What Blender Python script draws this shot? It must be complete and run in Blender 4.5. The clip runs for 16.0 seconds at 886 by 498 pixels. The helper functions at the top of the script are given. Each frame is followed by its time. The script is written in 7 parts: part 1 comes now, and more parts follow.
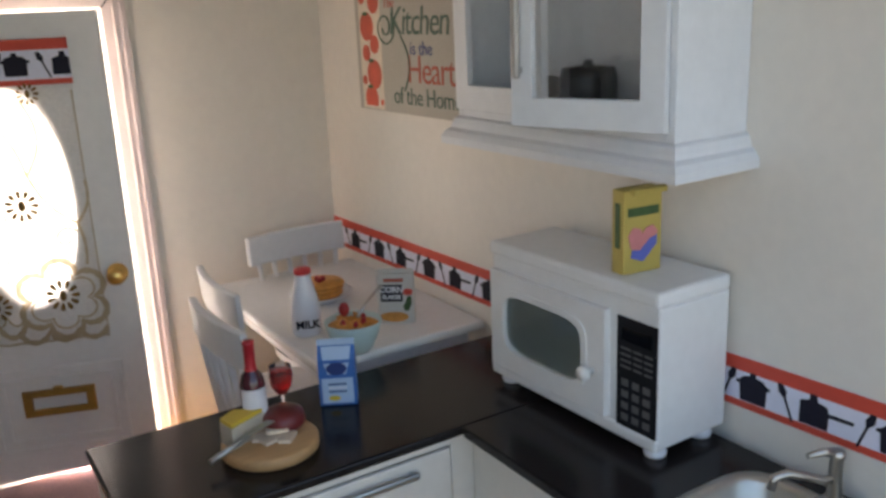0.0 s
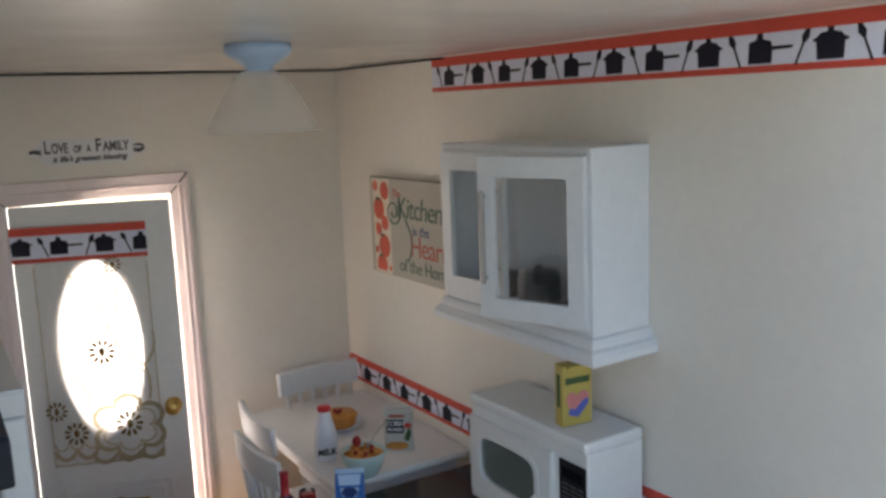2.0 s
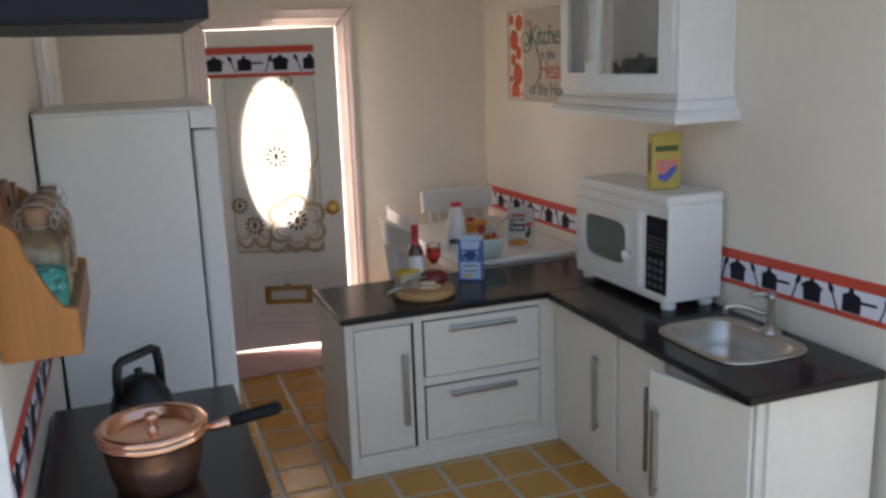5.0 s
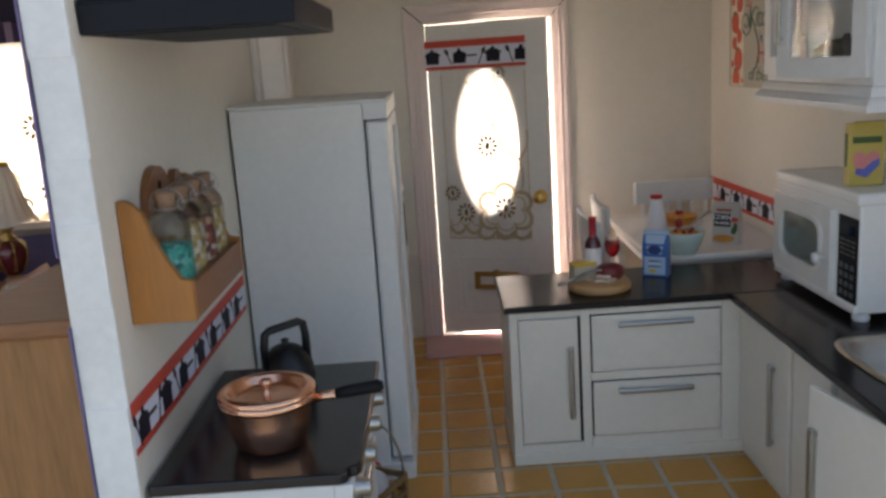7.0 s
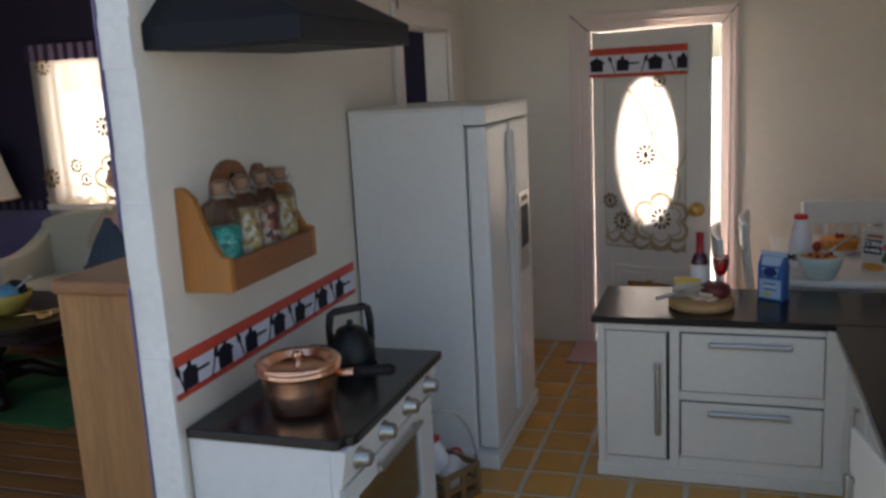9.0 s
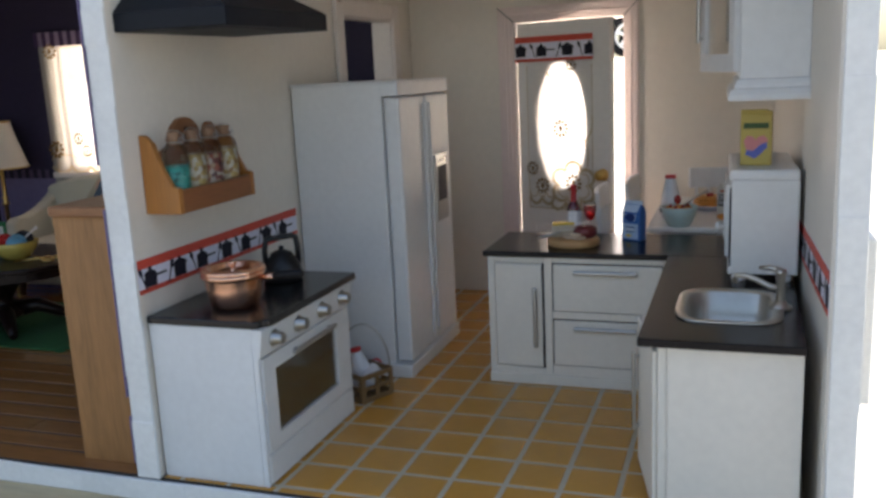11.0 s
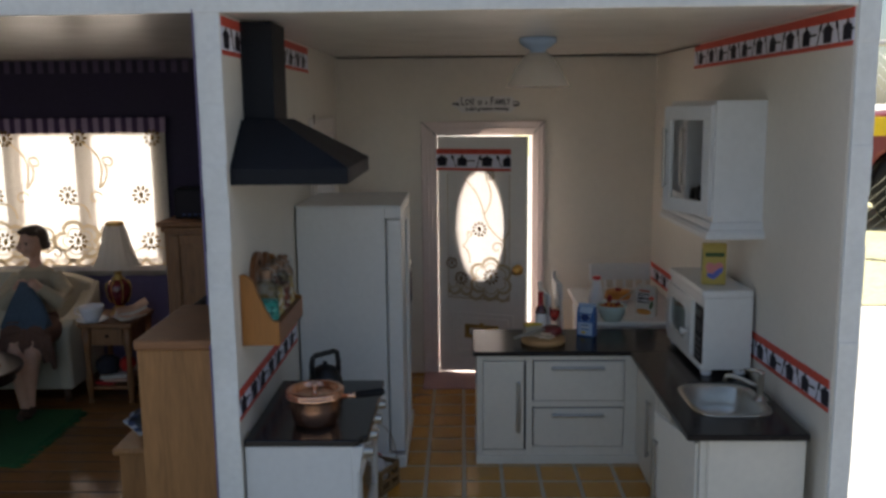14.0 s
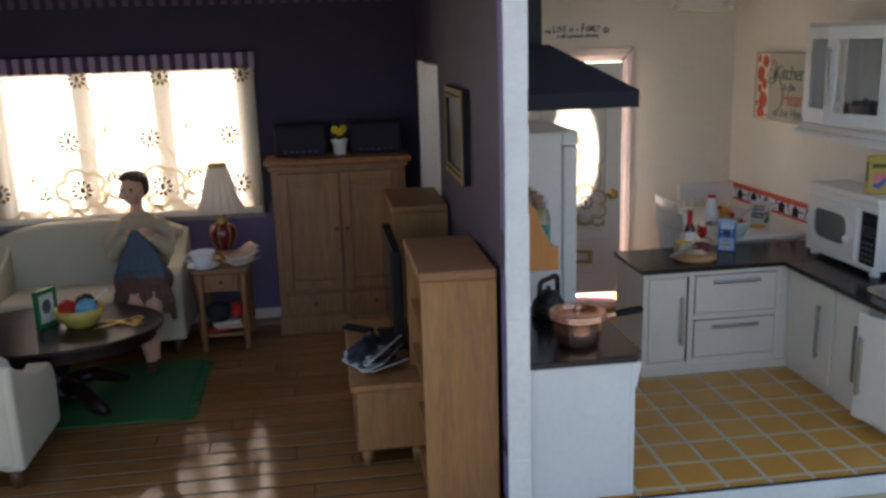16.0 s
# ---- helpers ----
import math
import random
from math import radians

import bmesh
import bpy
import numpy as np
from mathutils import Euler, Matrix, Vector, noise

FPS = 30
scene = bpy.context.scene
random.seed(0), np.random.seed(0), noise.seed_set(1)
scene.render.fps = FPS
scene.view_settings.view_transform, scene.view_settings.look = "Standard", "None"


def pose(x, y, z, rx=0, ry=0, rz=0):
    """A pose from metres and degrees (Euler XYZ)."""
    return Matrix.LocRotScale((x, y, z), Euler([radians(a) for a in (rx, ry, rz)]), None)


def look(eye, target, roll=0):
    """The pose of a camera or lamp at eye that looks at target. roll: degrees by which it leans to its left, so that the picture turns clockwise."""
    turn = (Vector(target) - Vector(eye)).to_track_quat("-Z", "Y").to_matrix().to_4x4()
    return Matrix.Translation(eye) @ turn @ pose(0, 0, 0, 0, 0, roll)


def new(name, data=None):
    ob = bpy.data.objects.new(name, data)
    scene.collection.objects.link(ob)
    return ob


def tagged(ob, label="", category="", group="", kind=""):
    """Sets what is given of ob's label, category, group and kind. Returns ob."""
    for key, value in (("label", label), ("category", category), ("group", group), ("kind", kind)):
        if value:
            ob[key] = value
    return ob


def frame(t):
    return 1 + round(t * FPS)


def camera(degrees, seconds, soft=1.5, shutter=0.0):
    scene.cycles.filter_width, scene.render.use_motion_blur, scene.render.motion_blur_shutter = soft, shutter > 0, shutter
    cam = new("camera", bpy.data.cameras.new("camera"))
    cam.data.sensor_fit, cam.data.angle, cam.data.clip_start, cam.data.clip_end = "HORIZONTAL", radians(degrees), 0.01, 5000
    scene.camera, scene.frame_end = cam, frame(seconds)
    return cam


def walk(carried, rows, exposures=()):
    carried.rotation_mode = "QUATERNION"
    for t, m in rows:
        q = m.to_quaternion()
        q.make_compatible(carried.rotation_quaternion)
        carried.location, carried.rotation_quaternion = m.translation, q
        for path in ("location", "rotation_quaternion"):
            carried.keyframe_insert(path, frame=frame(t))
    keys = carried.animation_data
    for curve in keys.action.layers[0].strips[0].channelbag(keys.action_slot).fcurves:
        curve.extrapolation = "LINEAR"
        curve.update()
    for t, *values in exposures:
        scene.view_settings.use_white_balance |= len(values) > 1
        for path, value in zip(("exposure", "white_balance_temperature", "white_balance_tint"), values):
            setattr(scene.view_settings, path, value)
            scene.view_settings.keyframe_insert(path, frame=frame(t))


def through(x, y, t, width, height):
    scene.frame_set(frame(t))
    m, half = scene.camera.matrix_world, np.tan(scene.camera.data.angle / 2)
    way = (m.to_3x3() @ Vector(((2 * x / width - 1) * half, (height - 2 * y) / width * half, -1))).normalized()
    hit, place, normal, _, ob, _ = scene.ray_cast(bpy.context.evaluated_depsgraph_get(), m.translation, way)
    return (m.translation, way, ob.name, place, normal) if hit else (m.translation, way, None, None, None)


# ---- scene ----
from mathutils.bvhtree import BVHTree

cam = camera(54.10, 16.0, soft=3.0)

PATH = [
    (0, (-0.0101, -0.0044, 0.1880), (1.0097, 1.6289, -0.3525), -2.55),
    (0.5, (-0.0196, -0.0385, 0.2002), (1.0051, 1.6168, -0.2582), -2.95),
    (1, (-0.0304, -0.0506, 0.2102), (1.0481, 1.5813, -0.2063), -2.14),
    (1.5, (-0.0391, -0.0655, 0.2269), (1.0088, 1.5972, -0.1442), -2.43),
    (2, (-0.0415, -0.0747, 0.2325), (0.9811, 1.6120, -0.0978), -2.21),
    (2.5, (-0.0472, -0.0806, 0.2429), (0.9536, 1.6201, -0.0829), -2.13),
    (3, (-0.0548, -0.0944, 0.2401), (0.8731, 1.6423, -0.1107), -2.25),
    (3.5, (-0.0620, -0.1104, 0.2211), (0.7937, 1.6562, -0.1622), -2.07),
    (4, (-0.0623, -0.1246, 0.2026), (0.7366, 1.6662, -0.1909), -2.03),
    (4.5, (-0.0626, -0.1339, 0.1803), (0.6551, 1.6916, -0.2105), -1.74),
    (4.7, (-0.0597, -0.1382, 0.1748), (0.6352, 1.6904, -0.2417), -1.77),
    (6.8, (-0.0123, -0.1581, 0.1717), (0.1113, 1.7884, -0.2711), -3.57),
    (7, (-0.0042, -0.1554, 0.1725), (-0.0011, 1.7982, -0.2555), -3.78),
    (7.5, (0.0134, -0.1523, 0.1760), (-0.2116, 1.7921, -0.2347), -3.53),
    (8, (0.0338, -0.1468, 0.1804), (-0.3570, 1.7748, -0.2128), -3.26),
    (8.5, (0.0528, -0.1503, 0.1775), (-0.4876, 1.7368, -0.2057), -3.45),
    (9, (0.0728, -0.1614, 0.1718), (-0.5485, 1.6990, -0.2191), -3.02),
    (11.5, (0.1491, -0.2518, 0.1631), (-0.4960, 1.5973, -0.2424), -2.70),
    (12, (0.1479, -0.2655, 0.1652), (-0.4091, 1.6100, -0.2498), -2.72),
    (12.5, (0.1397, -0.2675, 0.1701), (-0.3091, 1.6325, -0.2641), -2.49),
    (13, (0.1047, -0.2697, 0.1844), (-0.2387, 1.6554, -0.2353), -1.90),
    (13.5, (0.0532, -0.2888, 0.2076), (-0.1501, 1.6591, -0.1976), -1.36),
    (14, (0.0136, -0.3127, 0.2148), (-0.0315, 1.6605, -0.1081), -0.57),
    (14.5, (-0.0075, -0.3095, 0.2222), (0.0370, 1.6719, -0.0464), -0.55),
    (15, (-0.0534, -0.3050, 0.2136), (0.0715, 1.6685, -0.0858), -0.18),
    (15.5, (-0.1171, -0.3105, 0.2137), (0.1203, 1.6411, -0.1536), -1.15),
    (16, (-0.1682, -0.3092, 0.2136), (0.0829, 1.6187, -0.2556), -1.80),
]
walk(cam, [(t, look(eye, target, roll)) for t, eye, target, roll in PATH],
     [(t, s, k, g) for t, s, k, g in ((0, 2.5, 6950, 9), (0.5, 2.35, 6750, 7), (1, 2.28, 6600, 7), (2, 2.2, 6600, 7), (3, 2.15, 6700, 7), (3.5, 2.15, 6850, 9), (4.5, 2.2, 7150, 11), (7, 2.0, 7300, 10), (8, 1.62, 7100, 9), (9, 1.72, 7050, 10), (11.5, 1.96, 7050, 10), (12, 1.45, 7050, 10), (12.5, 1.15, 7000, 8), (13.5, 1.05, 6950, 9), (14, 1.0, 6900, 9), (14.5, 1.15, 6850, 10), (15, 1.5, 6900, 9), (15.5, 1.76, 6900, 9), (16, 1.86, 6950, 9))])

# ---- sky, sun ----
world = bpy.data.worlds.new("sky")
scene.world = world
world.use_nodes = True
wn = world.node_tree
sky = wn.nodes.new("ShaderNodeTexSky")
sky.sky_type = "NISHITA"
sky.sun_disc = False
SUN_WAY = Vector((0.45, -0.35, -2.0)).normalized()
sky.sun_elevation = math.asin(-SUN_WAY.z)
sky.sun_rotation = math.atan2(-SUN_WAY.x, -SUN_WAY.y)
wn.links.new(sky.outputs[0], wn.nodes["Background"].inputs[0])
wn.nodes["Background"].inputs[1].default_value = 0.061
sun = new("sun", bpy.data.lights.new("sun", "SUN"))
sun.data.energy, sun.data.angle, sun.data.color = 5.0, radians(0.5), (1.0, 0.95, 0.88)
sun.rotation_mode = "QUATERNION"
sun.rotation_quaternion = SUN_WAY.to_track_quat("-Z", "Y")

# daylight of the bright yard in the window and in the back doorway
for name, x, z, w, h, power in (("window_daylight", -31.85, 14.6, 17.4, 10.5, 0.062), ("doorway_daylight", 3.1, 9.7, 7.4, 19.2, 0.05)):
    lamp = new(name, bpy.data.lights.new(name, "AREA"))
    lamp.data.shape, lamp.data.size, lamp.data.size_y, lamp.data.energy, lamp.data.color = "RECTANGLE", w / 100, h / 100, power, (1.0, 0.82, 0.74)
    lamp.matrix_basis = pose(x / 100, 0.405, z / 100, -90, 0, 0)


# ---- materials ----
def mat(name, color, rough=0.5, metal=0.0, grain=400.0, vary=0.12, bump=0.0, stretch=(1, 1, 1), coat=0.0, spread=0.0, broad=35.0):
    """A surface whose colour varies at a broad and a fine scale, with fine relief. spread: difference from piece to piece."""
    m = bpy.data.materials.new(name)
    m.use_nodes = True
    t = m.node_tree
    n, l = t.nodes, t.links
    p = n["Principled BSDF"]
    p.inputs["Roughness"].default_value, p.inputs["Metallic"].default_value = rough, metal
    p.inputs["Coat Weight"].default_value = coat
    p.inputs["Coat Roughness"].default_value = 0.12
    co = n.new("ShaderNodeTexCoord")
    mp = n.new("ShaderNodeMapping")
    mp.inputs["Scale"].default_value = stretch
    l.new(co.outputs["Object"], mp.inputs[0])
    fine, wide = n.new("ShaderNodeTexNoise"), n.new("ShaderNodeTexNoise")
    fine.inputs["Scale"].default_value, wide.inputs["Scale"].default_value = grain, broad
    fine.inputs["Detail"].default_value = wide.inputs["Detail"].default_value = 4
    for q in (fine, wide):
        l.new(mp.outputs[0], q.inputs["Vector"])
    mixf = n.new("ShaderNodeMath")
    mixf.operation = "ADD"
    l.new(fine.outputs["Fac"], mixf.inputs[0])
    l.new(wide.outputs["Fac"], mixf.inputs[1])
    if spread:
        info = n.new("ShaderNodeObjectInfo")
        k = n.new("ShaderNodeMath")
        k.operation = "MULTIPLY_ADD"
        l.new(info.outputs["Random"], k.inputs[0])
        k.inputs[1].default_value = spread
        l.new(mixf.outputs[0], k.inputs[2])
        out = k.outputs[0]
    else:
        out = mixf.outputs[0]
    r = n.new("ShaderNodeMapRange")
    r.inputs["From Min"].default_value, r.inputs["From Max"].default_value = 0.6, 1.4 + spread
    l.new(out, r.inputs["Value"])
    c = n.new("ShaderNodeMix")
    c.data_type = "RGBA"
    c.inputs[6].default_value = (*[max(0.0, v * (1 - vary)) for v in color], 1)
    c.inputs[7].default_value = (*[min(1.0, v * (1 + vary)) for v in color], 1)
    l.new(r.outputs[0], c.inputs[0])
    l.new(c.outputs[2], p.inputs["Base Color"])
    rr = n.new("ShaderNodeMapRange")
    rr.inputs["To Min"].default_value, rr.inputs["To Max"].default_value = max(0.02, rough * 0.85), min(1.0, rough * 1.15)
    l.new(wide.outputs["Fac"], rr.inputs["Value"])
    l.new(rr.outputs[0], p.inputs["Roughness"])
    if bump:
        b = n.new("ShaderNodeBump")
        b.inputs["Strength"].default_value, b.inputs["Distance"].default_value = bump, 0.0004
        l.new(fine.outputs["Fac"], b.inputs["Height"])
        l.new(b.outputs[0], p.inputs["Normal"])
    return m


def wood(name, color, rough=0.5, along="x", vary=0.3, coat=0.0, spread=0.0):
    s = {"x": (0.12, 1, 1), "y": (1, 0.12, 1), "z": (1, 1, 0.12)}[along]
    return mat(name, color, rough, 0, 700, vary, 0.12, s, coat, spread, 120)


def glass(name, color=(1, 1, 1), rough=0.02, clear=0.0):
    m = bpy.data.materials.new(name)
    m.use_nodes = True
    t = m.node_tree
    p = t.nodes["Principled BSDF"]
    p.inputs["Base Color"].default_value = (*color, 1)
    p.inputs["Roughness"].default_value = rough
    p.inputs["Transmission Weight"].default_value = 1
    p.inputs["IOR"].default_value = 1.45
    if clear:
        tr = t.nodes.new("ShaderNodeBsdfTransparent")
        mx = t.nodes.new("ShaderNodeMixShader")
        mx.inputs[0].default_value = clear
        t.links.new(p.outputs[0], mx.inputs[1])
        t.links.new(tr.outputs[0], mx.inputs[2])
        t.links.new(mx.outputs[0], t.nodes["Material Output"].inputs[0])
    return m


def sheer(name, color, open_=0.7, speck=0.05, through=0.5):
    """Thin net: part of the light goes straight through, the rest is scattered on both sides."""
    m = bpy.data.materials.new(name)
    m.use_nodes = True
    t = m.node_tree
    n, l = t.nodes, t.links
    n.remove(n["Principled BSDF"])
    d, s, tr = n.new("ShaderNodeBsdfDiffuse"), n.new("ShaderNodeBsdfTranslucent"), n.new("ShaderNodeBsdfTransparent")
    d.inputs[0].default_value = s.inputs[0].default_value = (*color, 1)
    a, b = n.new("ShaderNodeMixShader"), n.new("ShaderNodeMixShader")
    a.inputs[0].default_value = through
    l.new(d.outputs[0], a.inputs[1])
    l.new(s.outputs[0], a.inputs[2])
    co, w = n.new("ShaderNodeTexCoord"), n.new("ShaderNodeTexNoise")
    w.inputs["Scale"].default_value = 900
    l.new(co.outputs["Object"], w.inputs["Vector"])
    r = n.new("ShaderNodeMapRange")
    r.inputs["To Min"].default_value, r.inputs["To Max"].default_value = open_ - speck, min(1, open_ + speck)
    l.new(w.outputs["Fac"], r.inputs["Value"])
    l.new(r.outputs[0], b.inputs[0])
    l.new(a.outputs[0], b.inputs[1])
    l.new(tr.outputs[0], b.inputs[2])
    l.new(b.outputs[0], n["Material Output"].inputs[0])
    return m


def striped(name, first, second, pitch, share, rough=0.7):
    """Printed upright stripes along local x."""
    m = mat(name, first, rough)
    t = m.node_tree
    n, l = t.nodes, t.links
    co, sep = n.new("ShaderNodeTexCoord"), n.new("ShaderNodeSeparateXYZ")
    l.new(co.outputs["Object"], sep.inputs[0])
    d, f, g = n.new("ShaderNodeMath"), n.new("ShaderNodeMath"), n.new("ShaderNodeMath")
    d.operation, f.operation, g.operation = "DIVIDE", "FRACT", "LESS_THAN"
    l.new(sep.outputs[0], d.inputs[0])
    d.inputs[1].default_value = pitch
    l.new(d.outputs[0], f.inputs[0])
    l.new(f.outputs[0], g.inputs[0])
    g.inputs[1].default_value = share
    p = n["Principled BSDF"]
    old = p.inputs["Base Color"].links[0].from_socket
    c = n.new("ShaderNodeMix")
    c.data_type = "RGBA"
    l.new(g.outputs[0], c.inputs[0])
    l.new(old, c.inputs[6])
    c.inputs[7].default_value = (*second, 1)
    l.new(c.outputs[2], p.inputs["Base Color"])
    return m


def grains(name, colors, size=420.0, rough=0.35):
    """Small loose pieces of several colours, seen through glass."""
    m = mat(name, colors[0], rough, grain=900, vary=0.2, bump=0.0)
    t = m.node_tree
    nn, l = t.nodes, t.links
    co, v, r = nn.new("ShaderNodeTexCoord"), nn.new("ShaderNodeTexVoronoi"), nn.new("ShaderNodeValToRGB")
    v.inputs["Scale"].default_value = size
    l.new(co.outputs["Object"], v.inputs["Vector"])
    sep = nn.new("ShaderNodeSeparateColor")
    l.new(v.outputs["Color"], sep.inputs[0])
    l.new(sep.outputs[0], r.inputs[0])
    r.color_ramp.interpolation = "CONSTANT"
    while len(r.color_ramp.elements) < len(colors):
        r.color_ramp.elements.new(0.5)
    for i, c in enumerate(colors):
        r.color_ramp.elements[i].position = i / len(colors)
        r.color_ramp.elements[i].color = (*c, 1)
    p = nn["Principled BSDF"]
    l.new(r.outputs[0], p.inputs["Base Color"])
    b = nn.new("ShaderNodeBump")
    b.inputs["Strength"].default_value, b.inputs["Distance"].default_value = 0.9, 0.0006
    b.invert = True
    l.new(v.outputs["Distance"], b.inputs["Height"])
    l.new(b.outputs[0], p.inputs["Normal"])
    return m


M = {}
M["wall"] = mat("cream_wall_paint", (0.76, 0.71, 0.635), 0.55, grain=250, vary=0.04, bump=0.08)
M["white"] = mat("white_painted_wood", (0.715, 0.73, 0.74), 0.38, grain=300, vary=0.05, bump=0.06)
M["whitesemi"] = mat("white_lacquer", (0.78, 0.78, 0.765), 0.25, grain=300, vary=0.04, bump=0.04)
M["cabwhite"] = mat("warm_white_cabinet_paint", (0.74, 0.70, 0.63), 0.38, grain=300, vary=0.05, bump=0.06)
M["doorwhite"] = mat("warm_white_door_paint", (0.82, 0.80, 0.77), 0.4, grain=300, vary=0.05, bump=0.08)
M["edge"] = mat("white_edge_paint", (0.78, 0.79, 0.78), 0.55, grain=350, vary=0.08, bump=0.35)
M["trim"] = mat("off_white_trim_paint", (0.78, 0.72, 0.68), 0.4, grain=300, vary=0.06, bump=0.1)
# off-white trim tinted with the pink light thrown back by the outside step
M["trimglow"] = mat("trim_paint_with_pink_glow", (0.78, 0.66, 0.635), 0.4, grain=300, vary=0.06, bump=0.1)
# ceiling paint darkened: the living room's dimness is put into its colour
M["ceildim"] = mat("dimmed_ceiling_paint", (0.44, 0.41, 0.385), 0.25, grain=60, vary=0.05, bump=0.05)
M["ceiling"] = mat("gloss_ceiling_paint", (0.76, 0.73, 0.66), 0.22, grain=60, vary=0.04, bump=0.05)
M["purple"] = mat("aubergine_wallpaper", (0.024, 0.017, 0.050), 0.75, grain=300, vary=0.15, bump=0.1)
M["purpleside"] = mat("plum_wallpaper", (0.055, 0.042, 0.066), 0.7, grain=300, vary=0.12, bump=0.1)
M["lavender"] = mat("lavender_wallpaper", (0.17, 0.14, 0.27), 0.75, grain=260, vary=0.12)
M["stripe"] = striped("purple_striped_border", (0.30, 0.22, 0.34), (0.055, 0.025, 0.085), 0.0088, 0.48)
M["stripedark"] = striped("dark_purple_striped_border", (0.085, 0.06, 0.12), (0.018, 0.012, 0.035), 0.0088, 0.48)
M["tile"] = mat("ochre_ceramic_tile", (0.565, 0.272, 0.042), 0.25, grain=180, vary=0.12, bump=0.06, spread=0.5)
M["grout"] = mat("pale_grout", (0.52, 0.455, 0.335), 0.7, grain=500, vary=0.1, bump=0.2)
M["plank"] = wood("varnished_brown_planks", (0.27, 0.122, 0.042), 0.06, "x", 0.3, 0.0, 0.3)
M["plank"].node_tree.nodes["Principled BSDF"].inputs["Specular IOR Level"].default_value = 0.4
M["dark"] = mat("dark_gap", (0.02, 0.016, 0.014), 0.9)
M["table"] = wood("light_table_wood", (0.48, 0.40, 0.24), 0.5, "x", 0.2)
M["black"] = mat("black_worktop", (0.016, 0.013, 0.013), 0.2, grain=900, vary=0.35, bump=0.03)
M["black"].node_tree.nodes["Principled BSDF"].inputs["Specular IOR Level"].default_value = 0.2
M["stovetop"] = mat("black_glossy_hob", (0.010, 0.009, 0.010), 0.2, grain=600, vary=0.3)
M["hood"] = mat("dark_navy_hood_paint", (0.010, 0.012, 0.017), 0.5, grain=500, vary=0.2, bump=0.05)
M["hood"].node_tree.nodes["Principled BSDF"].inputs["Specular IOR Level"].default_value = 0.18
M["iron"] = mat("black_enamel", (0.007, 0.007, 0.008), 0.42, grain=400, vary=0.3)
M["steel"] = mat("brushed_steel", (0.46, 0.46, 0.45), 0.3, 1.0, 500, 0.1, 0.05, (0.1, 1, 1))
M["chrome"] = mat("chrome", (0.75, 0.75, 0.74), 0.12, 1.0, 300, 0.04)
M["sink"] = mat("satin_sink_metal", (0.56, 0.53, 0.47), 0.36, 1.0, 300, 0.08, 0.04)
M["tap"] = mat("dulled_tap_metal", (0.50, 0.47, 0.42), 0.33, 1.0, 300, 0.06)
M["copper"] = mat("polished_copper", (0.97, 0.52, 0.35), 0.25, 1.0, 200, 0.12, 0.03)
M["brass"] = mat("brass", (0.70, 0.47, 0.16), 0.28, 1.0, 200, 0.15)
M["gilt"] = mat("dull_antique_gilt", (0.20, 0.13, 0.045), 0.45, 0.7, 300, 0.35, 0.3)
M["gold"] = mat("gilded_metal", (0.50, 0.33, 0.11), 0.38, 1.0, 300, 0.2, 0.1)
M["red"] = mat("red_band_print", (0.62, 0.075, 0.045), 0.55, grain=400, vary=0.08)
M["paper"] = mat("white_border_paper", (0.74, 0.75, 0.86), 0.6, grain=400, vary=0.05)
M["ink"] = mat("dark_ink", (0.018, 0.016, 0.026), 0.6, grain=400, vary=0.2)
M["inkgrey"] = mat("grey_green_ink", (0.065, 0.12, 0.085), 0.6, grain=400, vary=0.2)
M["inkred"] = mat("brick_red_ink", (0.42, 0.09, 0.05), 0.6, grain=400, vary=0.2)
M["lovered"] = mat("charcoal_decal", (0.055, 0.05, 0.06), 0.6)
M["decalfilm"] = mat("pale_decal_film", (0.72, 0.71, 0.71), 0.4, grain=300, vary=0.04)
M["canvas"] = mat("grey_beige_canvas", (0.44, 0.405, 0.34), 0.75, grain=900, vary=0.1, bump=0.3)
M["cream"] = mat("cream_print", (0.72, 0.62, 0.50), 0.7, grain=300, vary=0.12)
M["tomato"] = mat("tomato_red_print", (0.58, 0.08, 0.035), 0.55, grain=120, vary=0.35)
M["leaf"] = mat("green_leaf", (0.05, 0.10, 0.03), 0.6, grain=300, vary=0.3)
M["rack"] = wood("orange_pine", (0.39, 0.155, 0.034), 0.4, "z", 0.18)
M["rackdark"] = wood("reddish_stained_pine", (0.24, 0.088, 0.028), 0.4, "x", 0.2)
M["oak"] = wood("honey_oak", (0.31, 0.148, 0.052), 0.45, "z", 0.3)
M["oaktop"] = wood("brown_oak_top", (0.27, 0.12, 0.05), 0.55, "y", 0.25)
M["pine"] = wood("waxed_pine", (0.25, 0.115, 0.048), 0.42, "z", 0.35)
M["mahog"] = wood("dark_mahogany", (0.016, 0.008, 0.007), 0.3, "x", 0.4)
M["mahog"].node_tree.nodes["Principled BSDF"].inputs["Specular IOR Level"].default_value = 0.25
M["board"] = wood("pale_board_wood", (0.50, 0.29, 0.13), 0.5, "x", 0.18)
M["cork"] = mat("cork", (0.30, 0.17, 0.10), 0.8, grain=900, vary=0.3, bump=0.4)
M["glass"] = glass("clear_glass")
M["pane"] = glass("window_pane", clear=0.85)
M["mwpane"] = glass("pale_green_oven_glass", (0.50, 0.56, 0.54), 0.08, 0.15)
M["jar"] = glass("jar_glass", clear=0.5)
M["oven"] = glass("smoked_oven_glass", (0.55, 0.52, 0.48), 0.08, 0.25)
M["frost"] = sheer("frosted_lamp_glass", (0.85, 0.84, 0.80), 0.66, 0.0)
M["doornet"] = sheer("white_door_net", (0.97, 0.95, 0.92), 0.24, 0.1, 0.35)
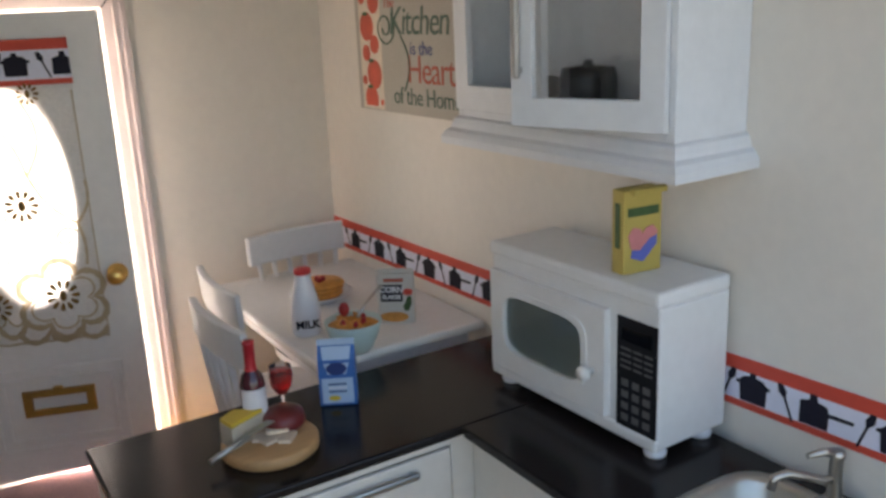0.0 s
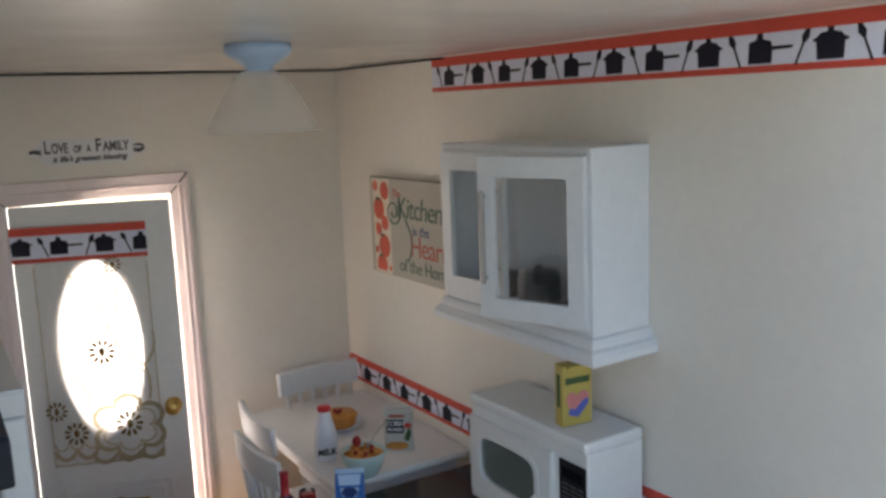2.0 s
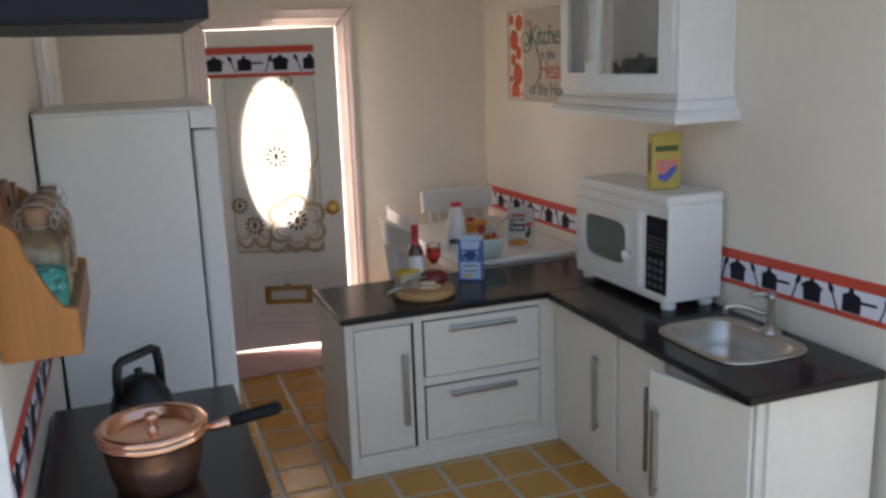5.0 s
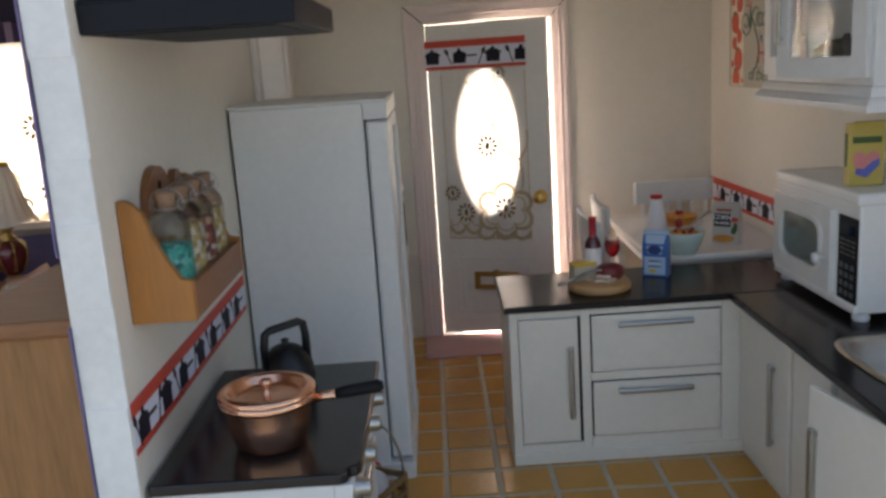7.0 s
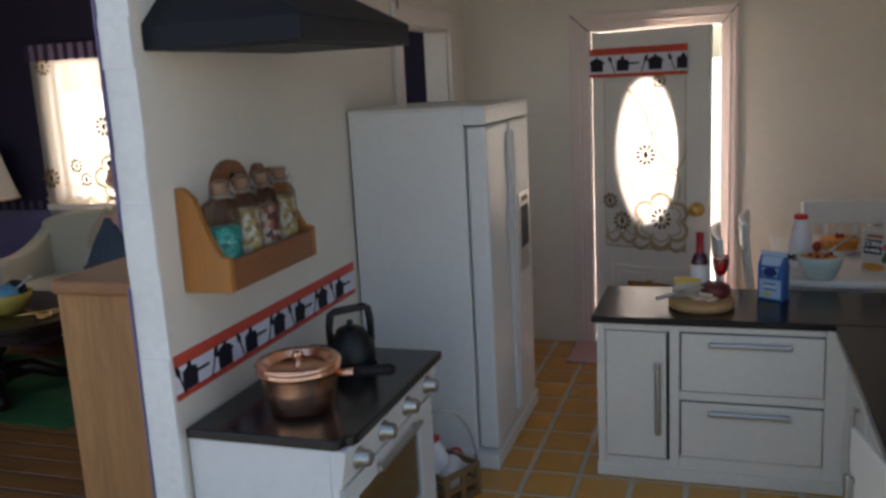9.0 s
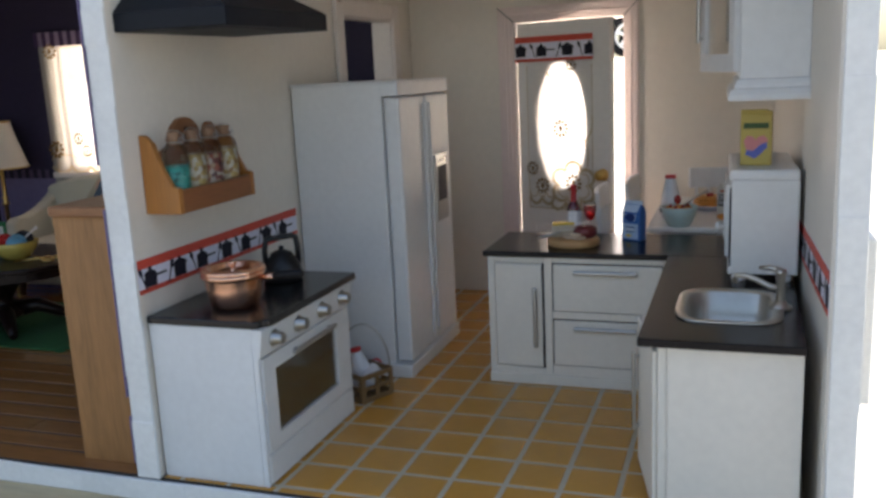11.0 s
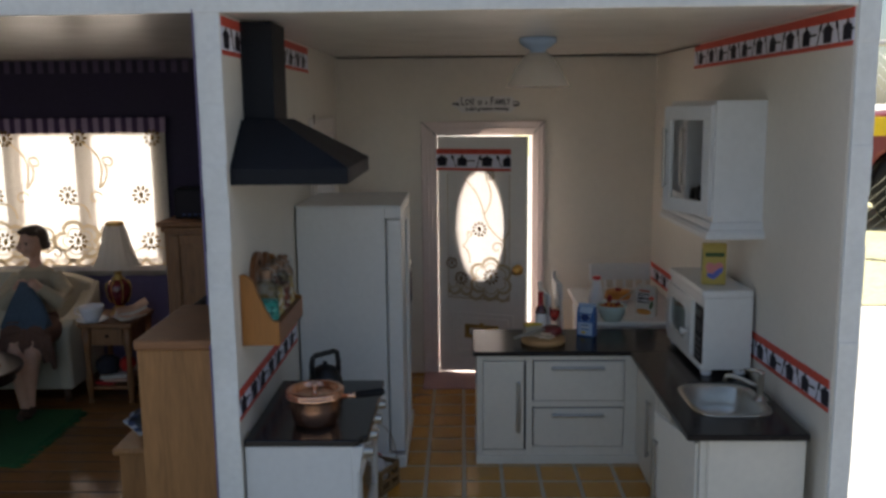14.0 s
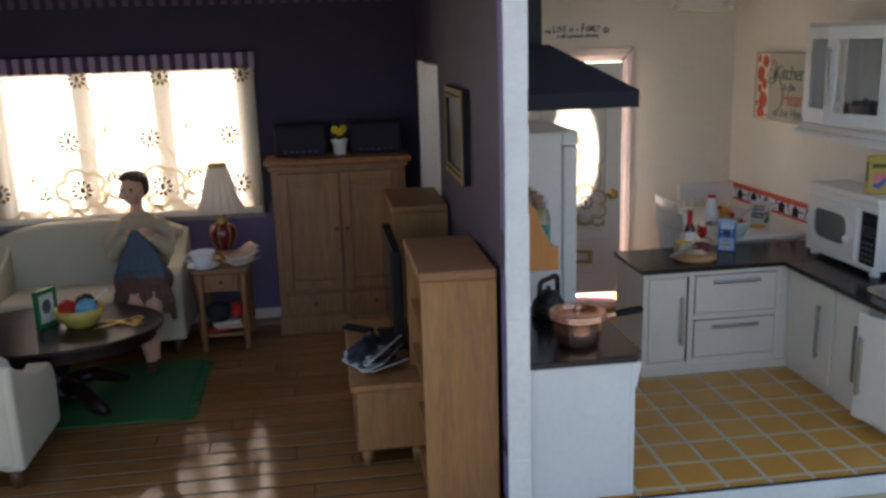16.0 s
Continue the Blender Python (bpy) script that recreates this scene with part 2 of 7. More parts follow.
M["sheer"] = sheer("white_net_curtain", (0.80, 0.77, 0.68), 0.42, 0.08)
M["lace"] = sheer("beige_embroidery", (0.56, 0.47, 0.32), 0.06, 0.05, 0.55)
M["keys"] = mat("grey_keys", (0.09, 0.09, 0.095), 0.5)
M["waxed"] = mat("dark_red_wax", (0.15, 0.018, 0.02), 0.35, grain=300, vary=0.2)
M["lacebead"] = sheer("gold_brown_embroidery", (0.24, 0.15, 0.055), 0.0, 0.0, 0.08)
M["wine"] = glass("red_wine", (0.38, 0.012, 0.012), 0.03)
M["bottle"] = mat("dark_red_bottle_glass", (0.07, 0.006, 0.012), 0.08, grain=200, vary=0.2, coat=0.6)
M["foil"] = mat("red_foil", (0.42, 0.02, 0.03), 0.3, grain=300, vary=0.15)
M["label"] = mat("bottle_label_paper", (0.74, 0.72, 0.74), 0.6, grain=300, vary=0.15)
M["milk"] = mat("white_china", (0.80, 0.80, 0.84), 0.22, grain=200, vary=0.03)
M["redcap"] = mat("red_cap", (0.55, 0.02, 0.025), 0.35)
M["bowl"] = mat("pale_aqua_china", (0.55, 0.70, 0.68), 0.25, grain=200, vary=0.05)
M["pancake"] = mat("golden_pancake", (0.58, 0.25, 0.05), 0.6, grain=300, vary=0.3, bump=0.4)
M["flake"] = mat("cereal_flakes", (0.62, 0.27, 0.06), 0.7, grain=400, vary=0.35, bump=0.4, spread=0.5)
M["berry"] = mat("dark_red_berry", (0.36, 0.02, 0.02), 0.35, grain=400, vary=0.3, bump=0.2)
M["boxgrey"] = mat("pale_grey_carton", (0.55, 0.54, 0.50), 0.45, grain=300, vary=0.06)
M["boxyellow"] = mat("yellow_carton", (0.50, 0.38, 0.09), 0.45, grain=300, vary=0.08)
M["boxblue"] = mat("blue_carton", (0.03, 0.13, 0.40), 0.35, grain=300, vary=0.08)
M["boxnavy"] = mat("navy_print", (0.012, 0.035, 0.16), 0.4)
M["boxwhite"] = mat("white_print", (0.72, 0.73, 0.76), 0.4)
M["pinkprint"] = mat("pink_print", (0.62, 0.22, 0.22), 0.45)
M["violetprint"] = mat("blue_violet_print", (0.10, 0.13, 0.45), 0.45)
M["cheese"] = mat("cheese_paste", (0.50, 0.44, 0.35), 0.5, grain=300, vary=0.12, bump=0.2)
M["rind"] = mat("yellow_rind", (0.66, 0.46, 0.04), 0.45, grain=300, vary=0.1)
M["cracker"] = mat("pale_bread_slice", (0.72, 0.58, 0.44), 0.7, grain=500, vary=0.2, bump=0.3)
M["pinkmat"] = mat("dusty_pink_doormat", (0.62, 0.38, 0.38), 0.85, grain=900, vary=0.2, bump=0.5)
M["lampblue"] = mat("pale_blue_glaze", (0.42, 0.56, 0.74), 0.2, grain=200, vary=0.06)
M["crate"] = wood("brown_crate_wood", (0.19, 0.11, 0.045), 0.6, "x", 0.3)
M["teal"] = grains("teal_crystals", ((0.01, 0.26, 0.20), (0.02, 0.38, 0.30), (0.12, 0.52, 0.44), (0.01, 0.18, 0.15), (0.03, 0.34, 0.27)), 650)
M["pasta"] = grains("yellow_grains", ((0.50, 0.36, 0.13), (0.62, 0.55, 0.40), (0.30, 0.16, 0.05), (0.66, 0.62, 0.52), (0.42, 0.28, 0.09)), 480)
M["beans"] = grains("mixed_red_beans", ((0.20, 0.05, 0.04), (0.58, 0.50, 0.42), (0.10, 0.03, 0.03), (0.34, 0.10, 0.06), (0.48, 0.34, 0.22)), 480)
M["ovenlight"] = mat("dim_oven_lining", (0.22, 0.17, 0.09), 0.6)
M["fabric"] = mat("ivory_upholstery", (0.56, 0.52, 0.42), 0.85, grain=900, vary=0.06, bump=0.25)
M["rug"] = mat("green_woven_rug", (0.022, 0.115, 0.034), 0.9, grain=700, vary=0.3, bump=0.6)
M["doll"] = mat("painted_resin_doll", (0.62, 0.36, 0.26), 0.6, grain=200, vary=0.1)
M["dollhair"] = mat("painted_dark_hair", (0.055, 0.030, 0.019), 0.65, grain=260, vary=0.5, bump=0.8)
M["dolltop"] = mat("cream_knit_cloth", (0.46, 0.38, 0.27), 0.9, grain=900, vary=0.15, bump=0.5)
M["dollskirt"] = mat("brown_cloth", (0.13, 0.065, 0.045), 0.9, grain=700, vary=0.25, bump=0.4)
M["dollknit"] = mat("grey_blue_knitting", (0.06, 0.09, 0.13), 0.9, grain=900, vary=0.3, bump=0.6)
M["shade"] = sheer("white_pleated_shade", (0.78, 0.75, 0.70), 0.04, 0.02)
M["ruby"] = mat("ruby_glazed_lamp", (0.13, 0.008, 0.016), 0.12, grain=200, vary=0.3, coat=0.5)
M["news"] = mat("newsprint", (0.56, 0.53, 0.48), 0.8, grain=500, vary=0.2)
M["newspink"] = mat("pinkish_newsprint", (0.55, 0.36, 0.27), 0.8, grain=500, vary=0.2)
M["plastic"] = mat("black_plastic", (0.008, 0.008, 0.010), 0.6, grain=500, vary=0.2)
for k in ("plastic", "ink"):
    M[k].node_tree.nodes["Principled BSDF"].inputs["Specular IOR Level"].default_value = 0.2
M["screen"] = mat("dark_screen", (0.006, 0.008, 0.012), 0.08)
M["magblue"] = grains("printed_magazine_cover", ((0.010, 0.012, 0.024), (0.014, 0.02, 0.045), (0.34, 0.36, 0.40), (0.008, 0.009, 0.014), (0.02, 0.03, 0.035), (0.30, 0.30, 0.33), (0.02, 0.035, 0.09)), 260, 0.3)
M["green"] = mat("green_card", (0.015, 0.16, 0.06), 0.4)
M["yellowbowl"] = mat("yellow_china", (0.56, 0.43, 0.10), 0.25)
M["yarnred"] = mat("red_yarn", (0.50, 0.02, 0.015), 0.9, grain=900, vary=0.3, bump=0.6)
M["yarnblue"] = mat("light_blue_yarn", (0.15, 0.42, 0.60), 0.9, grain=900, vary=0.3, bump=0.6)
M["yarndark"] = mat("dark_yarn", (0.02, 0.02, 0.03), 0.9, grain=900, vary=0.3, bump=0.6)
M["petal"] = mat("yellow_petal", (0.65, 0.45, 0.01), 0.6)
M["paintsky"] = mat("dim_blue_painted_sky", (0.10, 0.13, 0.17), 0.4, grain=90, vary=0.5)
M["painting"] = mat("dim_landscape_painting", (0.05, 0.06, 0.055), 0.35, grain=60, vary=0.9)
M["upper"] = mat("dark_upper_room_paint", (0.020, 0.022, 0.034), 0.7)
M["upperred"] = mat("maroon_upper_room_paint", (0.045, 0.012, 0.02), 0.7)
M["brownwood"] = wood("brown_stained_wood", (0.10, 0.045, 0.022), 0.5, "z", 0.25)
M["concrete"] = mat("pale_concrete", (0.58, 0.56, 0.52), 0.85, grain=40, vary=0.12, bump=0.2, broad=1.5)
M["darkground"] = mat("dark_grey_ground", (0.075, 0.076, 0.080), 0.9, grain=60, vary=0.15, bump=0.3, broad=2.0)
M["grass"] = mat("dry_pale_grass", (0.44, 0.42, 0.26), 0.9, grain=30, vary=0.4, broad=0.8)
M["wire"] = mat("galvanised_wire", (0.45, 0.45, 0.44), 0.45, 1.0)


# ---- shape tools, in centimetres ----
def join(b, t):
    me = bpy.data.meshes.new("t")
    t.to_mesh(me)
    t.free()
    b.from_mesh(me)
    bpy.data.meshes.remove(me)
    return b


def box(b, x0, x1, y0, y1, z0, z1, bevel=0.06, m=None, seg=2):
    t = bmesh.new()
    bmesh.ops.create_cube(t, size=1)
    bmesh.ops.transform(t, matrix=Matrix.LocRotScale(((x0 + x1) / 2, (y0 + y1) / 2, (z0 + z1) / 2), None, (abs(x1 - x0), abs(y1 - y0), abs(z1 - z0))), verts=t.verts)
    if bevel:
        w = min(bevel, 0.45 * min(abs(x1 - x0), abs(y1 - y0), abs(z1 - z0)))
        bmesh.ops.bevel(t, geom=t.edges[:], offset=w, segments=seg, profile=0.5, affect="EDGES")
    if m is not None:
        bmesh.ops.transform(t, matrix=m, verts=t.verts)
    return join(b, t)


def lathe(b, profile, at=(0, 0, 0), n=28, sx=1.0, sy=1.0, m=None):
    """A turned form: (radius, height) pairs about the upright through at."""
    t = bmesh.new()
    rings = []
    for r, z in profile:
        if r < 1e-4:
            rings.append([t.verts.new((at[0], at[1], at[2] + z))])
        else:
            rings.append([t.verts.new((at[0] + sx * r * math.cos(2 * math.pi * i / n), at[1] + sy * r * math.sin(2 * math.pi * i / n), at[2] + z)) for i in range(n)])
    for a, c in zip(rings, rings[1:]):
        for i in range(n):
            j = (i + 1) % n
            if len(a) == 1 and len(c) == 1:
                continue
            if len(a) == 1:
                f = t.faces.new((a[0], c[j], c[i]))
            elif len(c) == 1:
                f = t.faces.new((a[i], a[j], c[0]))
            else:
                f = t.faces.new((a[i], a[j], c[j], c[i]))
            f.smooth = True
    bmesh.ops.recalc_face_normals(t, faces=t.faces[:])
    if m is not None:
        bmesh.ops.transform(t, matrix=m, verts=t.verts)
    return join(b, t)


def tube(b, pts, r, n=8, closed=False):
    """A round bar along points; r is one radius or one for each point."""
    t = bmesh.new()
    pts = [Vector(p) for p in pts]
    rs = r if isinstance(r, (list, tuple)) else [r] * len(pts)
    rings, side = [], None
    for i, p in enumerate(pts):
        a = pts[i - 1] if (i or closed) else p
        c = pts[(i + 1) % len(pts)] if (i + 1 < len(pts) or closed) else p
        d = (c - a).normalized()
        if side is None:
            side = d.orthogonal().normalized()
        side = (side - d * side.dot(d)).normalized()
        up = d.cross(side)
        rings.append([t.verts.new(p + rs[i] * (side * math.cos(2 * math.pi * k / n) + up * math.sin(2 * math.pi * k / n))) for k in range(n)])
    last = len(rings) if closed else len(rings) - 1
    for i in range(last):
        a, c = rings[i], rings[(i + 1) % len(rings)]
        for k in range(n):
            t.faces.new((a[k], a[(k + 1) % n], c[(k + 1) % n], c[k])).smooth = True
    if not closed:
        t.faces.new(rings[0][::-1])
        t.faces.new(rings[-1])
    return join(b, t)


def slab(b, outline, d0, d1, axis="y", bevel=0.0, m=None):
    """A plate cut to an outline. axis y: outline in (x, z); axis z: in (x, y); axis x: in (y, z). It runs from d0 to d1 along the axis."""
    t = bmesh.new()

    def at(p, d):
        return {"y": (p[0], d, p[1]), "z": (p[0], p[1], d), "x": (d, p[0], p[1])}[axis]
    a = [t.verts.new(at(p, d0)) for p in outline]
    c = [t.verts.new(at(p, d1)) for p in outline]
    t.faces.new(a)
    t.faces.new(c[::-1])
    k = len(outline)
    for i in range(k):
        t.faces.new((a[i], c[i], c[(i + 1) % k], a[(i + 1) % k]))
    bmesh.ops.recalc_face_normals(t, faces=t.faces[:])
    if bevel:
        bmesh.ops.bevel(t, geom=t.edges[:], offset=bevel, segments=2, profile=0.5, affect="EDGES")
    if m is not None:
        bmesh.ops.transform(t, matrix=m, verts=t.verts)
    return join(b, t)


def ring_plate(b, outer, inner, d0, d1, axis="y"):
    """A plate with an opening; both outlines have the same count of points."""
    t = bmesh.new()

    def at(p, d):
        return {"y": (p[0], d, p[1]), "z": (p[0], p[1], d), "x": (d, p[0], p[1])}[axis]
    o0, o1 = [t.verts.new(at(p, d0)) for p in outer], [t.verts.new(at(p, d1)) for p in outer]
    i0, i1 = [t.verts.new(at(p, d0)) for p in inner], [t.verts.new(at(p, d1)) for p in inner]
    k = len(outer)
    for i in range(k):
        j = (i + 1) % k
        for q in ((o0[i], o0[j], i0[j], i0[i]), (o1[j], o1[i], i1[i], i1[j]), (o0[j], o0[i], o1[i], o1[j]), (i0[i], i0[j], i1[j], i1[i])):
            t.faces.new(q)
    bmesh.ops.recalc_face_normals(t, faces=t.faces[:])
    return join(b, t)


def oval(cx, cz, rx, rz, n=40, power=2.0):
    out = []
    for i in range(n):
        a = 2 * math.pi * (i + 0.5) / n
        c, s = math.cos(a), math.sin(a)
        out.append((cx + rx * math.copysign(abs(c) ** (2 / power), c), cz + rz * math.copysign(abs(s) ** (2 / power), s)))
    return out


def ball(b, at, r, n=14, sx=1, sy=1, sz=1):
    prof = [(r * math.sin(math.pi * i / 8), -r * sz * math.cos(math.pi * i / 8)) for i in range(9)]
    prof[0], prof[-1] = (0, prof[0][1]), (0, prof[-1][1])
    return lathe(b, prof, at, n, sx, sy)


def B():
    return bmesh.new()


def mesh_of(name, b, material):
    bmesh.ops.scale(b, vec=(0.01, 0.01, 0.01), verts=b.verts)
    me = bpy.data.meshes.new(name)
    b.to_mesh(me)
    b.free()
    if material is not None:
        me.materials.append(material)
    return me


def part(name, b, material, parent, label="", at=None, rz=0.0, kind=""):
    """ONE mesh object under a thing or a part; b is a bmesh in cm or a finished mesh."""
    me = b if isinstance(b, bpy.types.Mesh) else mesh_of(name, b, material)
    ob = new(name, me)
    ob.parent = parent
    if at is not None:
        ob.matrix_local = pose(at[0] / 100, at[1] / 100, at[2] / 100, 0, 0, rz)
    return tagged(ob, label, "", "", kind)


def thing(name, at, rz, label, category, group="", kind=""):
    ob = new(name)
    ob.empty_display_size = 0.01
    ob.matrix_basis = pose(at[0] / 100, at[1] / 100, at[2] / 100, 0, 0, rz)
    return tagged(ob, label, category, group, kind)


def solo(name, b, material, label, category, at=(0, 0, 0), rz=0.0, group="", kind=""):
    ob = new(name, mesh_of(name, b, material))
    ob.matrix_basis = pose(at[0] / 100, at[1] / 100, at[2] / 100, 0, 0, rz)
    return tagged(ob, label, category, group, kind)


def lettering(text, size, extrude=0.01, shear=0.0, spacing=1.0, bold=0.0):
    """Letters as a mesh that stands in the x-z plane, facing -y, from the middle of its base line; cm."""
    cu = bpy.data.curves.new("letters", "FONT")
    cu.body, cu.size, cu.extrude, cu.align_x, cu.shear, cu.space_character = text, size / 100, extrude / 100, "CENTER", shear, spacing
    cu.resolution_u = 3
    cu.offset = bold / 100
    ob = new("letters", cu)
    me = bpy.data.meshes.new_from_object(ob.evaluated_get(bpy.context.evaluated_depsgraph_get()))
    me.transform(pose(0, 0, 0, 90))
    bpy.data.objects.remove(ob)
    bpy.data.curves.remove(cu)
    return me


def letters(name, text, size, material, parent, at, rz=0.0, label="", shear=0.0, tilt=0.0, spacing=1.0, bold=0.0):
    me = lettering(text, size, 0.008, shear, spacing, bold)
    me.materials.append(material)
    ob = new(name, me)
    ob.parent = parent
    ob.matrix_local = pose(at[0] / 100, at[1] / 100, at[2] / 100, 0, tilt, rz)
    return tagged(ob, label)


# ---- the house shell ----
X0, XP0, XP1, X1 = -49.0, -9.45, -8.45, 16.45    # west wall, partition faces, east wall
Y0, Y1, CEIL = 4.8, 37.4, 25.35                 # open front, back wall, ceiling
WALL = 1.25
# the side wall runs slightly out of square, towards the open front
SPLAY = Matrix.Translation((X1 / 100, Y1 / 100, 0)) @ Matrix.Rotation(radians(1.2), 4, "Z") @ Matrix.Translation((-X1 / 100, -Y1 / 100, 0))


def splayed(ob):
    ob.matrix_basis = SPLAY @ ob.matrix_basis
    return ob



def wall_with_holes(b, u0, u1, z0, z1, holes, d0, d1, axis="y"):
    """A wall in a plane with rectangular openings (u0, u1, z0, z1)."""
    us = sorted({u0, u1, *[h[0] for h in holes], *[h[1] for h in holes]})
    zs = sorted({z0, z1, *[h[2] for h in holes], *[h[3] for h in holes]})
    for a, c in zip(us, us[1:]):
        for e, f in zip(zs, zs[1:]):
            if any(h[0] <= a and c <= h[1] and h[2] <= e and f <= h[3] for h in holes):
                continue
            if axis == "y":
                box(b, a, c, d0, d1, e, f, 0)
            else:
                box(b, d0, d1, a, c, e, f, 0)
    bmesh.ops.remove_doubles(b, verts=b.verts, dist=0.001)
    dup = {}
    for f in list(b.faces):
        k = tuple(round(v, 2) for v in f.calc_center_median())
        if k in dup:
            b.faces.remove(f)
            if dup[k].is_valid:
                b.faces.remove(dup[k])
        else:
            dup[k] = f
    return b


DOOR = (-0.68, 6.88, 0.0, 19.3)
WIN = (-40.6, -23.1, 9.3, 19.9)
solo("wall_north", wall_with_holes(B(), XP0 + 0.65, X1 - 0.001, -1.0, CEIL, [DOOR], Y1, Y1 + WALL), M["wall"], "cream painted kitchen back wall with a doorway", "wall", kind="structure")
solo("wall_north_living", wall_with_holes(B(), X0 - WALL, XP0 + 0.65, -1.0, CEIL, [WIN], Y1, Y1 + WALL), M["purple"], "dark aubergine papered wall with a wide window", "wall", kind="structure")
solo("wall_panel", box(B(), X0, XP0, Y1 - 0.08, Y1, 0, 8.6, 0.02), M["lavender"], "lavender paper on the lower living room wall", "wall", kind="structure")
WE = 0.95
splayed(solo("wall_east", box(B(), X1, X1 + WE, Y0, Y1 + WALL, -1.0, 53, 0), M["wall"], "cream painted kitchen side wall", "wall", kind="structure"))
edge = B()
for i in range(26):
    z = -1 + i * 54 / 26
    box(edge, X1 + 0.10 - 0.02 * random.random(), X1 + WE + 0.04 * random.random(), Y0 - 0.12 - 0.05 * random.random(), Y0 - 0.001, z, z + 54 / 26 + 0.02, 0.03)
splayed(solo("trim_east_edge", edge, M["edge"], "thick white painted front edge of the side wall", "trim", kind="structure"))
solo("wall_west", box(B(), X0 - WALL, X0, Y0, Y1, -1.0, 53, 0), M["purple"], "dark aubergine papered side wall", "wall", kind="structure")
DW = (25.6, 33.6, 0.0, 19.8)
part_wall = wall_with_holes(B(), Y0, Y1, 0.0, CEIL, [DW], XP0 + 0.4, XP1, "x")
solo("wall_partition", part_wall, M["wall"], "cream painted partition wall with an open doorway", "wall", kind="structure")
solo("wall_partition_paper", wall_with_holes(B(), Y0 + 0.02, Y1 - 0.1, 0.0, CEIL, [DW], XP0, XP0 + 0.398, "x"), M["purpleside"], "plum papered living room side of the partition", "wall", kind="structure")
edge = B()
zz = 0.0
while zz < CEIL - 0.01:
    h = min(random.uniform(1.2, 2.6), CEIL - zz)
    box(edge, XP0 - 0.05 * random.random(), XP1 + 0.05 * random.random(), Y0 - 0.10 - 0.06 * random.random(), Y0 - 0.001, zz, zz + h + 0.02, 0.03)
    zz += h
solo("trim_partition_edge", edge, M["edge"], "rough white painted front edge of the partition", "trim", kind="structure")
b = B()
box(b, XP0 - 0.02, XP1 + 0.02, DW[0], DW[0] + 0.12, 0, DW[3], 0.02)
box(b, XP0 - 0.02, XP1 + 0.02, DW[1] - 0.12, DW[1], 0, DW[3], 0.02)
box(b, XP0 - 0.02, XP1 + 0.02, DW[0] + 0.12, DW[1] - 0.12, DW[3] - 0.12, DW[3], 0.02)
for a, c in ((DW[0] - 1.0, DW[0] + 0.04), (DW[1] - 0.04, DW[1] + 1.0)):
    box(b, XP1 + 0.001, XP1 + 0.28, a, c, 0, DW[3] + 1.0, 0.08)
box(b, XP1 + 0.001, XP1 + 0.25, DW[0] + 0.04, DW[1] - 0.04, DW[3] - 0.04, DW[3] + 1.0, 0.08)
box(b, XP0 - 0.4, XP0 - 0.001, DW[1] - 0.04, DW[1] + 0.8, 0, DW[3] + 0.1, 0.06)
solo("trim_doorway", b, M["trim"], "off-white painted casing of the inner doorway", "trim", kind="structure")

edge = B()
zz = 0.6
while zz < CEIL - 1.5:
    h = random.uniform(0.5, 2.2)
    if random.random() < 0.75:
        box(edge, XP0 - 0.09, XP0 - 0.055, Y0 - 0.19 - 0.04 * random.random(), Y0 + 0.6, zz, zz + h, 0.01)
    zz += h
solo("trim_paper_edge", edge, M["lavender"], "torn purple paper edge along the partition", "trim", kind="structure")

# ceiling with the front fascia
XPM = (XP0 + XP1) / 2
solo("ceiling_living", box(B(), X0 - WALL, XPM, Y0, Y1 + WALL, CEIL, CEIL + 1.05, 0), M["ceildim"], "satin painted ceiling, darkened in colour for the dim room", "ceiling", kind="structure")
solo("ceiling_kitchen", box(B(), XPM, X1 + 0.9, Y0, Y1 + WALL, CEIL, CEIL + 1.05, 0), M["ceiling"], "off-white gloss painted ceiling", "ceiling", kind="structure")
edge = B()
xx = X0 - WALL
while xx < X1 + 0.69:
    w = min(random.uniform(2, 4.5), X1 + 0.7 - xx)
    box(edge, xx, xx + w + 0.02, Y0 - 0.14 - 0.06 * random.random(), Y0 - 0.001, CEIL - 0.03 * random.random(), CEIL + 1.0 + 0.12 * random.random(), 0.035)
    xx += w
solo("trim_ceiling_edge", edge, M["edge"], "white painted front edge of the upper floor board", "trim", kind="structure")
b = B()
tube(b, [(XP1 + 0.1, Y1 - 0.05, CEIL - 0.06), (X1 - 0.05, Y1 - 0.05, CEIL - 0.06)], 0.05, 6)
tube(b, [(X1 - 0.05, Y1 - 0.05, CEIL - 0.06), (X1 + 0.11, 30.5, CEIL - 0.08), (X1 + 0.2, 26.2, CEIL - 0.1)], 0.05, 6)
solo("trim_ceiling_joint", b, M["dark"], "dark open joint between wall and ceiling", "trim", kind="structure")

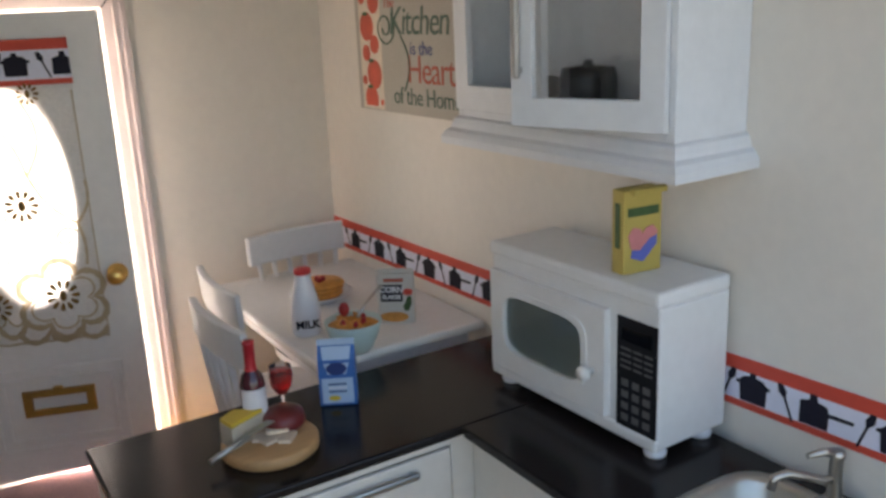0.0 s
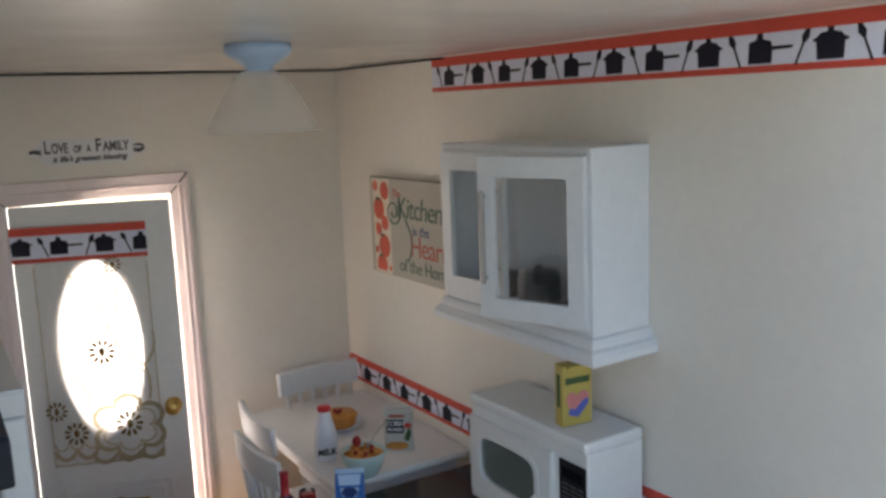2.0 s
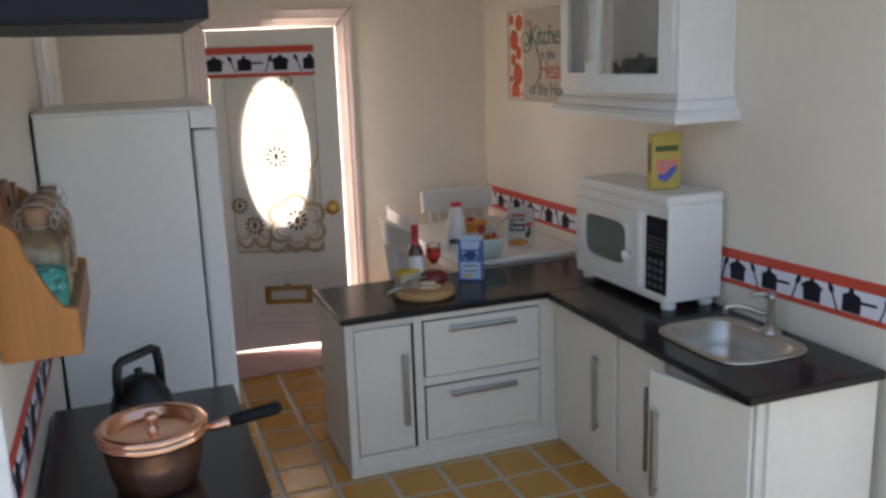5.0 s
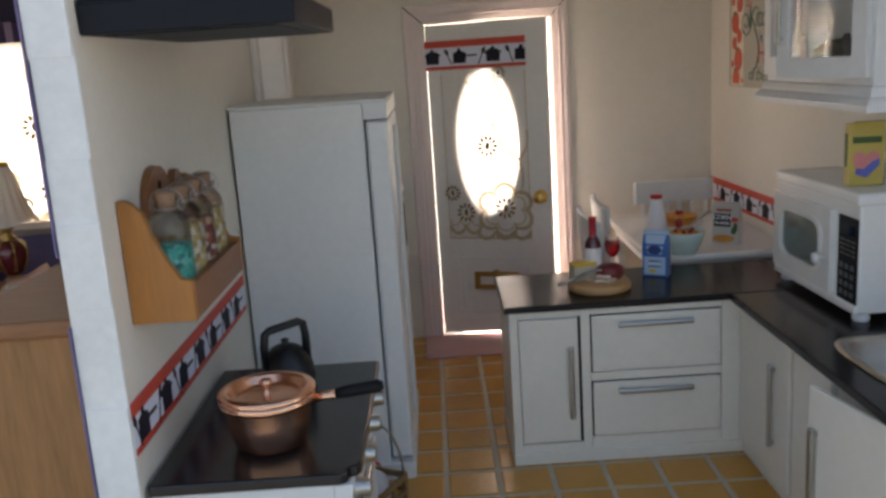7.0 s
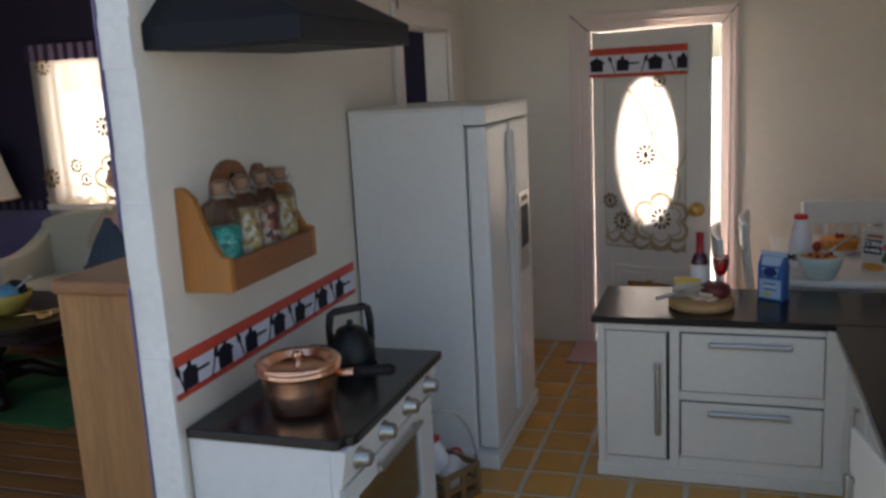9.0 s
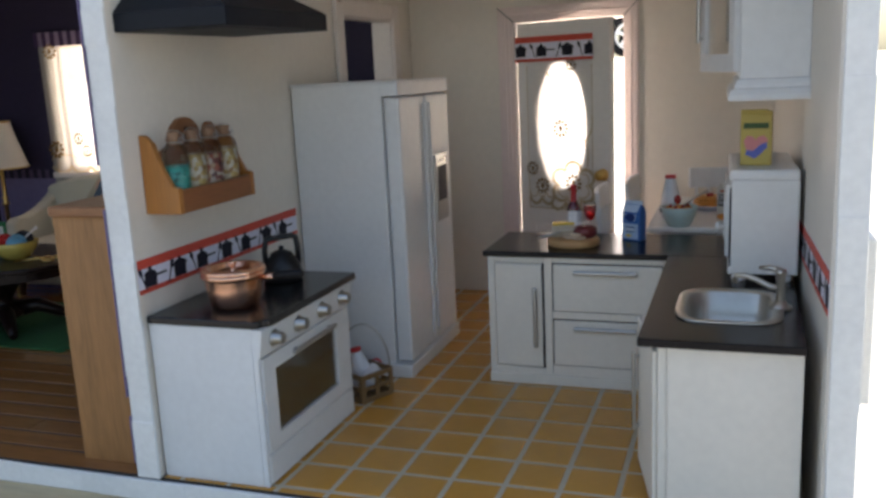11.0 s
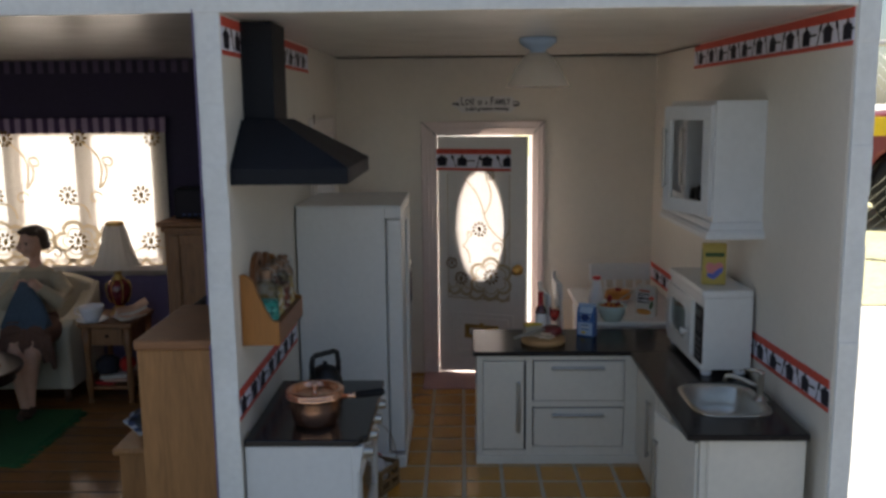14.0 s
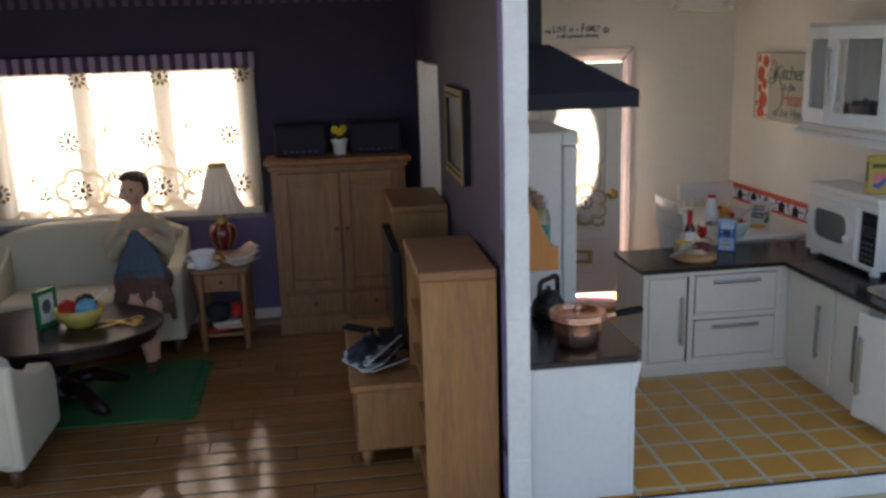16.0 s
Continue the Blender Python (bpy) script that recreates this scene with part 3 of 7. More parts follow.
# base board of the house and the table under it
b = B()
box(b, X0 - WALL, X1 + WE + 0.7, Y0 + 0.0, Y1 + WALL, -1.05, -0.12, 0)
solo("floor_base", b, M["edge"], "white painted base board of the dolls' house", "floor", kind="structure")
edge = B()
xx = X0 - WALL
while xx < X1 + WE + 0.59:
    w = min(random.uniform(3, 6), X1 + WE + 0.6 - xx)
    box(edge, xx, xx + w + 0.02, Y0 - 0.16 - 0.06 * random.random(), Y0 - 0.001, -1.03, -0.06 - 0.05 * random.random(), 0.035)
    xx += w
solo("trim_base_edge", edge, M["edge"], "rough white painted front edge of the floor board", "trim", kind="structure")
solo("trim_floor_joint", box(B(), X0, X1 + 0.5, Y0 - 0.05, Y0 + 0.04, -0.1, 0.012, 0.01), M["dark"], "dark open joint along the front of the floor", "trim", kind="structure")
t = thing("work_table", (-16, 20, -75.0), 0, "large light wooden table under the dolls' house", "table")
part("tabletop", box(B(), -42, 33.7, -27, 22, 71.2, 73.95, 0.4), M["table"], t)
for sx in (-38, 30):
    for sy in (-23, 18):
        part("leg", box(B(), sx - 3, sx + 3, sy - 3, sy + 3, 0, 71.2, 0.5), M["table"], t)

# upper storey, dark above the ceiling
UP = CEIL + 1.05
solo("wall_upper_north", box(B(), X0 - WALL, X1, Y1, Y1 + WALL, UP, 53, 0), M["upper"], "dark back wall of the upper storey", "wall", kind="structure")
solo("floor_upper", box(B(), X0, X1 + 0.9, Y0 + 0.05, Y1 - 0.01, UP + 0.02, UP + 0.25, 0.04), M["brownwood"], "dark stained floor of the upper storey", "floor", kind="structure")
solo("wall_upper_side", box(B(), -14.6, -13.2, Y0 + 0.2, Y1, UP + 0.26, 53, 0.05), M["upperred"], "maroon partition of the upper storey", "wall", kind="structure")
b = B()
box(b, -2.75, -1.45, Y0 + 0.05, Y1, UP + 0.26, 53, 0.05)
solo("wall_upper_partition", b, M["edge"], "white edged partition of the upper storey", "wall", kind="structure")
b = B()
for a, c in ((-3.25, -2.77), (-1.43, -1.05)):
    box(b, a, c, Y0 + 0.3, Y0 + 5, UP + 0.26, 50, 0.05)
solo("trim_upper_door", b, M["brownwood"], "brown stained door posts on the upper floor", "trim", kind="structure")
b = B()
slab(b, [(X0 - 4, 52.8), (X1 + 5, 52.8), (X1 + 5, 54), (-16, 74), (X0 - 4, 54)], Y0 - 0.5, Y1 + 4, "y")
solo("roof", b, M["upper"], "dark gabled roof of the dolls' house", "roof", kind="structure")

# ---- back door ----
b = B()
for a, c in ((DOOR[0] - 1.15, DOOR[0] + 0.02), (DOOR[1] - 0.03, DOOR[1] + 0.95)):
    slab(b, [(a, 0), (c, 0), (c, DOOR[3]), (a, DOOR[3] + 1.05)] if c < 2 else [(a, 0), (c, 0), (c, DOOR[3] + 1.05), (a, DOOR[3])], Y1 - 0.32, Y1 - 0.001, "y", 0.05)
    box(b, a + 0.42, a + 0.55, Y1 - 0.40, Y1 - 0.30, 0, DOOR[3] + 0.35, 0.03)
    box(b, a + 0.72, a + 0.82, Y1 - 0.38, Y1 - 0.30, 0, DOOR[3] + 0.25, 0.03)
slab(b, [(DOOR[0], DOOR[3]), (DOOR[1], DOOR[3]), (DOOR[1] + 0.95, DOOR[3] + 1.05), (DOOR[0] - 1.15, DOOR[3] + 1.05)], Y1 - 0.32, Y1 - 0.001, "y", 0.05)
box(b, DOOR[0] - 0.5, DOOR[1] + 0.5, Y1 - 0.40, Y1 - 0.30, DOOR[3] + 0.42, DOOR[3] + 0.55, 0.03)
solo("trim_door", b, M["trimglow"], "moulded off-white casing with mitred corners", "trim", kind="structure")
b = B()
tube(b, [(DOOR[0], Y1 - 0.325, DOOR[3]), (DOOR[0] - 1.12, Y1 - 0.325, DOOR[3] + 1.02)], 0.03, 6)
tube(b, [(DOOR[1], Y1 - 0.325, DOOR[3]), (DOOR[1] + 0.92, Y1 - 0.325, DOOR[3] + 1.02)], 0.03, 6)
solo("trim_door_mitre", b, M["dark"], "dark open mitre joints of the door casing", "trim", kind="structure")
b = B()
tube(b, [(0, 0, -0.35), (0, 0, 0.12), (0.02, -0.06, 0.18), (0.02, -0.28, 0.17)], 0.045, 8)
solo("wall_hook", b, M["brownwood"], "small dark cup hook over the inner doorway", "hook", (XP1 + 0.3, 25.0, DW[3] + 1.05))
b = B()
box(b, DOOR[0], DOOR[0] + 0.08, Y1, Y1 + WALL, 0, DOOR[3], 0.01)
box(b, DOOR[1] - 0.05, DOOR[1], Y1, Y1 + WALL, 0, DOOR[3], 0.01)
box(b, DOOR[0] + 0.08, DOOR[1] - 0.05, Y1, Y1 + WALL, DOOR[3] - 0.05, DOOR[3], 0.01)
box(b, DOOR[0], DOOR[1], Y1 - 0.1, Y1 + WALL + 1.5, -0.12, 0.02, 0.01)
solo("trim_door_lining", b, M["trim"], "off-white lining and threshold of the doorway", "trim", kind="structure")

DOOR_W, DOOR_H = 7.25, 19.14
OV, OH = 3.55, 12.1      # middle of the oval light
d = thing("door_1", (DOOR[0] + 0.1, Y1 + 0.15, 0.06), -19.7, "white panelled door standing ajar with an oval light and lace curtain", "door", kind="structure")
b = B()
N = 48
ov = oval(OV, OH, 1.93, 4.3, N)
outer = []
for i in range(N):
    a = 2 * math.pi * (i + 0.5) / N
    c, s = math.cos(a), math.sin(a)
    k = min((DOOR_W - OV if c > 0 else OV) / max(abs(c), 1e-6), (DOOR_H - OH if s > 0 else OH) / max(abs(s), 1e-6))
    outer.append((OV + k * c, OH + k * s))
for cx, cz in ((0, 0), (DOOR_W, 0), (0, DOOR_H), (DOOR_W, DOOR_H)):
    j = min(range(N), key=lambda q: (outer[q][0] - cx) ** 2 + (outer[q][1] - cz) ** 2)
    outer[j] = (cx, cz)
outer = [(max(x, 0.02), max(z, 0.08 + 0.6 * x / DOOR_W)) for x, z in outer]      # the foot of the door is cut out of true
ring_plate(b, outer, ov, 0.0, 0.5, "y")
part("door_leaf", b, M["doorwhite"], d)
b = B()
ring_plate(b, oval(OV, OH, 2.17, 4.6, N), ov, -0.12, -0.001, "y")
part("oval_moulding", b, M["doorwhite"], d)
pane = part("oval_pane", slab(B(), oval(OV, OH, 1.94, 4.31, N), 0.22, 0.28, "y"), M["pane"], d)
pane.visible_shadow = False
b = B()
for x0, x1, z0, z1 in ((1.1, 6.3, 1.5, 5.15), (1.5, 5.9, 1.9, 4.75)):
    for p in ((x0, x1, z0, z0 + 0.16), (x0, x1, z1 - 0.16, z1), (x0, x0 + 0.16, z0 + 0.16, z1 - 0.16), (x1 - 0.16, x1, z0 + 0.16, z1 - 0.16)):
        box(b, p[0], p[1], -0.09, 0.02, p[2], p[3], 0.03)
part("lower_panel", b, M["doorwhite"], d)
b = B()
ring_plate(b, [(2.3, 3.1), (5.1, 3.1), (5.1, 4.2), (2.3, 4.2)], [(2.65, 3.37), (4.75, 3.37), (4.75, 3.93), (2.65, 3.93)], -0.22, -0.05, "y")
ball(b, (3.7, -0.14, 4.25), 0.22, 10, 1, 0.5, 0.5)
part("letter_plate", b, M["gold"], d, "ornate brass letter plate")
b = B()
lathe(b, [(0, 0), (0.42, 0.02), (0.40, 0.1), (0.15, 0.16), (0.14, 0.34), (0.30, 0.45), (0.36, 0.6), (0.25, 0.74), (0, 0.78)], (0, 0, 0), 18, m=Matrix.Translation((6.65, 0.0, 8.85)) @ pose(0, 0, 0, 90))
part("door_knob", b, M["brass"], d, "round brass door knob")


def flower(b, at, r, centre=True, beads=11, fat=1.0):
    """An embroidered daisy in the x-z plane: a ring of seed beads round a small eye."""
    p = 0.66 * r / beads
    for i in range(beads):
        a = 2 * math.pi * i / beads
        c, s = math.cos(a), math.sin(a)
        tube(b, [(at[0] + c * r * k, at[1], at[2] + s * r * k) for k in (0.52, 0.72, 0.9, 1.02)], [p * fat, 2.2 * p * fat, 2.6 * p * fat, 1.3 * p * fat], 6)
    if centre:
        ball(b, at, r * 0.3, 8, 0.75, 0.4, 1.25)
    return b


def band(b, pts, w, closed=False):
    """A flat stitched ribbon that follows a line in the x-z plane."""
    t = bmesh.new()
    n = len(pts)
    a, c = [], []
    for i, p in enumerate(pts):
        q, r = pts[(i + 1) % n if closed else min(i + 1, n - 1)], pts[i - 1 if closed else max(i - 1, 0)]
        dx, dz = q[0] - r[0], q[2] - r[2]
        k = w * (0.85 + 0.15 * math.sin(2.3 * i)) / max(1e-6, math.hypot(dx, dz))
        a.append(t.verts.new((p[0] - dz * k, p[1], p[2] + dx * k)))
        c.append(t.verts.new((p[0] + dz * k, p[1], p[2] - dx * k)))
    for i in range(n if closed else n - 1):
        j = (i + 1) % n
        t.faces.new((a[i], a[j], c[j], c[i]))
    return join(b, t)


def spiral(at, r, turns, start, way=1, n=16):
    return [(at[0] + r * (1 - 0.75 * i / n) * math.cos(start + way * turns * 2 * math.pi * i / n), at[1], at[2] + r * (1 - 0.75 * i / n) * math.sin(start + way * turns * 2 * math.pi * i / n)) for i in range(n + 1)]


def arc_line(x0, z0, x1, z1, sag, y, n=9):
    out = []
    for i in range(n + 1):
        f = i / n
        w = math.sin(math.pi * f) * sag
        out.append((x0 + (x1 - x0) * f - (z1 - z0) * w / 4, y, z0 + (z1 - z0) * f + (x1 - x0) * w / 4))
    return out


def scallop(b, x0, x1, z, y, depth, k, r):
    """A row of scalloped loops."""
    pts = []
    for i in range(k * 8 + 1):
        f = i / 8
        pts.append((x0 + (x1 - x0) * f / k, y, z - depth * abs(math.sin(math.pi * f)) ** 0.6))
    band(b, pts, r)


def cloud(b, cx, cz, y, rx, rz, lobes, r):
    """An embroidered outline of rounded lobes."""
    pts = []
    n = lobes * 11
    for i in range(n):
        a = 2 * math.pi * i / n
        k = 0.82 + 0.34 * abs(math.sin(lobes * a / 2)) ** 0.7
        pts.append((cx + rx * k * math.cos(a), y, cz + rz * k * math.sin(a)))
    band(b, pts, r, True)


def net(b, x0, x1, z0, z1, y, wave, pitch, n=60):
    """A hanging sheet with soft folds."""
    t = bmesh.new()
    rows = []
    for j in range(13):
        f = j / 12
        rows.append([t.verts.new((x0 + (x1 - x0) * i / n, y + wave * math.sin(2 * math.pi * (x0 + (x1 - x0) * i / n) / pitch + 0.6 * f) * (0.4 + 0.6 * (1 - f)), z0 + (z1 - z0) * f)) for i in range(n + 1)])
    for a, c in zip(rows, rows[1:]):
        for i in range(n):
            t.faces.new((a[i], a[i + 1], c[i + 1], c[i])).smooth = True
    return join(b, t)


c = part("lace_curtain", net(B(), 0.9, 6.05, 6.3, 16.7, -0.2, 0.05, 1.7), M["doornet"], d, "sheer white net curtain with beige embroidery")
yy = -0.27
b = B()
cloud(b, 4.5, 8.05, yy, 1.5, 1.4, 6, 0.14)
cloud(b, 4.5, 8.05, yy - 0.01, 1.16, 1.06, 6, 0.05)
scallop(b, 0.95, 2.95, 7.15, yy, 0.5, 2, 0.13)
scallop(b, 0.95, 3.0, 7.55, yy - 0.01, 0.42, 3, 0.05)
scallop(b, 2.7, 6.02, 6.75, yy - 0.01, 0.42, 3, 0.13)
band(b, [(0.93 + 5.1 * i / 20, yy, 6.36 + 0.03 * math.sin(2.1 * i)) for i in range(21)], 0.045)
for sx in (0.93, 6.02):
    band(b, [(sx, yy, 6.36 + 9.9 * i / 20) for i in range(21)], 0.03)
for line in (arc_line(2.45, 15.8, 3.95, 13.1, 0.35, yy), arc_line(3.95, 13.1, 5.5, 11.1, -0.4, yy), arc_line(4.1, 16.0, 3.95, 13.1, 0.7, yy),
             arc_line(5.5, 11.1, 6.0, 12.8, -0.5, yy), arc_line(5.5, 11.1, 5.6, 9.4, 0.25, yy), spiral((5.0, yy, 10.5), 0.5, 0.85, 0.6, 1),
             arc_line(2.75, 9.2, 2.2, 10.6, -0.6, yy), arc_line(2.2, 10.6, 2.55, 11.65, -0.7, yy), spiral((2.75, yy, 11.45), 0.28, 0.6, 2.2, -1)):
    band(b, line, 0.065)
part("embroidery", b, M["lace"], c)
for fx, fz, fr in ((3.58, 11.95, 0.6), (1.24, 9.15, 0.48), (2.03, 7.95, 0.55), (4.52, 8.2, 0.62), (4.45, 16.2, 0.4)):
    part("embroidered_flower", flower(B(), (fx, yy - 0.02, fz), fr), M["lacebead"], c)


# ---- printed paper borders with pots and spoons ----
def pot_shape(kind):
    if kind == 0:      # casserole with lid
        return [(-.42, -.5), (.42, -.5), (.45, .12), (.56, .14), (.56, .24), (.46, .26), (.32, .42), (.1, .48), (.1, .62), (-.1, .62), (-.1, .48), (-.32, .42), (-.46, .26), (-.56, .24), (-.56, .14), (-.45, .12)]
    return [(-.5, -.5), (.18, -.5), (.2, -.02), (.75, .0), (.78, .12), (.2, .12), (.16, .3), (-.06, .4), (-.08, .62), (-.24, .62), (-.26, .4), (-.48, .3)]


def spoon_shape(s):
    return [(s * (-.32), -.62), (s * (-.22), -.62), (s * .06, .12), (s * .26, .3), (s * .3, .62), (s * .12, .62), (s * (-.04), .38), (s * -.02, .14)]


MOTIF = {}
for k in (0, 1):
    MOTIF["pot", k] = mesh_of("pot_print", slab(B(), [(x * (0.94, 1.16)[k], z * 0.76) for x, z in pot_shape(k)], -0.012, 0, "y"), M["ink"])
    MOTIF["spoon", k] = mesh_of("spoon_print", slab(B(), [(x * 0.78, z * 0.76) for x, z in spoon_shape(1 - 2 * k)], -0.012, 0, "y"), M["ink"])


def border(at, rz, length, height, label, first=0, tilt=0.0, start=0.75, step=2.0):
    """A strip of border paper; local x runs along it, from its lower left end. Pots and pans take turns, a spoon between them."""
    o = thing("wallpaper_border", at, rz, label, "paper border", "paper borders in the kitchen")
    o.matrix_basis = o.matrix_basis @ pose(0, 0, 0, 0, tilt)
    part("paper", box(B(), 0, length, -0.02, -0.002, 0, height, 0), M["paper"], o)
    part("red_band", box(B(), 0, length, -0.03, -0.021, height - 0.40, height, 0), M["red"], o)
    part("red_band", box(B(), 0, length, -0.03, -0.021, 0, 0.2, 0), M["red"], o)
    mid = 0.2 + (height - 0.56) / 2 - 0.04
    x, k = start, first
    if start > 0.9:
        part("spoon_print", MOTIF["spoon", k % 2], None, o, at=(max(0.26, start - 0.95), -0.021, mid))
    while x < length + 0.3:
        if x + (0.95 if k % 2 else 0.55) < length:
            part("pot_print", MOTIF["pot", k % 2], None, o, at=(x, -0.021, mid))
        else:
            cut = [(min(px * (0.94, 1.16)[k % 2], length - x - 0.01), pz * 0.76) for px, pz in pot_shape(k % 2)]
            part("pot_print", slab(B(), cut, -0.012, 0, "y"), M["ink"], o, at=(x, -0.021, mid))
        if x + 1.5 < length:
            part("spoon_print", MOTIF["spoon", 1 - k % 2], None, o, at=(x + (1.2 if k % 2 else 0.98), -0.021, mid))
        x += step
        k += 1
    return o


splayed(border((X1, 27.2, 23.78), -90, 27.2 - Y0, 1.5, "white border paper with red bands and black pots under the ceiling", 1, start=1.6, step=2.04))
splayed(border((X1, Y1, 7.75), -90, 14.8, 1.42, "white border paper with red bands and black pots above the table", 1, tilt=-0.4, start=2.3, step=2.06))
splayed(border((X1, 21.5, 7.8), -90, 21.5 - Y0 - 0.1, 1.45, "white border paper with red bands and black pots, behind the sink", tilt=-1.6, start=0.55, step=1.96))
border((XP1, Y0 + 0.05, 7.93), 90, 13.4, 1.42, "white border paper with red bands and black pots, behind the cooker", 1, start=0.95, step=1.84)
border((XP1, Y0 + 0.05, 23.7), 90, 20.2, 1.55, "white border paper with red bands and black pots, behind the hood")
o = border((0, 0, 0), 0, 6.25, 1.68, "white border paper with red bands and black pots on the door", start=0.61, step=1.86)
o.matrix_basis = d.matrix_basis @ pose(-0.0012, -0.0028, 0.1652)

# ---- decal and canvas ----
o = thing("wall_decal", (3.25, Y1 - 0.002, 21.62), 0, "dark lettered wall decal with the words love of a family", "decal")
plate = [(-2.75, 0.05), (-2.3, 0.32), (-2.05, 0.62), (-0.9, 0.66), (0.3, 0.62), (1.0, 0.66), (2.05, 0.62), (2.3, 0.32), (2.75, 0.05), (2.3, -0.22), (1.9, -0.62), (0.6, -0.58), (-0.8, -0.62), (-1.9, -0.58), (-2.3, -0.22)]
part("backing", slab(B(), plate, -0.006, 0.0, "y"), M["decalfilm"], o, "thin pale backing film")
for word, size, cx, wide in (("L", 0.86, -1.83, 0.26), ("OVE", 0.66, -1.27, 0.74), ("OF", 0.46, -0.47, 0.36), ("A", 0.46, 0.03, 0.2), ("F", 0.86, 0.48, 0.26), ("AMILY", 0.66, 1.29, 1.24)):
    q = letters("lettering", word, size, M["lovered"], o, (cx, -0.01, 0.0), bold=0.018)
    xs = [v.co.x for v in q.data.vertices]
    q.scale.x = wide / 100 / (max(xs) - min(xs))
letters("small_lettering", "is life's greatest blessing", 0.38, M["lovered"], o, (0.05, -0.01, -0.42), shear=0.3, spacing=0.95, bold=0.012)
for s in (-1, 1):
    b = B()
    for dz in (-0.12, 0, 0.12):
        tube(b, arc_line(s * 2.1, 0.05 + dz, s * 2.62, 0.08 + 0.4 * dz, 0.6 * (1 if dz > 0 else -1), -0.012), [0.03 + 0.02 * math.sin(3 * q / 9) for q in range(10)], 6)
    part("scroll", b, M["lovered"], o)

o = splayed(thing("canvas_sign", (X1, 32.9, 14.75), -90, "grey-beige canvas sign with tomatoes and painted kitchen lettering", "sign"))
part("canvas", box(B(), 0, 8.6, -0.55, -0.002, 0, 4.95, 0.05), M["canvas"], o)
part("tomato_strip", box(B(), 0.35, 2.1, -0.565, -0.552, 0.06, 4.88, 0), M["cream"], o, "cream strip printed with tomatoes")
for tx, tz, r in ((0.95, 0.45, 0.5), (1.2, 1.45, 0.55), (0.75, 2.3, 0.3), (1.3, 2.65, 0.34), (0.85, 3.35, 0.52), (1.35, 4.3, 0.42), (0.6, 4.5, 0.25), (1.62, 0.35, 0.12), (0.55, 1.2, 0.18)):
    part("tomato", slab(B(), [p for p in oval(0.35 + (tx - 0.35) * 1.25, tz, r * 1.05, r * 1.1, 18) if 0.37 < p[0] < 2.08 and 0.08 < p[1] < 4.86], -0.575, -0.566, "y"), M["tomato"], o)
for tx, tz in ((1.05, 0.95), (1.2, 2.0), (0.9, 3.85)):
    part("leaf", slab(B(), oval(tx, tz, 0.22, 0.08, 10), -0.582, -0.576, "y"), M["leaf"], o)
letters("lettering", "The", 0.55, M["inkred"], o, (2.75, -0.56, 4.05), shear=0.2)
letters("lettering", "Kitchen", 1.5, M["inkgrey"], o, (4.85, -0.56, 3.05), shear=0.15, spacing=0.9)
letters("lettering", "is the", 0.72, M["boxnavy"], o, (5.0, -0.56, 2.3))
letters("lettering", "Heart", 1.5, M["inkred"], o, (5.6, -0.56, 1.25), spacing=0.92)
letters("lettering", "of the Home", 0.95, M["inkgrey"], o, (5.2, -0.56, 0.4), spacing=0.95)
b = B()
tube(b, spiral((2.45, -0.57, 3.3), 0.75, 1.6, 0.8, -1, 28), 0.035, 6)
tube(b, arc_line(3.6, 3.0, 3.75, 0.9, 0.9, -0.57), 0.03, 6)
part("flourish", b, M["inkgrey"], o)

# ---- ceiling lamp ----
o = thing("ceiling_lamp", (5.75, 19.8, CEIL), 0, "ceiling lamp with pale blue base and frosted glass bell shade", "lamp")
part("base", lathe(B(), [(0, -0.01), (1.05, -0.01), (1.08, -0.25), (0.8, -0.5), (0.45, -0.7), (0.42, -0.95), (0, -0.95)], n=32), M["lampblue"], o, "pale blue glazed base")
part("bell_shade", lathe(B(), [(0.55, -0.85), (0.85, -1.1), (1.2, -1.6), (1.5, -2.15), (1.83, -2.7), (1.88, -2.78)], n=40), M["frost"], o, "frosted white glass shade")

# ---- cabinets ----


def bar_handle(parent, x, y, z, length, upright=False):
    b = B()
    if upright:
        box(b, x - 0.11, x + 0.11, y - 0.28, y - 0.12, z - length / 2, z + length / 2, 0.07)
        for q in (-1, 1):
            box(b, x - 0.07, x + 0.07, y - 0.15, y, z + q * (length / 2 - 0.2) - 0.07, z + q * (length / 2 - 0.2) + 0.07, 0)
    else:
        box(b, x - length / 2, x + length / 2, y - 0.28, y - 0.12, z - 0.11, z + 0.11, 0.07)
        for q in (-1, 1):
            box(b, x + q * (length / 2 - 0.2) - 0.07, x + q * (length / 2 - 0.2) + 0.07, y - 0.15, y, z - 0.07, z + 0.07, 0)
    return part("handle", b, M["steel"], parent, "brushed steel bar handle")


TOP = 7.1
o = thing("drawer_cabinet", (2.15, 23.9, 0.0), 0, "white base cabinet with a narrow door and two drawers", "cabinet", "white base cabinets")
part("body", box(B(), 0, 9.76, -4.9, 0, 0.55, 6.8, 0.03), M["cabwhite"], o)
for p in ((0, 0.35, 0.5, 6.8), (2.95, 3.35, 0.5, 6.8), (8.85, 9.76, 0.5, 6.8)):
    part("stile", box(B(), p[0], p[1], -5.06, -4.9, p[2], p[3], 0.03), M["cabwhite"], o)
for x0, x1, z0, z1 in ((0.35, 2.95, 6.52, 6.8), (0.35, 2.95, 0.5, 0.9), (3.35, 8.85, 6.52, 6.8), (3.35, 8.85, 0.5, 1.1), (3.35, 8.85, 3.6, 3.98)):
    part("rail", box(B(), x0, x1, -5.06, -4.9, z0, z1, 0.03), M["cabwhite"], o)
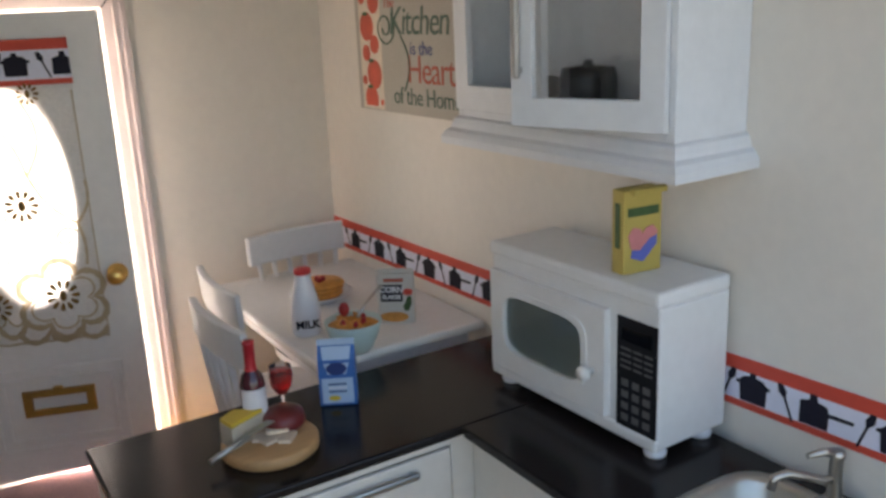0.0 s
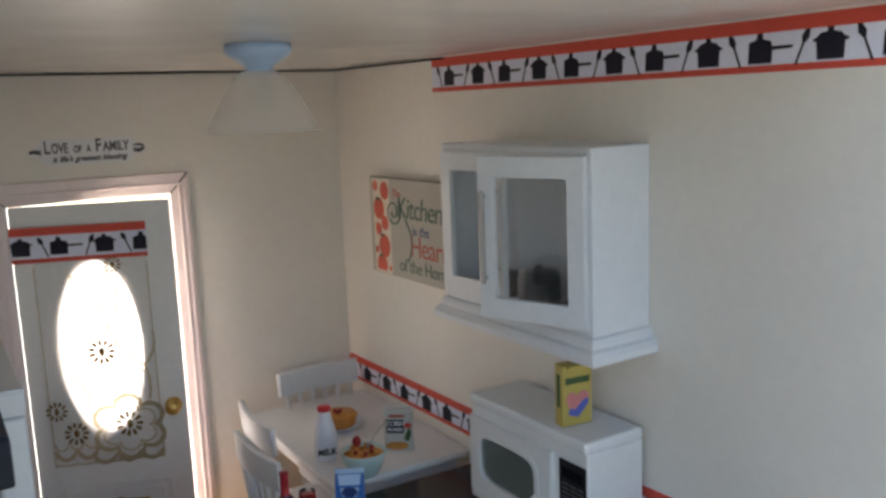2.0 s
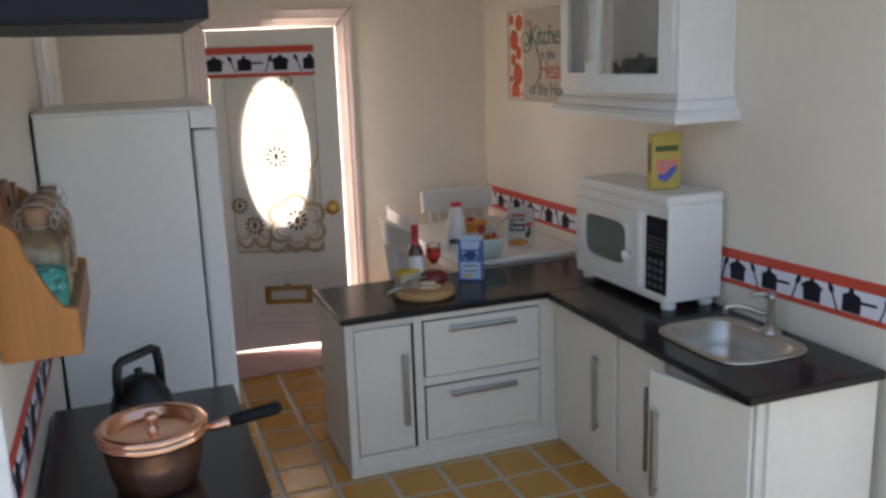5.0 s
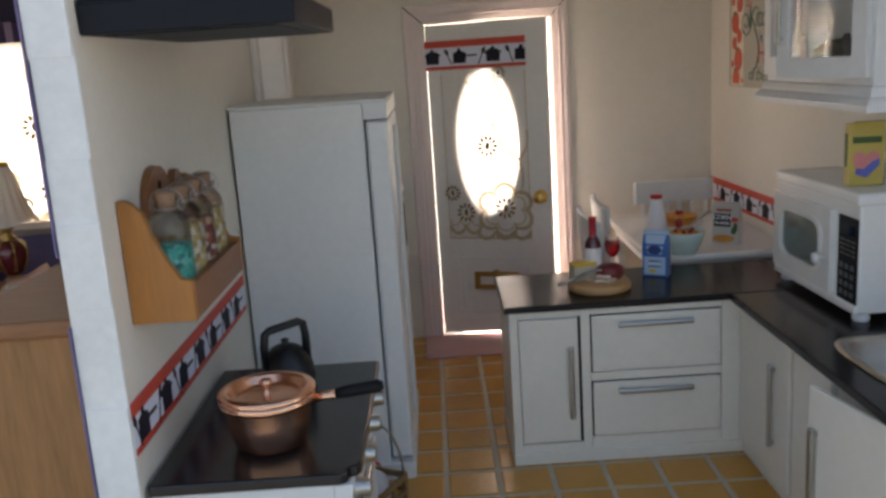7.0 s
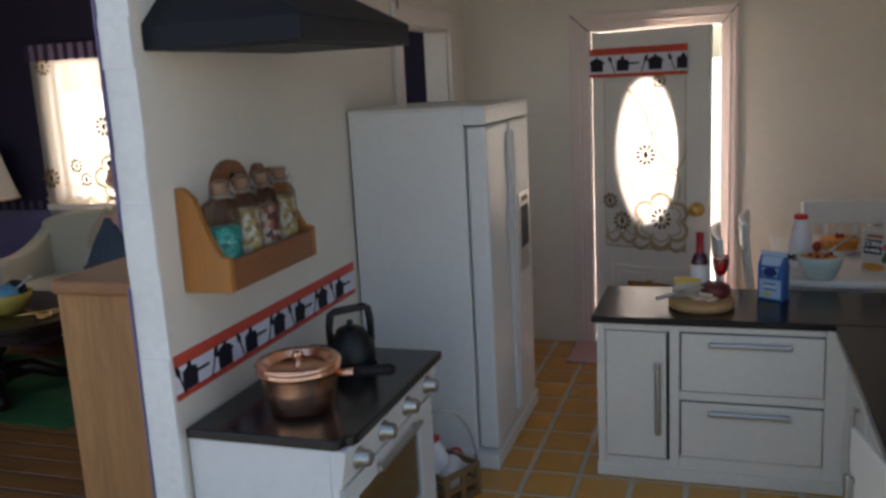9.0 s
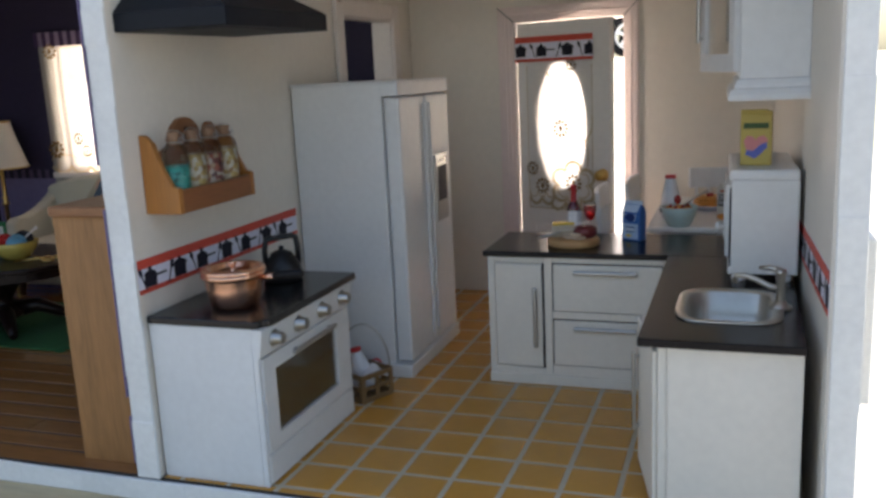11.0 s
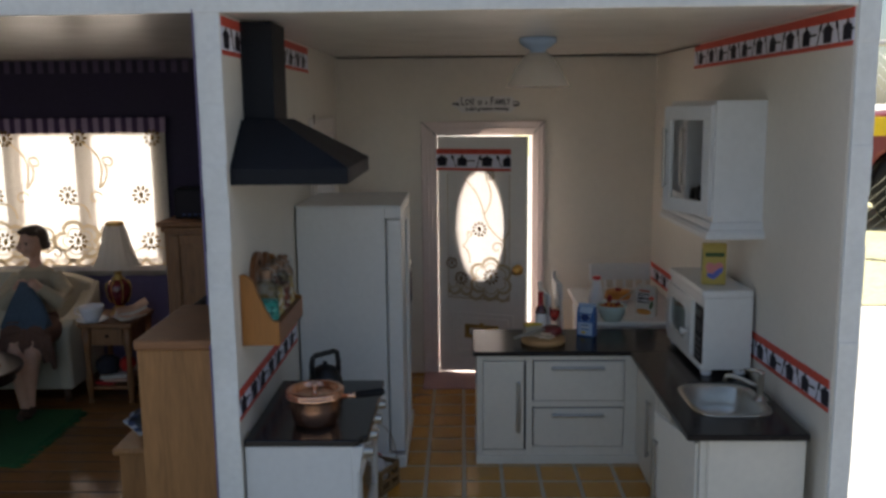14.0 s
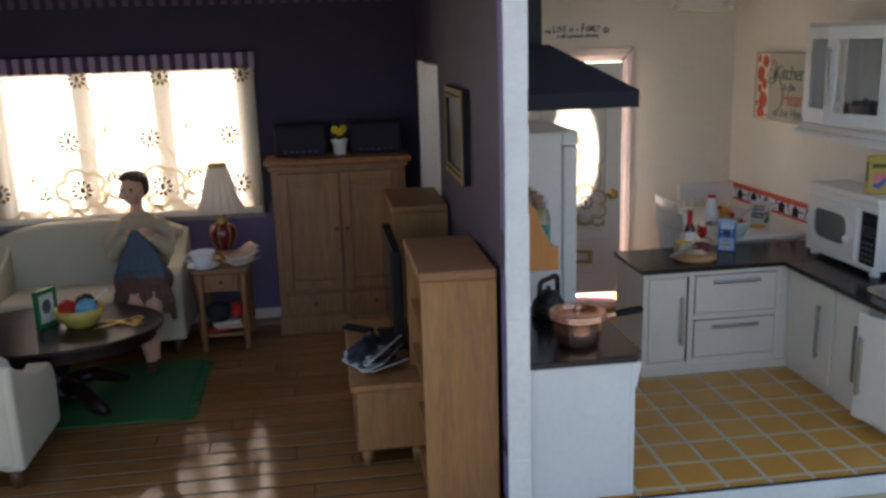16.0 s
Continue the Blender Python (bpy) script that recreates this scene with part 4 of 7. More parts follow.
part("plinth", box(B(), -0.05, 9.76, -5.14, 0, 0, 0.55, 0.05), M["cabwhite"], o)
part("dark_gap", box(B(), 3.36, 8.84, -4.915, -4.901, 1.11, 6.51, 0), M["dark"], o)
part("dark_gap", box(B(), 2.84, 2.96, -5.075, -5.061, 0.95, 6.5, 0), M["dark"], o)
q = part("door", box(B(), 0.38, 2.84, -5.1, -4.93, 0.97, 6.45, 0.05), M["cabwhite"], o)
bar_handle(q, 2.5, -5.1, 3.65, 3.2, True)
for z0, z1 in ((4.01, 6.45), (1.13, 3.53)):
    q = part("drawer", box(B(), 3.42, 8.81, -5.1, -4.93, z0, z1, 0.05), M["cabwhite"], o)
    bar_handle(q, 6.05, -5.1, z1 - 0.38, 3.15)

RX = 11.9
XB = 16.55          # back of the units along the side wall
UNITS = ((18.9, 13.6, 0.0), (13.5, 10.3, 0.0), (10.2, 5.72, 13.0))
for ya, yb, ajar in UNITS:
    w = ya - yb
    o = thing("base_cabinet", (XB, ya, 0.0), -90, "white base cabinet with its door ajar" if ajar else "white base cabinet with a plain door", "cabinet", "white base cabinets")
    dep = XB - RX
    b = B()
    box(b, 0, w, -dep, -dep + 0.3, 0.5, 6.8, 0.03)
    box(b, 0, w, -0.25, 0, 0.5, 6.8, 0.03)
    box(b, 0.25, w - 0.25, -dep + 0.3, -0.25, 0.5, 0.8, 0)
    for x0, h in ((0, 6.8 if ya > 18 else 5.3), (w - 0.25, 6.8 if ajar else 5.3)):
        box(b, x0, x0 + 0.25, -dep + 0.3, -0.25, 0.5, h, 0)
    if ajar:
        box(b, 0, w, -dep + 0.35, 0, 0, 0.5, 0.03)
    part("body", b, M["cabwhite"], o)
    part("plinth", box(B(), 0, w - (0.0 if not ajar else 0.3), -dep + 0.02, -dep + 0.33, 0, 0.5, 0.03), M["cabwhite"], o)
    q = new("door", mesh_of("door", box(B(), -(w - 0.24), 0, -0.17, 0, 0.62, 6.55, 0.05), M["cabwhite"]))
    q.parent = o
    q.matrix_local = pose((w - 0.12) / 100, (-dep - 0.01) / 100, 0, 0, 0, ajar)
    bar_handle(q, -(w - 0.24) * (0.26 if not ajar else 0.9) , -0.17, 3.65, 3.3, True)
    if ajar:
        part("end_panel", box(B(), w, w + 0.1, -dep + 0.35, 0, 0, 6.81, 0.02), M["cabwhite"], o)

# ---- worktops and sink ----
o = thing("peninsula_worktop", (0, 0, 0), 0, "glossy black worktop on the peninsula", "worktop")
part("slab", box(B(), 1.95, 16.55, 18.62, 24.0, 6.81, TOP, 0.07), M["black"], o)
part("joint_strip", box(B(), 11.3, 16.6, 18.59, 18.62, 6.85, TOP - 0.01, 0), M["dark"], o)
b = B()
SX0, SX1, SY0, SY1 = 12.55, 15.75, 7.75, 12.15
outer = []
N = 40
scx, scy = (SX0 + SX1) / 2, (SY0 + SY1) / 2
hole = oval(scx, scy, (SX1 - SX0) / 2, (SY1 - SY0) / 2, N, 4.5)
for i in range(N):
    a = 2 * math.pi * (i + 0.5) / N
    c, s = math.cos(a), math.sin(a)
    k = min((16.6 - scx if c > 0 else scx - 11.3) / max(abs(c), 1e-6), (18.59 - scy if s > 0 else scy - 5.42) / max(abs(s), 1e-6))
    outer.append((scx + k * c, scy + k * s))
for cx, cy in ((11.3, 5.42), (16.6, 5.42), (11.3, 18.59), (16.6, 18.59)):
    j = min(range(N), key=lambda q: (outer[q][0] - cx) ** 2 + (outer[q][1] - cy) ** 2)
    outer[j] = (cx, cy)
ring_plate(b, outer, hole, 6.81, TOP, "z")
o = thing("sink_worktop", (0, 0, 0), 0, "glossy black worktop with an inset sink", "worktop")
part("slab", b, M["black"], o)
part("edge_strip", box(B(), 11.24, 11.299, 5.42, 18.5, 6.82, TOP - 0.01, 0.02), M["black"], o)
part("edge_strip", box(B(), 11.3, 16.6, 5.36, 5.419, 6.82, TOP - 0.01, 0.02), M["black"], o)
o = thing("sink", (scx, scy, 0), 0, "inset satin metal sink with a flat rim", "sink")
t = bmesh.new()
rings = []
for f, z in ((1.1, TOP + 0.03), (1.1, TOP + 0.07), (1.0, TOP + 0.08), (0.95, TOP - 0.02), (0.9, TOP - 0.9), (0.82, TOP - 1.35), (0.6, TOP - 1.5), (0.12, TOP - 1.55)):
    rings.append([t.verts.new((x * (1 if f < 1 else 1 + (f - 1) * 0.9), y, z)) for x, y in oval(0, 0, (SX1 - SX0) / 2 * f, (SY1 - SY0) / 2 * f, N, 4.0)])
for a, c in zip(rings, rings[1:]):
    for i in range(N):
        t.faces.new((a[i], a[(i + 1) % N], c[(i + 1) % N], c[i])).smooth = True
t.faces.new(rings[-1]).smooth = True
part("basin", join(B(), t), M["sink"], o)
part("drain", lathe(B(), [(0, -1.5), (0.3, -1.5), (0.34, -1.53)], (0, 0, TOP), 16), M["chrome"], o)
o = thing("tap", (15.95, 10.0, TOP), 0, "dulled metal kitchen tap with a lever and swan spout", "tap")
part("base", lathe(B(), [(0, 0), (0.42, 0), (0.42, 0.08), (0.26, 0.16), (0.2, 0.3), (0, 0.3)], n=18), M["tap"], o)
part("post", lathe(B(), [(0.17, 0.25), (0.15, 1.25), (0.2, 1.35), (0.16, 1.48), (0, 1.5)], n=14), M["tap"], o)
part("spout", tube(B(), [(0, 0, 0.75), (-0.35, 0.1, 0.78), (-0.8, 0.25, 0.98), (-1.25, 0.4, 1.12), (-1.55, 0.5, 1.08), (-1.62, 0.53, 0.8)], 0.11, 10), M["tap"], o)
part("lever", tube(B(), [(0, 0, 1.4), (-0.35, 0.12, 1.5), (-0.75, 0.25, 1.46)], [0.14, 0.1, 0.07], 10), M["tap"], o)

# ---- microwave ----
o = splayed(thing("microwave", (X1 - 0.2, 20.75, TOP), -90, "white microwave oven with a rounded window and black keypad", "microwave"))
W, D, Z0, Z1 = 6.9, 2.62, 0.32, 4.65
part("body", box(B(), 0, W, -D, 0, Z0, Z1 - 0.4, 0.08), M["whitesemi"], o)
part("top", box(B(), -0.04, W + 0.02, -D - 0.1, 0, Z1 - 0.42, Z1 + 0.02, 0.12), M["whitesemi"], o)
part("base_lip", box(B(), -0.04, W + 0.02, -D - 0.12, -D + 0.1, Z0 - 0.02, Z0 + 0.35, 0.1), M["whitesemi"], o)
b = B()
N = 36
cx, cz = 2.55, 2.28
outer = []
for i in range(N):
    a = 2 * math.pi * (i + 0.5) / N
    c, s = math.cos(a), math.sin(a)
    k = min(2.5 / max(abs(c), 1e-6), 1.55 / max(abs(s), 1e-6))
    outer.append((cx + 0.1 + k * c, cz + k * s))
for qx, qz in ((0.15, 0.73), (5.15, 0.73), (0.15, 3.83), (5.15, 3.83)):
    j = min(range(N), key=lambda q: (outer[q][0] - qx) ** 2 + (outer[q][1] - qz) ** 2)
    outer[j] = (qx, qz)
ring_plate(b, outer, oval(cx, cz, 1.75, 0.95, N, 4.5), -D - 0.22, -D - 0.002, "y")
dq = part("door", b, M["whitesemi"], o)
b = B()
ring_plate(b, oval(cx, cz, 1.95, 1.13, N, 4.5), oval(cx, cz, 1.74, 0.94, N, 4.5), -D - 0.27, -D - 0.221, "y")
part("window_rim", b, M["whitesemi"], dq)
part("window", slab(B(), oval(cx, cz, 1.75, 0.95, N, 4.5), -D - 0.1, -D - 0.06, "y"), M["mwpane"], dq, "pale green smoked window")
b = B()
lathe(b, [(0, 0), (0.1, 0), (0.1, 0.18), (0.22, 0.24), (0.2, 0.4), (0, 0.44)], n=14, m=Matrix.Translation((4.68, -D - 0.22, 1.95)) @ pose(0, 0, 0, 90))
part("knob", b, M["whitesemi"], dq)
kp = part("keypad", box(B(), 5.45, 6.85, -D - 0.05, -D - 0.002, 0.62, 3.75, 0.02), M["plastic"], o, "black keypad panel")
for r in range(4):
    for c in range(3):
        part("key", box(B(), 5.65 + c * 0.38, 5.9 + c * 0.38, -D - 0.075, -D - 0.052, 0.85 + r * 0.33, 1.05 + r * 0.33, 0.01), M["keys"], kp)
part("display", box(B(), 5.62, 6.7, -D - 0.07, -D - 0.052, 3.1, 3.5, 0.01), M["screen"], kp)
for z in (2.35, 2.52, 2.69, 2.86):
    for x0, x1 in ((5.6, 5.98), (6.06, 6.36), (6.44, 6.72)):
        part("print_bar", box(B(), x0, x1, -D - 0.065, -D - 0.052, z, z + 0.06, 0), M["keys"], kp)
for fx in (0.4, W - 0.4):
    for fy in (-0.5, -D + 0.35):
        part("foot", lathe(B(), [(0, 0), (0.28, 0), (0.32, 0.12), (0.24, 0.33), (0, 0.33)], (fx, fy, 0), 14), M["milk"], o)

# ---- wall cabinet ----
o = splayed(thing("wall_cabinet", (X1 - 0.01, 22.6, 14.58), -90, "white wall cabinet with two framed doors, one glazed and ajar", "cabinet"))
W, D = 8.85, 2.6
part("side", box(B(), 0, 0.22, -D, 0, 0.85, 7.1, 0.03), M["white"], o)
part("side", box(B(), W - 0.22, W, -D, 0, 0.85, 7.1, 0.03), M["white"], o)
part("top", box(B(), 0.22, W - 0.22, -D, 0, 6.88, 7.1, 0.03), M["white"], o)
part("bottom", box(B(), 0.22, W - 0.22, -D, 0, 0.85, 1.08, 0.03), M["white"], o)
part("back", box(B(), 0.22, W - 0.22, -0.12, -0.001, 1.08, 6.88, 0), M["white"], o)
for p in ((0.22, 0.42, 1.08, 6.88), (W - 0.42, W - 0.22, 1.08, 6.88), (0.42, W - 0.42, 6.62, 6.88), (0.42, W - 0.42, 1.08, 1.3)):
    part("face_rail", box(B(), p[0], p[1], -D - 0.02, -D + 0.16, p[2], p[3], 0.02), M["white"], o)
b = B()
t = bmesh.new()
loops = []
for off, z in ((0.02, 0.85), (0.1, 0.78), (0.16, 0.62), (0.18, 0.5), (0.32, 0.4), (0.42, 0.22), (0.42, 0.0)):
    loops.append([t.verts.new(v) for v in ((-off, -0.001, z), (-off, -D - off, z), (W + off, -D - off, z), (W + off, -0.001, z))])
for a, c in zip(loops, loops[1:]):
    for i in range(4):
        t.faces.new((a[i], c[i], c[(i + 1) % 4], a[(i + 1) % 4]))
t.faces.new(loops[-1])
t.faces.new(loops[0][::-1])
bmesh.ops.recalc_face_normals(t, faces=t.faces[:])
part("cornice", join(b, t), M["white"], o, "flared white moulding along the base")


def glazed_door(parent, hinge_x, w, turn):
    """hinged at hinge_x; w runs from the hinge, negative to the left."""
    b = B()
    s = 1 if w > 0 else -1
    a = abs(w)
    ring_plate(b, [(0, 1.12), (s * a, 1.12), (s * a, 6.82), (0, 6.82)], [(s * 0.62, 1.85), (s * (a - 0.62), 1.85), (s * (a - 0.62), 6.1), (s * 0.62, 6.1)], -0.22, 0, "y")
    q = new("door", mesh_of("door", b, M["white"]))
    q.parent = parent
    q.matrix_local = pose(hinge_x / 100, (-D - 0.03) / 100, 0, 0, 0, turn)
    if turn == 0:
        bar_handle(q, s * (a - 0.28), -0.22, 4.0, 3.3, True)
        return q
    g = part("pane", box(B(), min(s * 0.6, s * (a - 0.6)), max(s * 0.6, s * (a - 0.6)), -0.13, -0.1, 1.83, 6.12, 0), M["pane"], q)
    g.visible_shadow = False
    bar_handle(q, s * (a - 0.28), -0.22, 4.0, 3.3, True)
    return q


glazed_door(o, 0.26, 4.1, 0.0)
glazed_door(o, W - 0.2, -4.2, 19.0)
for x, z, r, h in ((4.5, 1.09, 0.8, 1.35), (6.3, 1.09, 0.78, 0.3), (2.4, 1.09, 0.6, 1.0)):
    wx, wy = X1 - 1.1, 22.35 - x
    solo("stored_pot", lathe(B(), [(0, 0), (r * 0.8, 0), (r, 0.15), (r, h * 0.8), (r * 0.9, h), (0.15, h + 0.06), (0.12, h + 0.2), (0, h + 0.22)], n=22), M["iron"], "dark lidded pot standing in the wall cabinet", "pot", (wx, wy, 14.55 + z), group="pots in the wall cabinet")

# ---- fridge ----
o = thing("fridge", (XP1 + 0.05, 18.55, 0.0), 90, "white two-door fridge with an ice dispenser", "fridge")
W, D = 8.0, 5.25
part("body", box(B(), 0, W, -D, -0.08, 0.35, 15.78, 0.06), M["white"], o)
part("top", box(B(), -0.06, W + 0.06, -D - 0.95, -0.05, 15.78, 15.9, 0.04), M["white"], o)
part("top_front", box(B(), -0.06, W + 0.06, -D - 0.95, -D - 0.002, 15.12, 15.779, 0.05), M["white"], o)
part("plinth", box(B(), -0.3, W + 0.1, -D - 1.05, -0.08, 0, 0.75, 0.08), M["white"], o)
for x0, x1, lab in ((0.05, 3.85, "left"), (4.1, W - 0.05, "right")):
    q = part("door", box(B(), x0, x1, -D - 0.95, -D - 0.08, 0.85, 15.05, 0.12), M["white"], o)
    hx = x1 - 0.25 if lab == "left" else x0 + 0.25
    part("grip", box(B(), hx - 0.14, hx + 0.14, -D - 1.13, -D - 0.94, 1.4, 14.6, 0.1), M["white"], q)
q = part("dispenser", box(B(), 4.9, 6.9, -D - 1.11, -D - 0.94, 7.7, 11.6, 0.08), M["steel"], o, "grey ice dispenser panel")
part("recess", box(B(), 5.15, 6.65, -D - 1.13, -D - 1.111, 8.9, 10.9, 0.0), M["upper"], q, "dark blue recess")
part("button_bar", box(B(), 5.3, 6.5, -D - 1.125, -D - 1.111, 11.1, 11.35, 0.0), M["screen"], q)

# ---- stove ----
o = thing("stove", (XP1 + 0.1, 5.05, 0.0), 90, "white cooker with a black hob and glazed oven door", "stove")
W, D = 8.35, 4.75
part("body", box(B(), 0, W, -D, 0, 0.0, 6.72, 0.05), M["white"], o)
for x0 in (0.0, W - 0.2):
    part("side_cheek", box(B(), x0, x0 + 0.2, -D - 0.24, -D - 0.001, 0.0, 6.71, 0.05), M["white"], o)
part("control_panel", slab(B(), [(-D - 0.32, 5.5), (-D, 5.5), (-D, 6.7), (-D - 0.46, 6.7), (-D - 0.5, 6.6)], -0.012, W + 0.012, "x", 0.04), M["white"], o)
hob = [(-0.1, 0.0), (-0.1, -D - 0.2), (0.02, -D - 0.36), (0.3, -D - 0.42), (0.36, -D - 0.62), (0.6, -D - 0.7), (W + 0.1, -D - 0.72), (W + 0.1, 0.0)]
part("hob", slab(B(), hob, 6.73, 7.05, "z", 0.06), M["stovetop"], o, "glossy black hob plate with a chipped corner")
for kx in (1.0, 3.05, 5.2, 7.3):
    b = B()
    lathe(b, [(0, 0), (0.34, 0), (0.36, 0.1), (0.27, 0.16), (0.25, 0.44), (0.2, 0.5), (0, 0.51)], n=18, m=Matrix.Translation((kx, -D - 0.38, 6.1)) @ pose(0, 0, 0, 90))
    part("knob", b, M["steel"], o, "brushed steel knob")
b = B()
ring_plate(b, [(0.22, 1.4), (W - 0.22, 1.4), (W - 0.22, 5.4), (0.22, 5.4)], [(1.15, 2.0), (W - 1.6, 2.0), (W - 1.6, 4.75), (1.15, 4.75)], -D - 0.3, -D - 0.005, "y")
q = part("oven_door", b, M["white"], o)
part("oven_window", box(B(), 1.13, W - 1.58, -D - 0.2, -D - 0.14, 1.98, 4.77, 0), M["oven"], q, "smoked oven window")
part("oven_cavity", box(B(), 1.2, W - 1.65, -D - 0.09, -D - 0.004, 2.05, 4.7, 0), M["ovenlight"], q)
b = B()
box(b, 2.4, W - 1.9, -D - 0.6, -D - 0.42, 4.92, 5.12, 0.08)
for hx in (2.8, W - 2.3):
    box(b, hx - 0.1, hx + 0.1, -D - 0.5, -D - 0.3, 4.95, 5.1, 0)
part("oven_handle", b, M["steel"], q, "steel oven handle")
part("drawer", box(B(), 0.22, W - 0.22, -D - 0.29, -D - 0.005, 0.06, 1.33, 0.06), M["white"], o)

# ---- hood ----
o = thing("cooker_hood", (XP1 + 0.03, 5.15, 18.3), 90, "matt dark navy cooker hood with a square flue", "cooker hood")
W, D = 8.35, 4.98
part("lip", box(B(), 0, W, -D, 0, 0, 0.72, 0.05), M["hood"], o)
b = B()
t = bmesh.new()
lo = [t.verts.new(v) for v in ((0.02, 0, 0.72), (0.02, -D + 0.02, 0.72), (W - 0.02, -D + 0.02, 0.72), (W - 0.02, 0, 0.72))]
hi = [t.verts.new(v) for v in ((2.3, 0, 2.7), (2.3, -1.6, 2.7), (W - 2.3, -1.6, 2.7), (W - 2.3, 0, 2.7))]
for i in range(4):
    t.faces.new((lo[i], lo[(i + 1) % 4], hi[(i + 1) % 4], hi[i]))
t.faces.new(hi)
t.faces.new(lo[::-1])
bmesh.ops.recalc_face_normals(t, faces=t.faces[:])
part("canopy", join(b, t), M["hood"], o)
part("flue", box(B(), 2.75, W - 2.75, -1.4, 0, 2.68, CEIL - 18.37, 0.04), M["hood"], o)
part("filter", box(B(), 0.5, W - 0.5, -D + 0.5, -0.4, -0.03, 0.02, 0), M["hood"], o)

# ---- spice rack and jars ----
RK = (XP1 + 0.02, 5.85, 11.1)
o = thing("spice_rack", RK, 90, "orange pine wall rack with scalloped sides for spice jars", "spice rack")
W, D = 5.75, 1.65
side = [(0, 0), (-D, 0), (-D, 1.05), (-D + 0.3, 1.12), (-1.1, 1.55), (-0.75, 2.3), (-0.6, 2.85), (-0.35, 3.1), (-0.2, 3.2), (0, 3.2)]
for x0 in (0, W - 0.28):
    part("side", slab(B(), side, x0, x0 + 0.28, "x", 0.03), M["rack"], o)
back = [(0.28, 0), (W - 0.28, 0), (W - 0.28, 2.4)]
back += [(4.75 + 0.5 * math.cos(a * math.pi / 10), 2.6 + 0.85 * math.sin(a * math.pi / 10)) for a in range(11)]
back += [(2.9 + 1.15 * math.cos(a * math.pi / 12), 2.6 + 1.15 * math.sin(a * math.pi / 12)) for a in range(13)]
back += [(1.2, 2.45), (0.28, 2.45)]
part("back", slab(B(), back, -0.22, 0, "y"), M["rackdark"], o)
part("front_rail", box(B(), 0.28, W - 0.28, -D, -D + 0.24, 0, 0.96, 0.04), M["rackdark"], o)
part("shelf", box(B(), 0.28, W - 0.28, -D + 0.24, -0.22, 0.1, 0.3, 0.02), M["rackdark"], o)
for i, (fill, lab) in enumerate((("teal", "teal crystals"), ("pasta", "yellow grains"), ("beans", "mixed red beans"), ("pasta", "yellow grains"))):
    lx, top = 0.98 + i * 1.24, (1.62, 1.95, 1.9, 2.0)[i]
    j = thing("spice_jar", (RK[0] + 0.95, RK[1] + lx, RK[2] + 0.31), 0, "corked glass clip jar filled with " + lab, "jar", "jars on the spice rack")
    part("contents", lathe(B(), [(0, 0.05), (0.46, 0.05), (0.49, 0.12), (0.49, top - 0.1), (0.3, top - 0.02), (0, top)], n=20), M[fill], j)
    g = part("glass", lathe(B(), [(0, 0), (0.5, 0), (0.54, 0.08), (0.54, 1.95), (0.5, 2.2), (0.4, 2.38), (0.3, 2.46), (0.29, 2.55), (0.35, 2.58), (0.35, 2.68), (0.28, 2.7)], n=24), M["jar"], j)
    g.visible_shadow = False
    part("cork", lathe(B(), [(0, 2.42), (0.2, 2.42), (0.22, 2.68), (0.25, 2.9), (0.22, 2.95), (0, 2.95)], n=18), M["cork"], j)
    part("neck_wire", tube(B(), [(0.32 * math.cos(u), 0.32 * math.sin(u), 2.52) for u in [math.pi * 2 * k / 16 for k in range(16)]], 0.018, 6, True), M["wire"], j)
    for sx in (-1, 1):
        part("wire_clip", tube(B(), [(sx * (0.38 + 0.07 * math.cos(u)), 0.07 * math.cos(u), 2.6 + 0.15 * math.sin(u)) for u in [math.pi * 2 * k / 14 for k in range(14)]], 0.016, 6, True), M["wire"], j)
    part("bail", tube(B(), [(0.42 * math.cos(u), 0.05, 2.7 + 0.32 * math.sin(u)) for u in [math.pi * k / 10 for k in range(11)]], 0.015, 6), M["wire"], j, "bent wire bail over the cork")
part("hanging_hole", lathe(B(), [(0, 0), (0.14, 0), (0.14, 0.02), (0, 0.02)], n=14, m=Matrix.Translation((2.9, -0.225, 3.2)) @ pose(0, 0, 0, 90)), M["dark"], o)

# ---- copper pan and kettle ----
HOB = 7.06
o = thing("copper_saucepan", (-5.52, 7.2, HOB), 3, "polished copper saucepan with lid and black handle", "saucepan")
part("pan", lathe(B(), [(0, 0), (0.9, 0), (0.98, 0.06), (1.08, 0.35), (1.16, 0.8), (1.2, 1.2), (1.24, 1.3)], n=40), M["copper"], o)
part("rim", lathe(B(), [(1.2, 1.2), (1.3, 1.25), (1.34, 1.36), (1.3, 1.48), (1.2, 1.5)], n=40), M["copper"], o)
q = part("lid", lathe(B(), [(1.34, 1.49), (1.36, 1.56), (1.3, 1.63), (1.12, 1.66), (1.04, 1.6), (0.98, 1.42), (0.9, 1.38), (0.4, 1.42), (0, 1.43)], n=40), M["copper"], o)
part("lid_knob", lathe(B(), [(0.2, 1.42), (0.1, 1.5), (0.08, 1.66), (0.2, 1.74), (0.16, 1.86), (0, 1.89)], n=14), M["copper"], q)
part("ferrule", tube(B(), [(1.2, 0, 1.18), (1.6, -0.03, 1.24), (2.0, -0.05, 1.3)], [0.1, 0.13, 0.15], 10), M["copper"], o)
part("handle", tube(B(), [(1.9, -0.05, 1.29), (2.3, -0.08, 1.35), (2.75, -0.1, 1.4), (3.1, -0.12, 1.44), (3.24, -0.12, 1.45)], [0.15, 0.18, 0.18, 0.19, 0.11], 10), M["plastic"], o, "black handle")
o = thing("kettle", (-5.75, 11.7, HOB), 38, "black enamel kettle with a square hoop handle", "kettle")
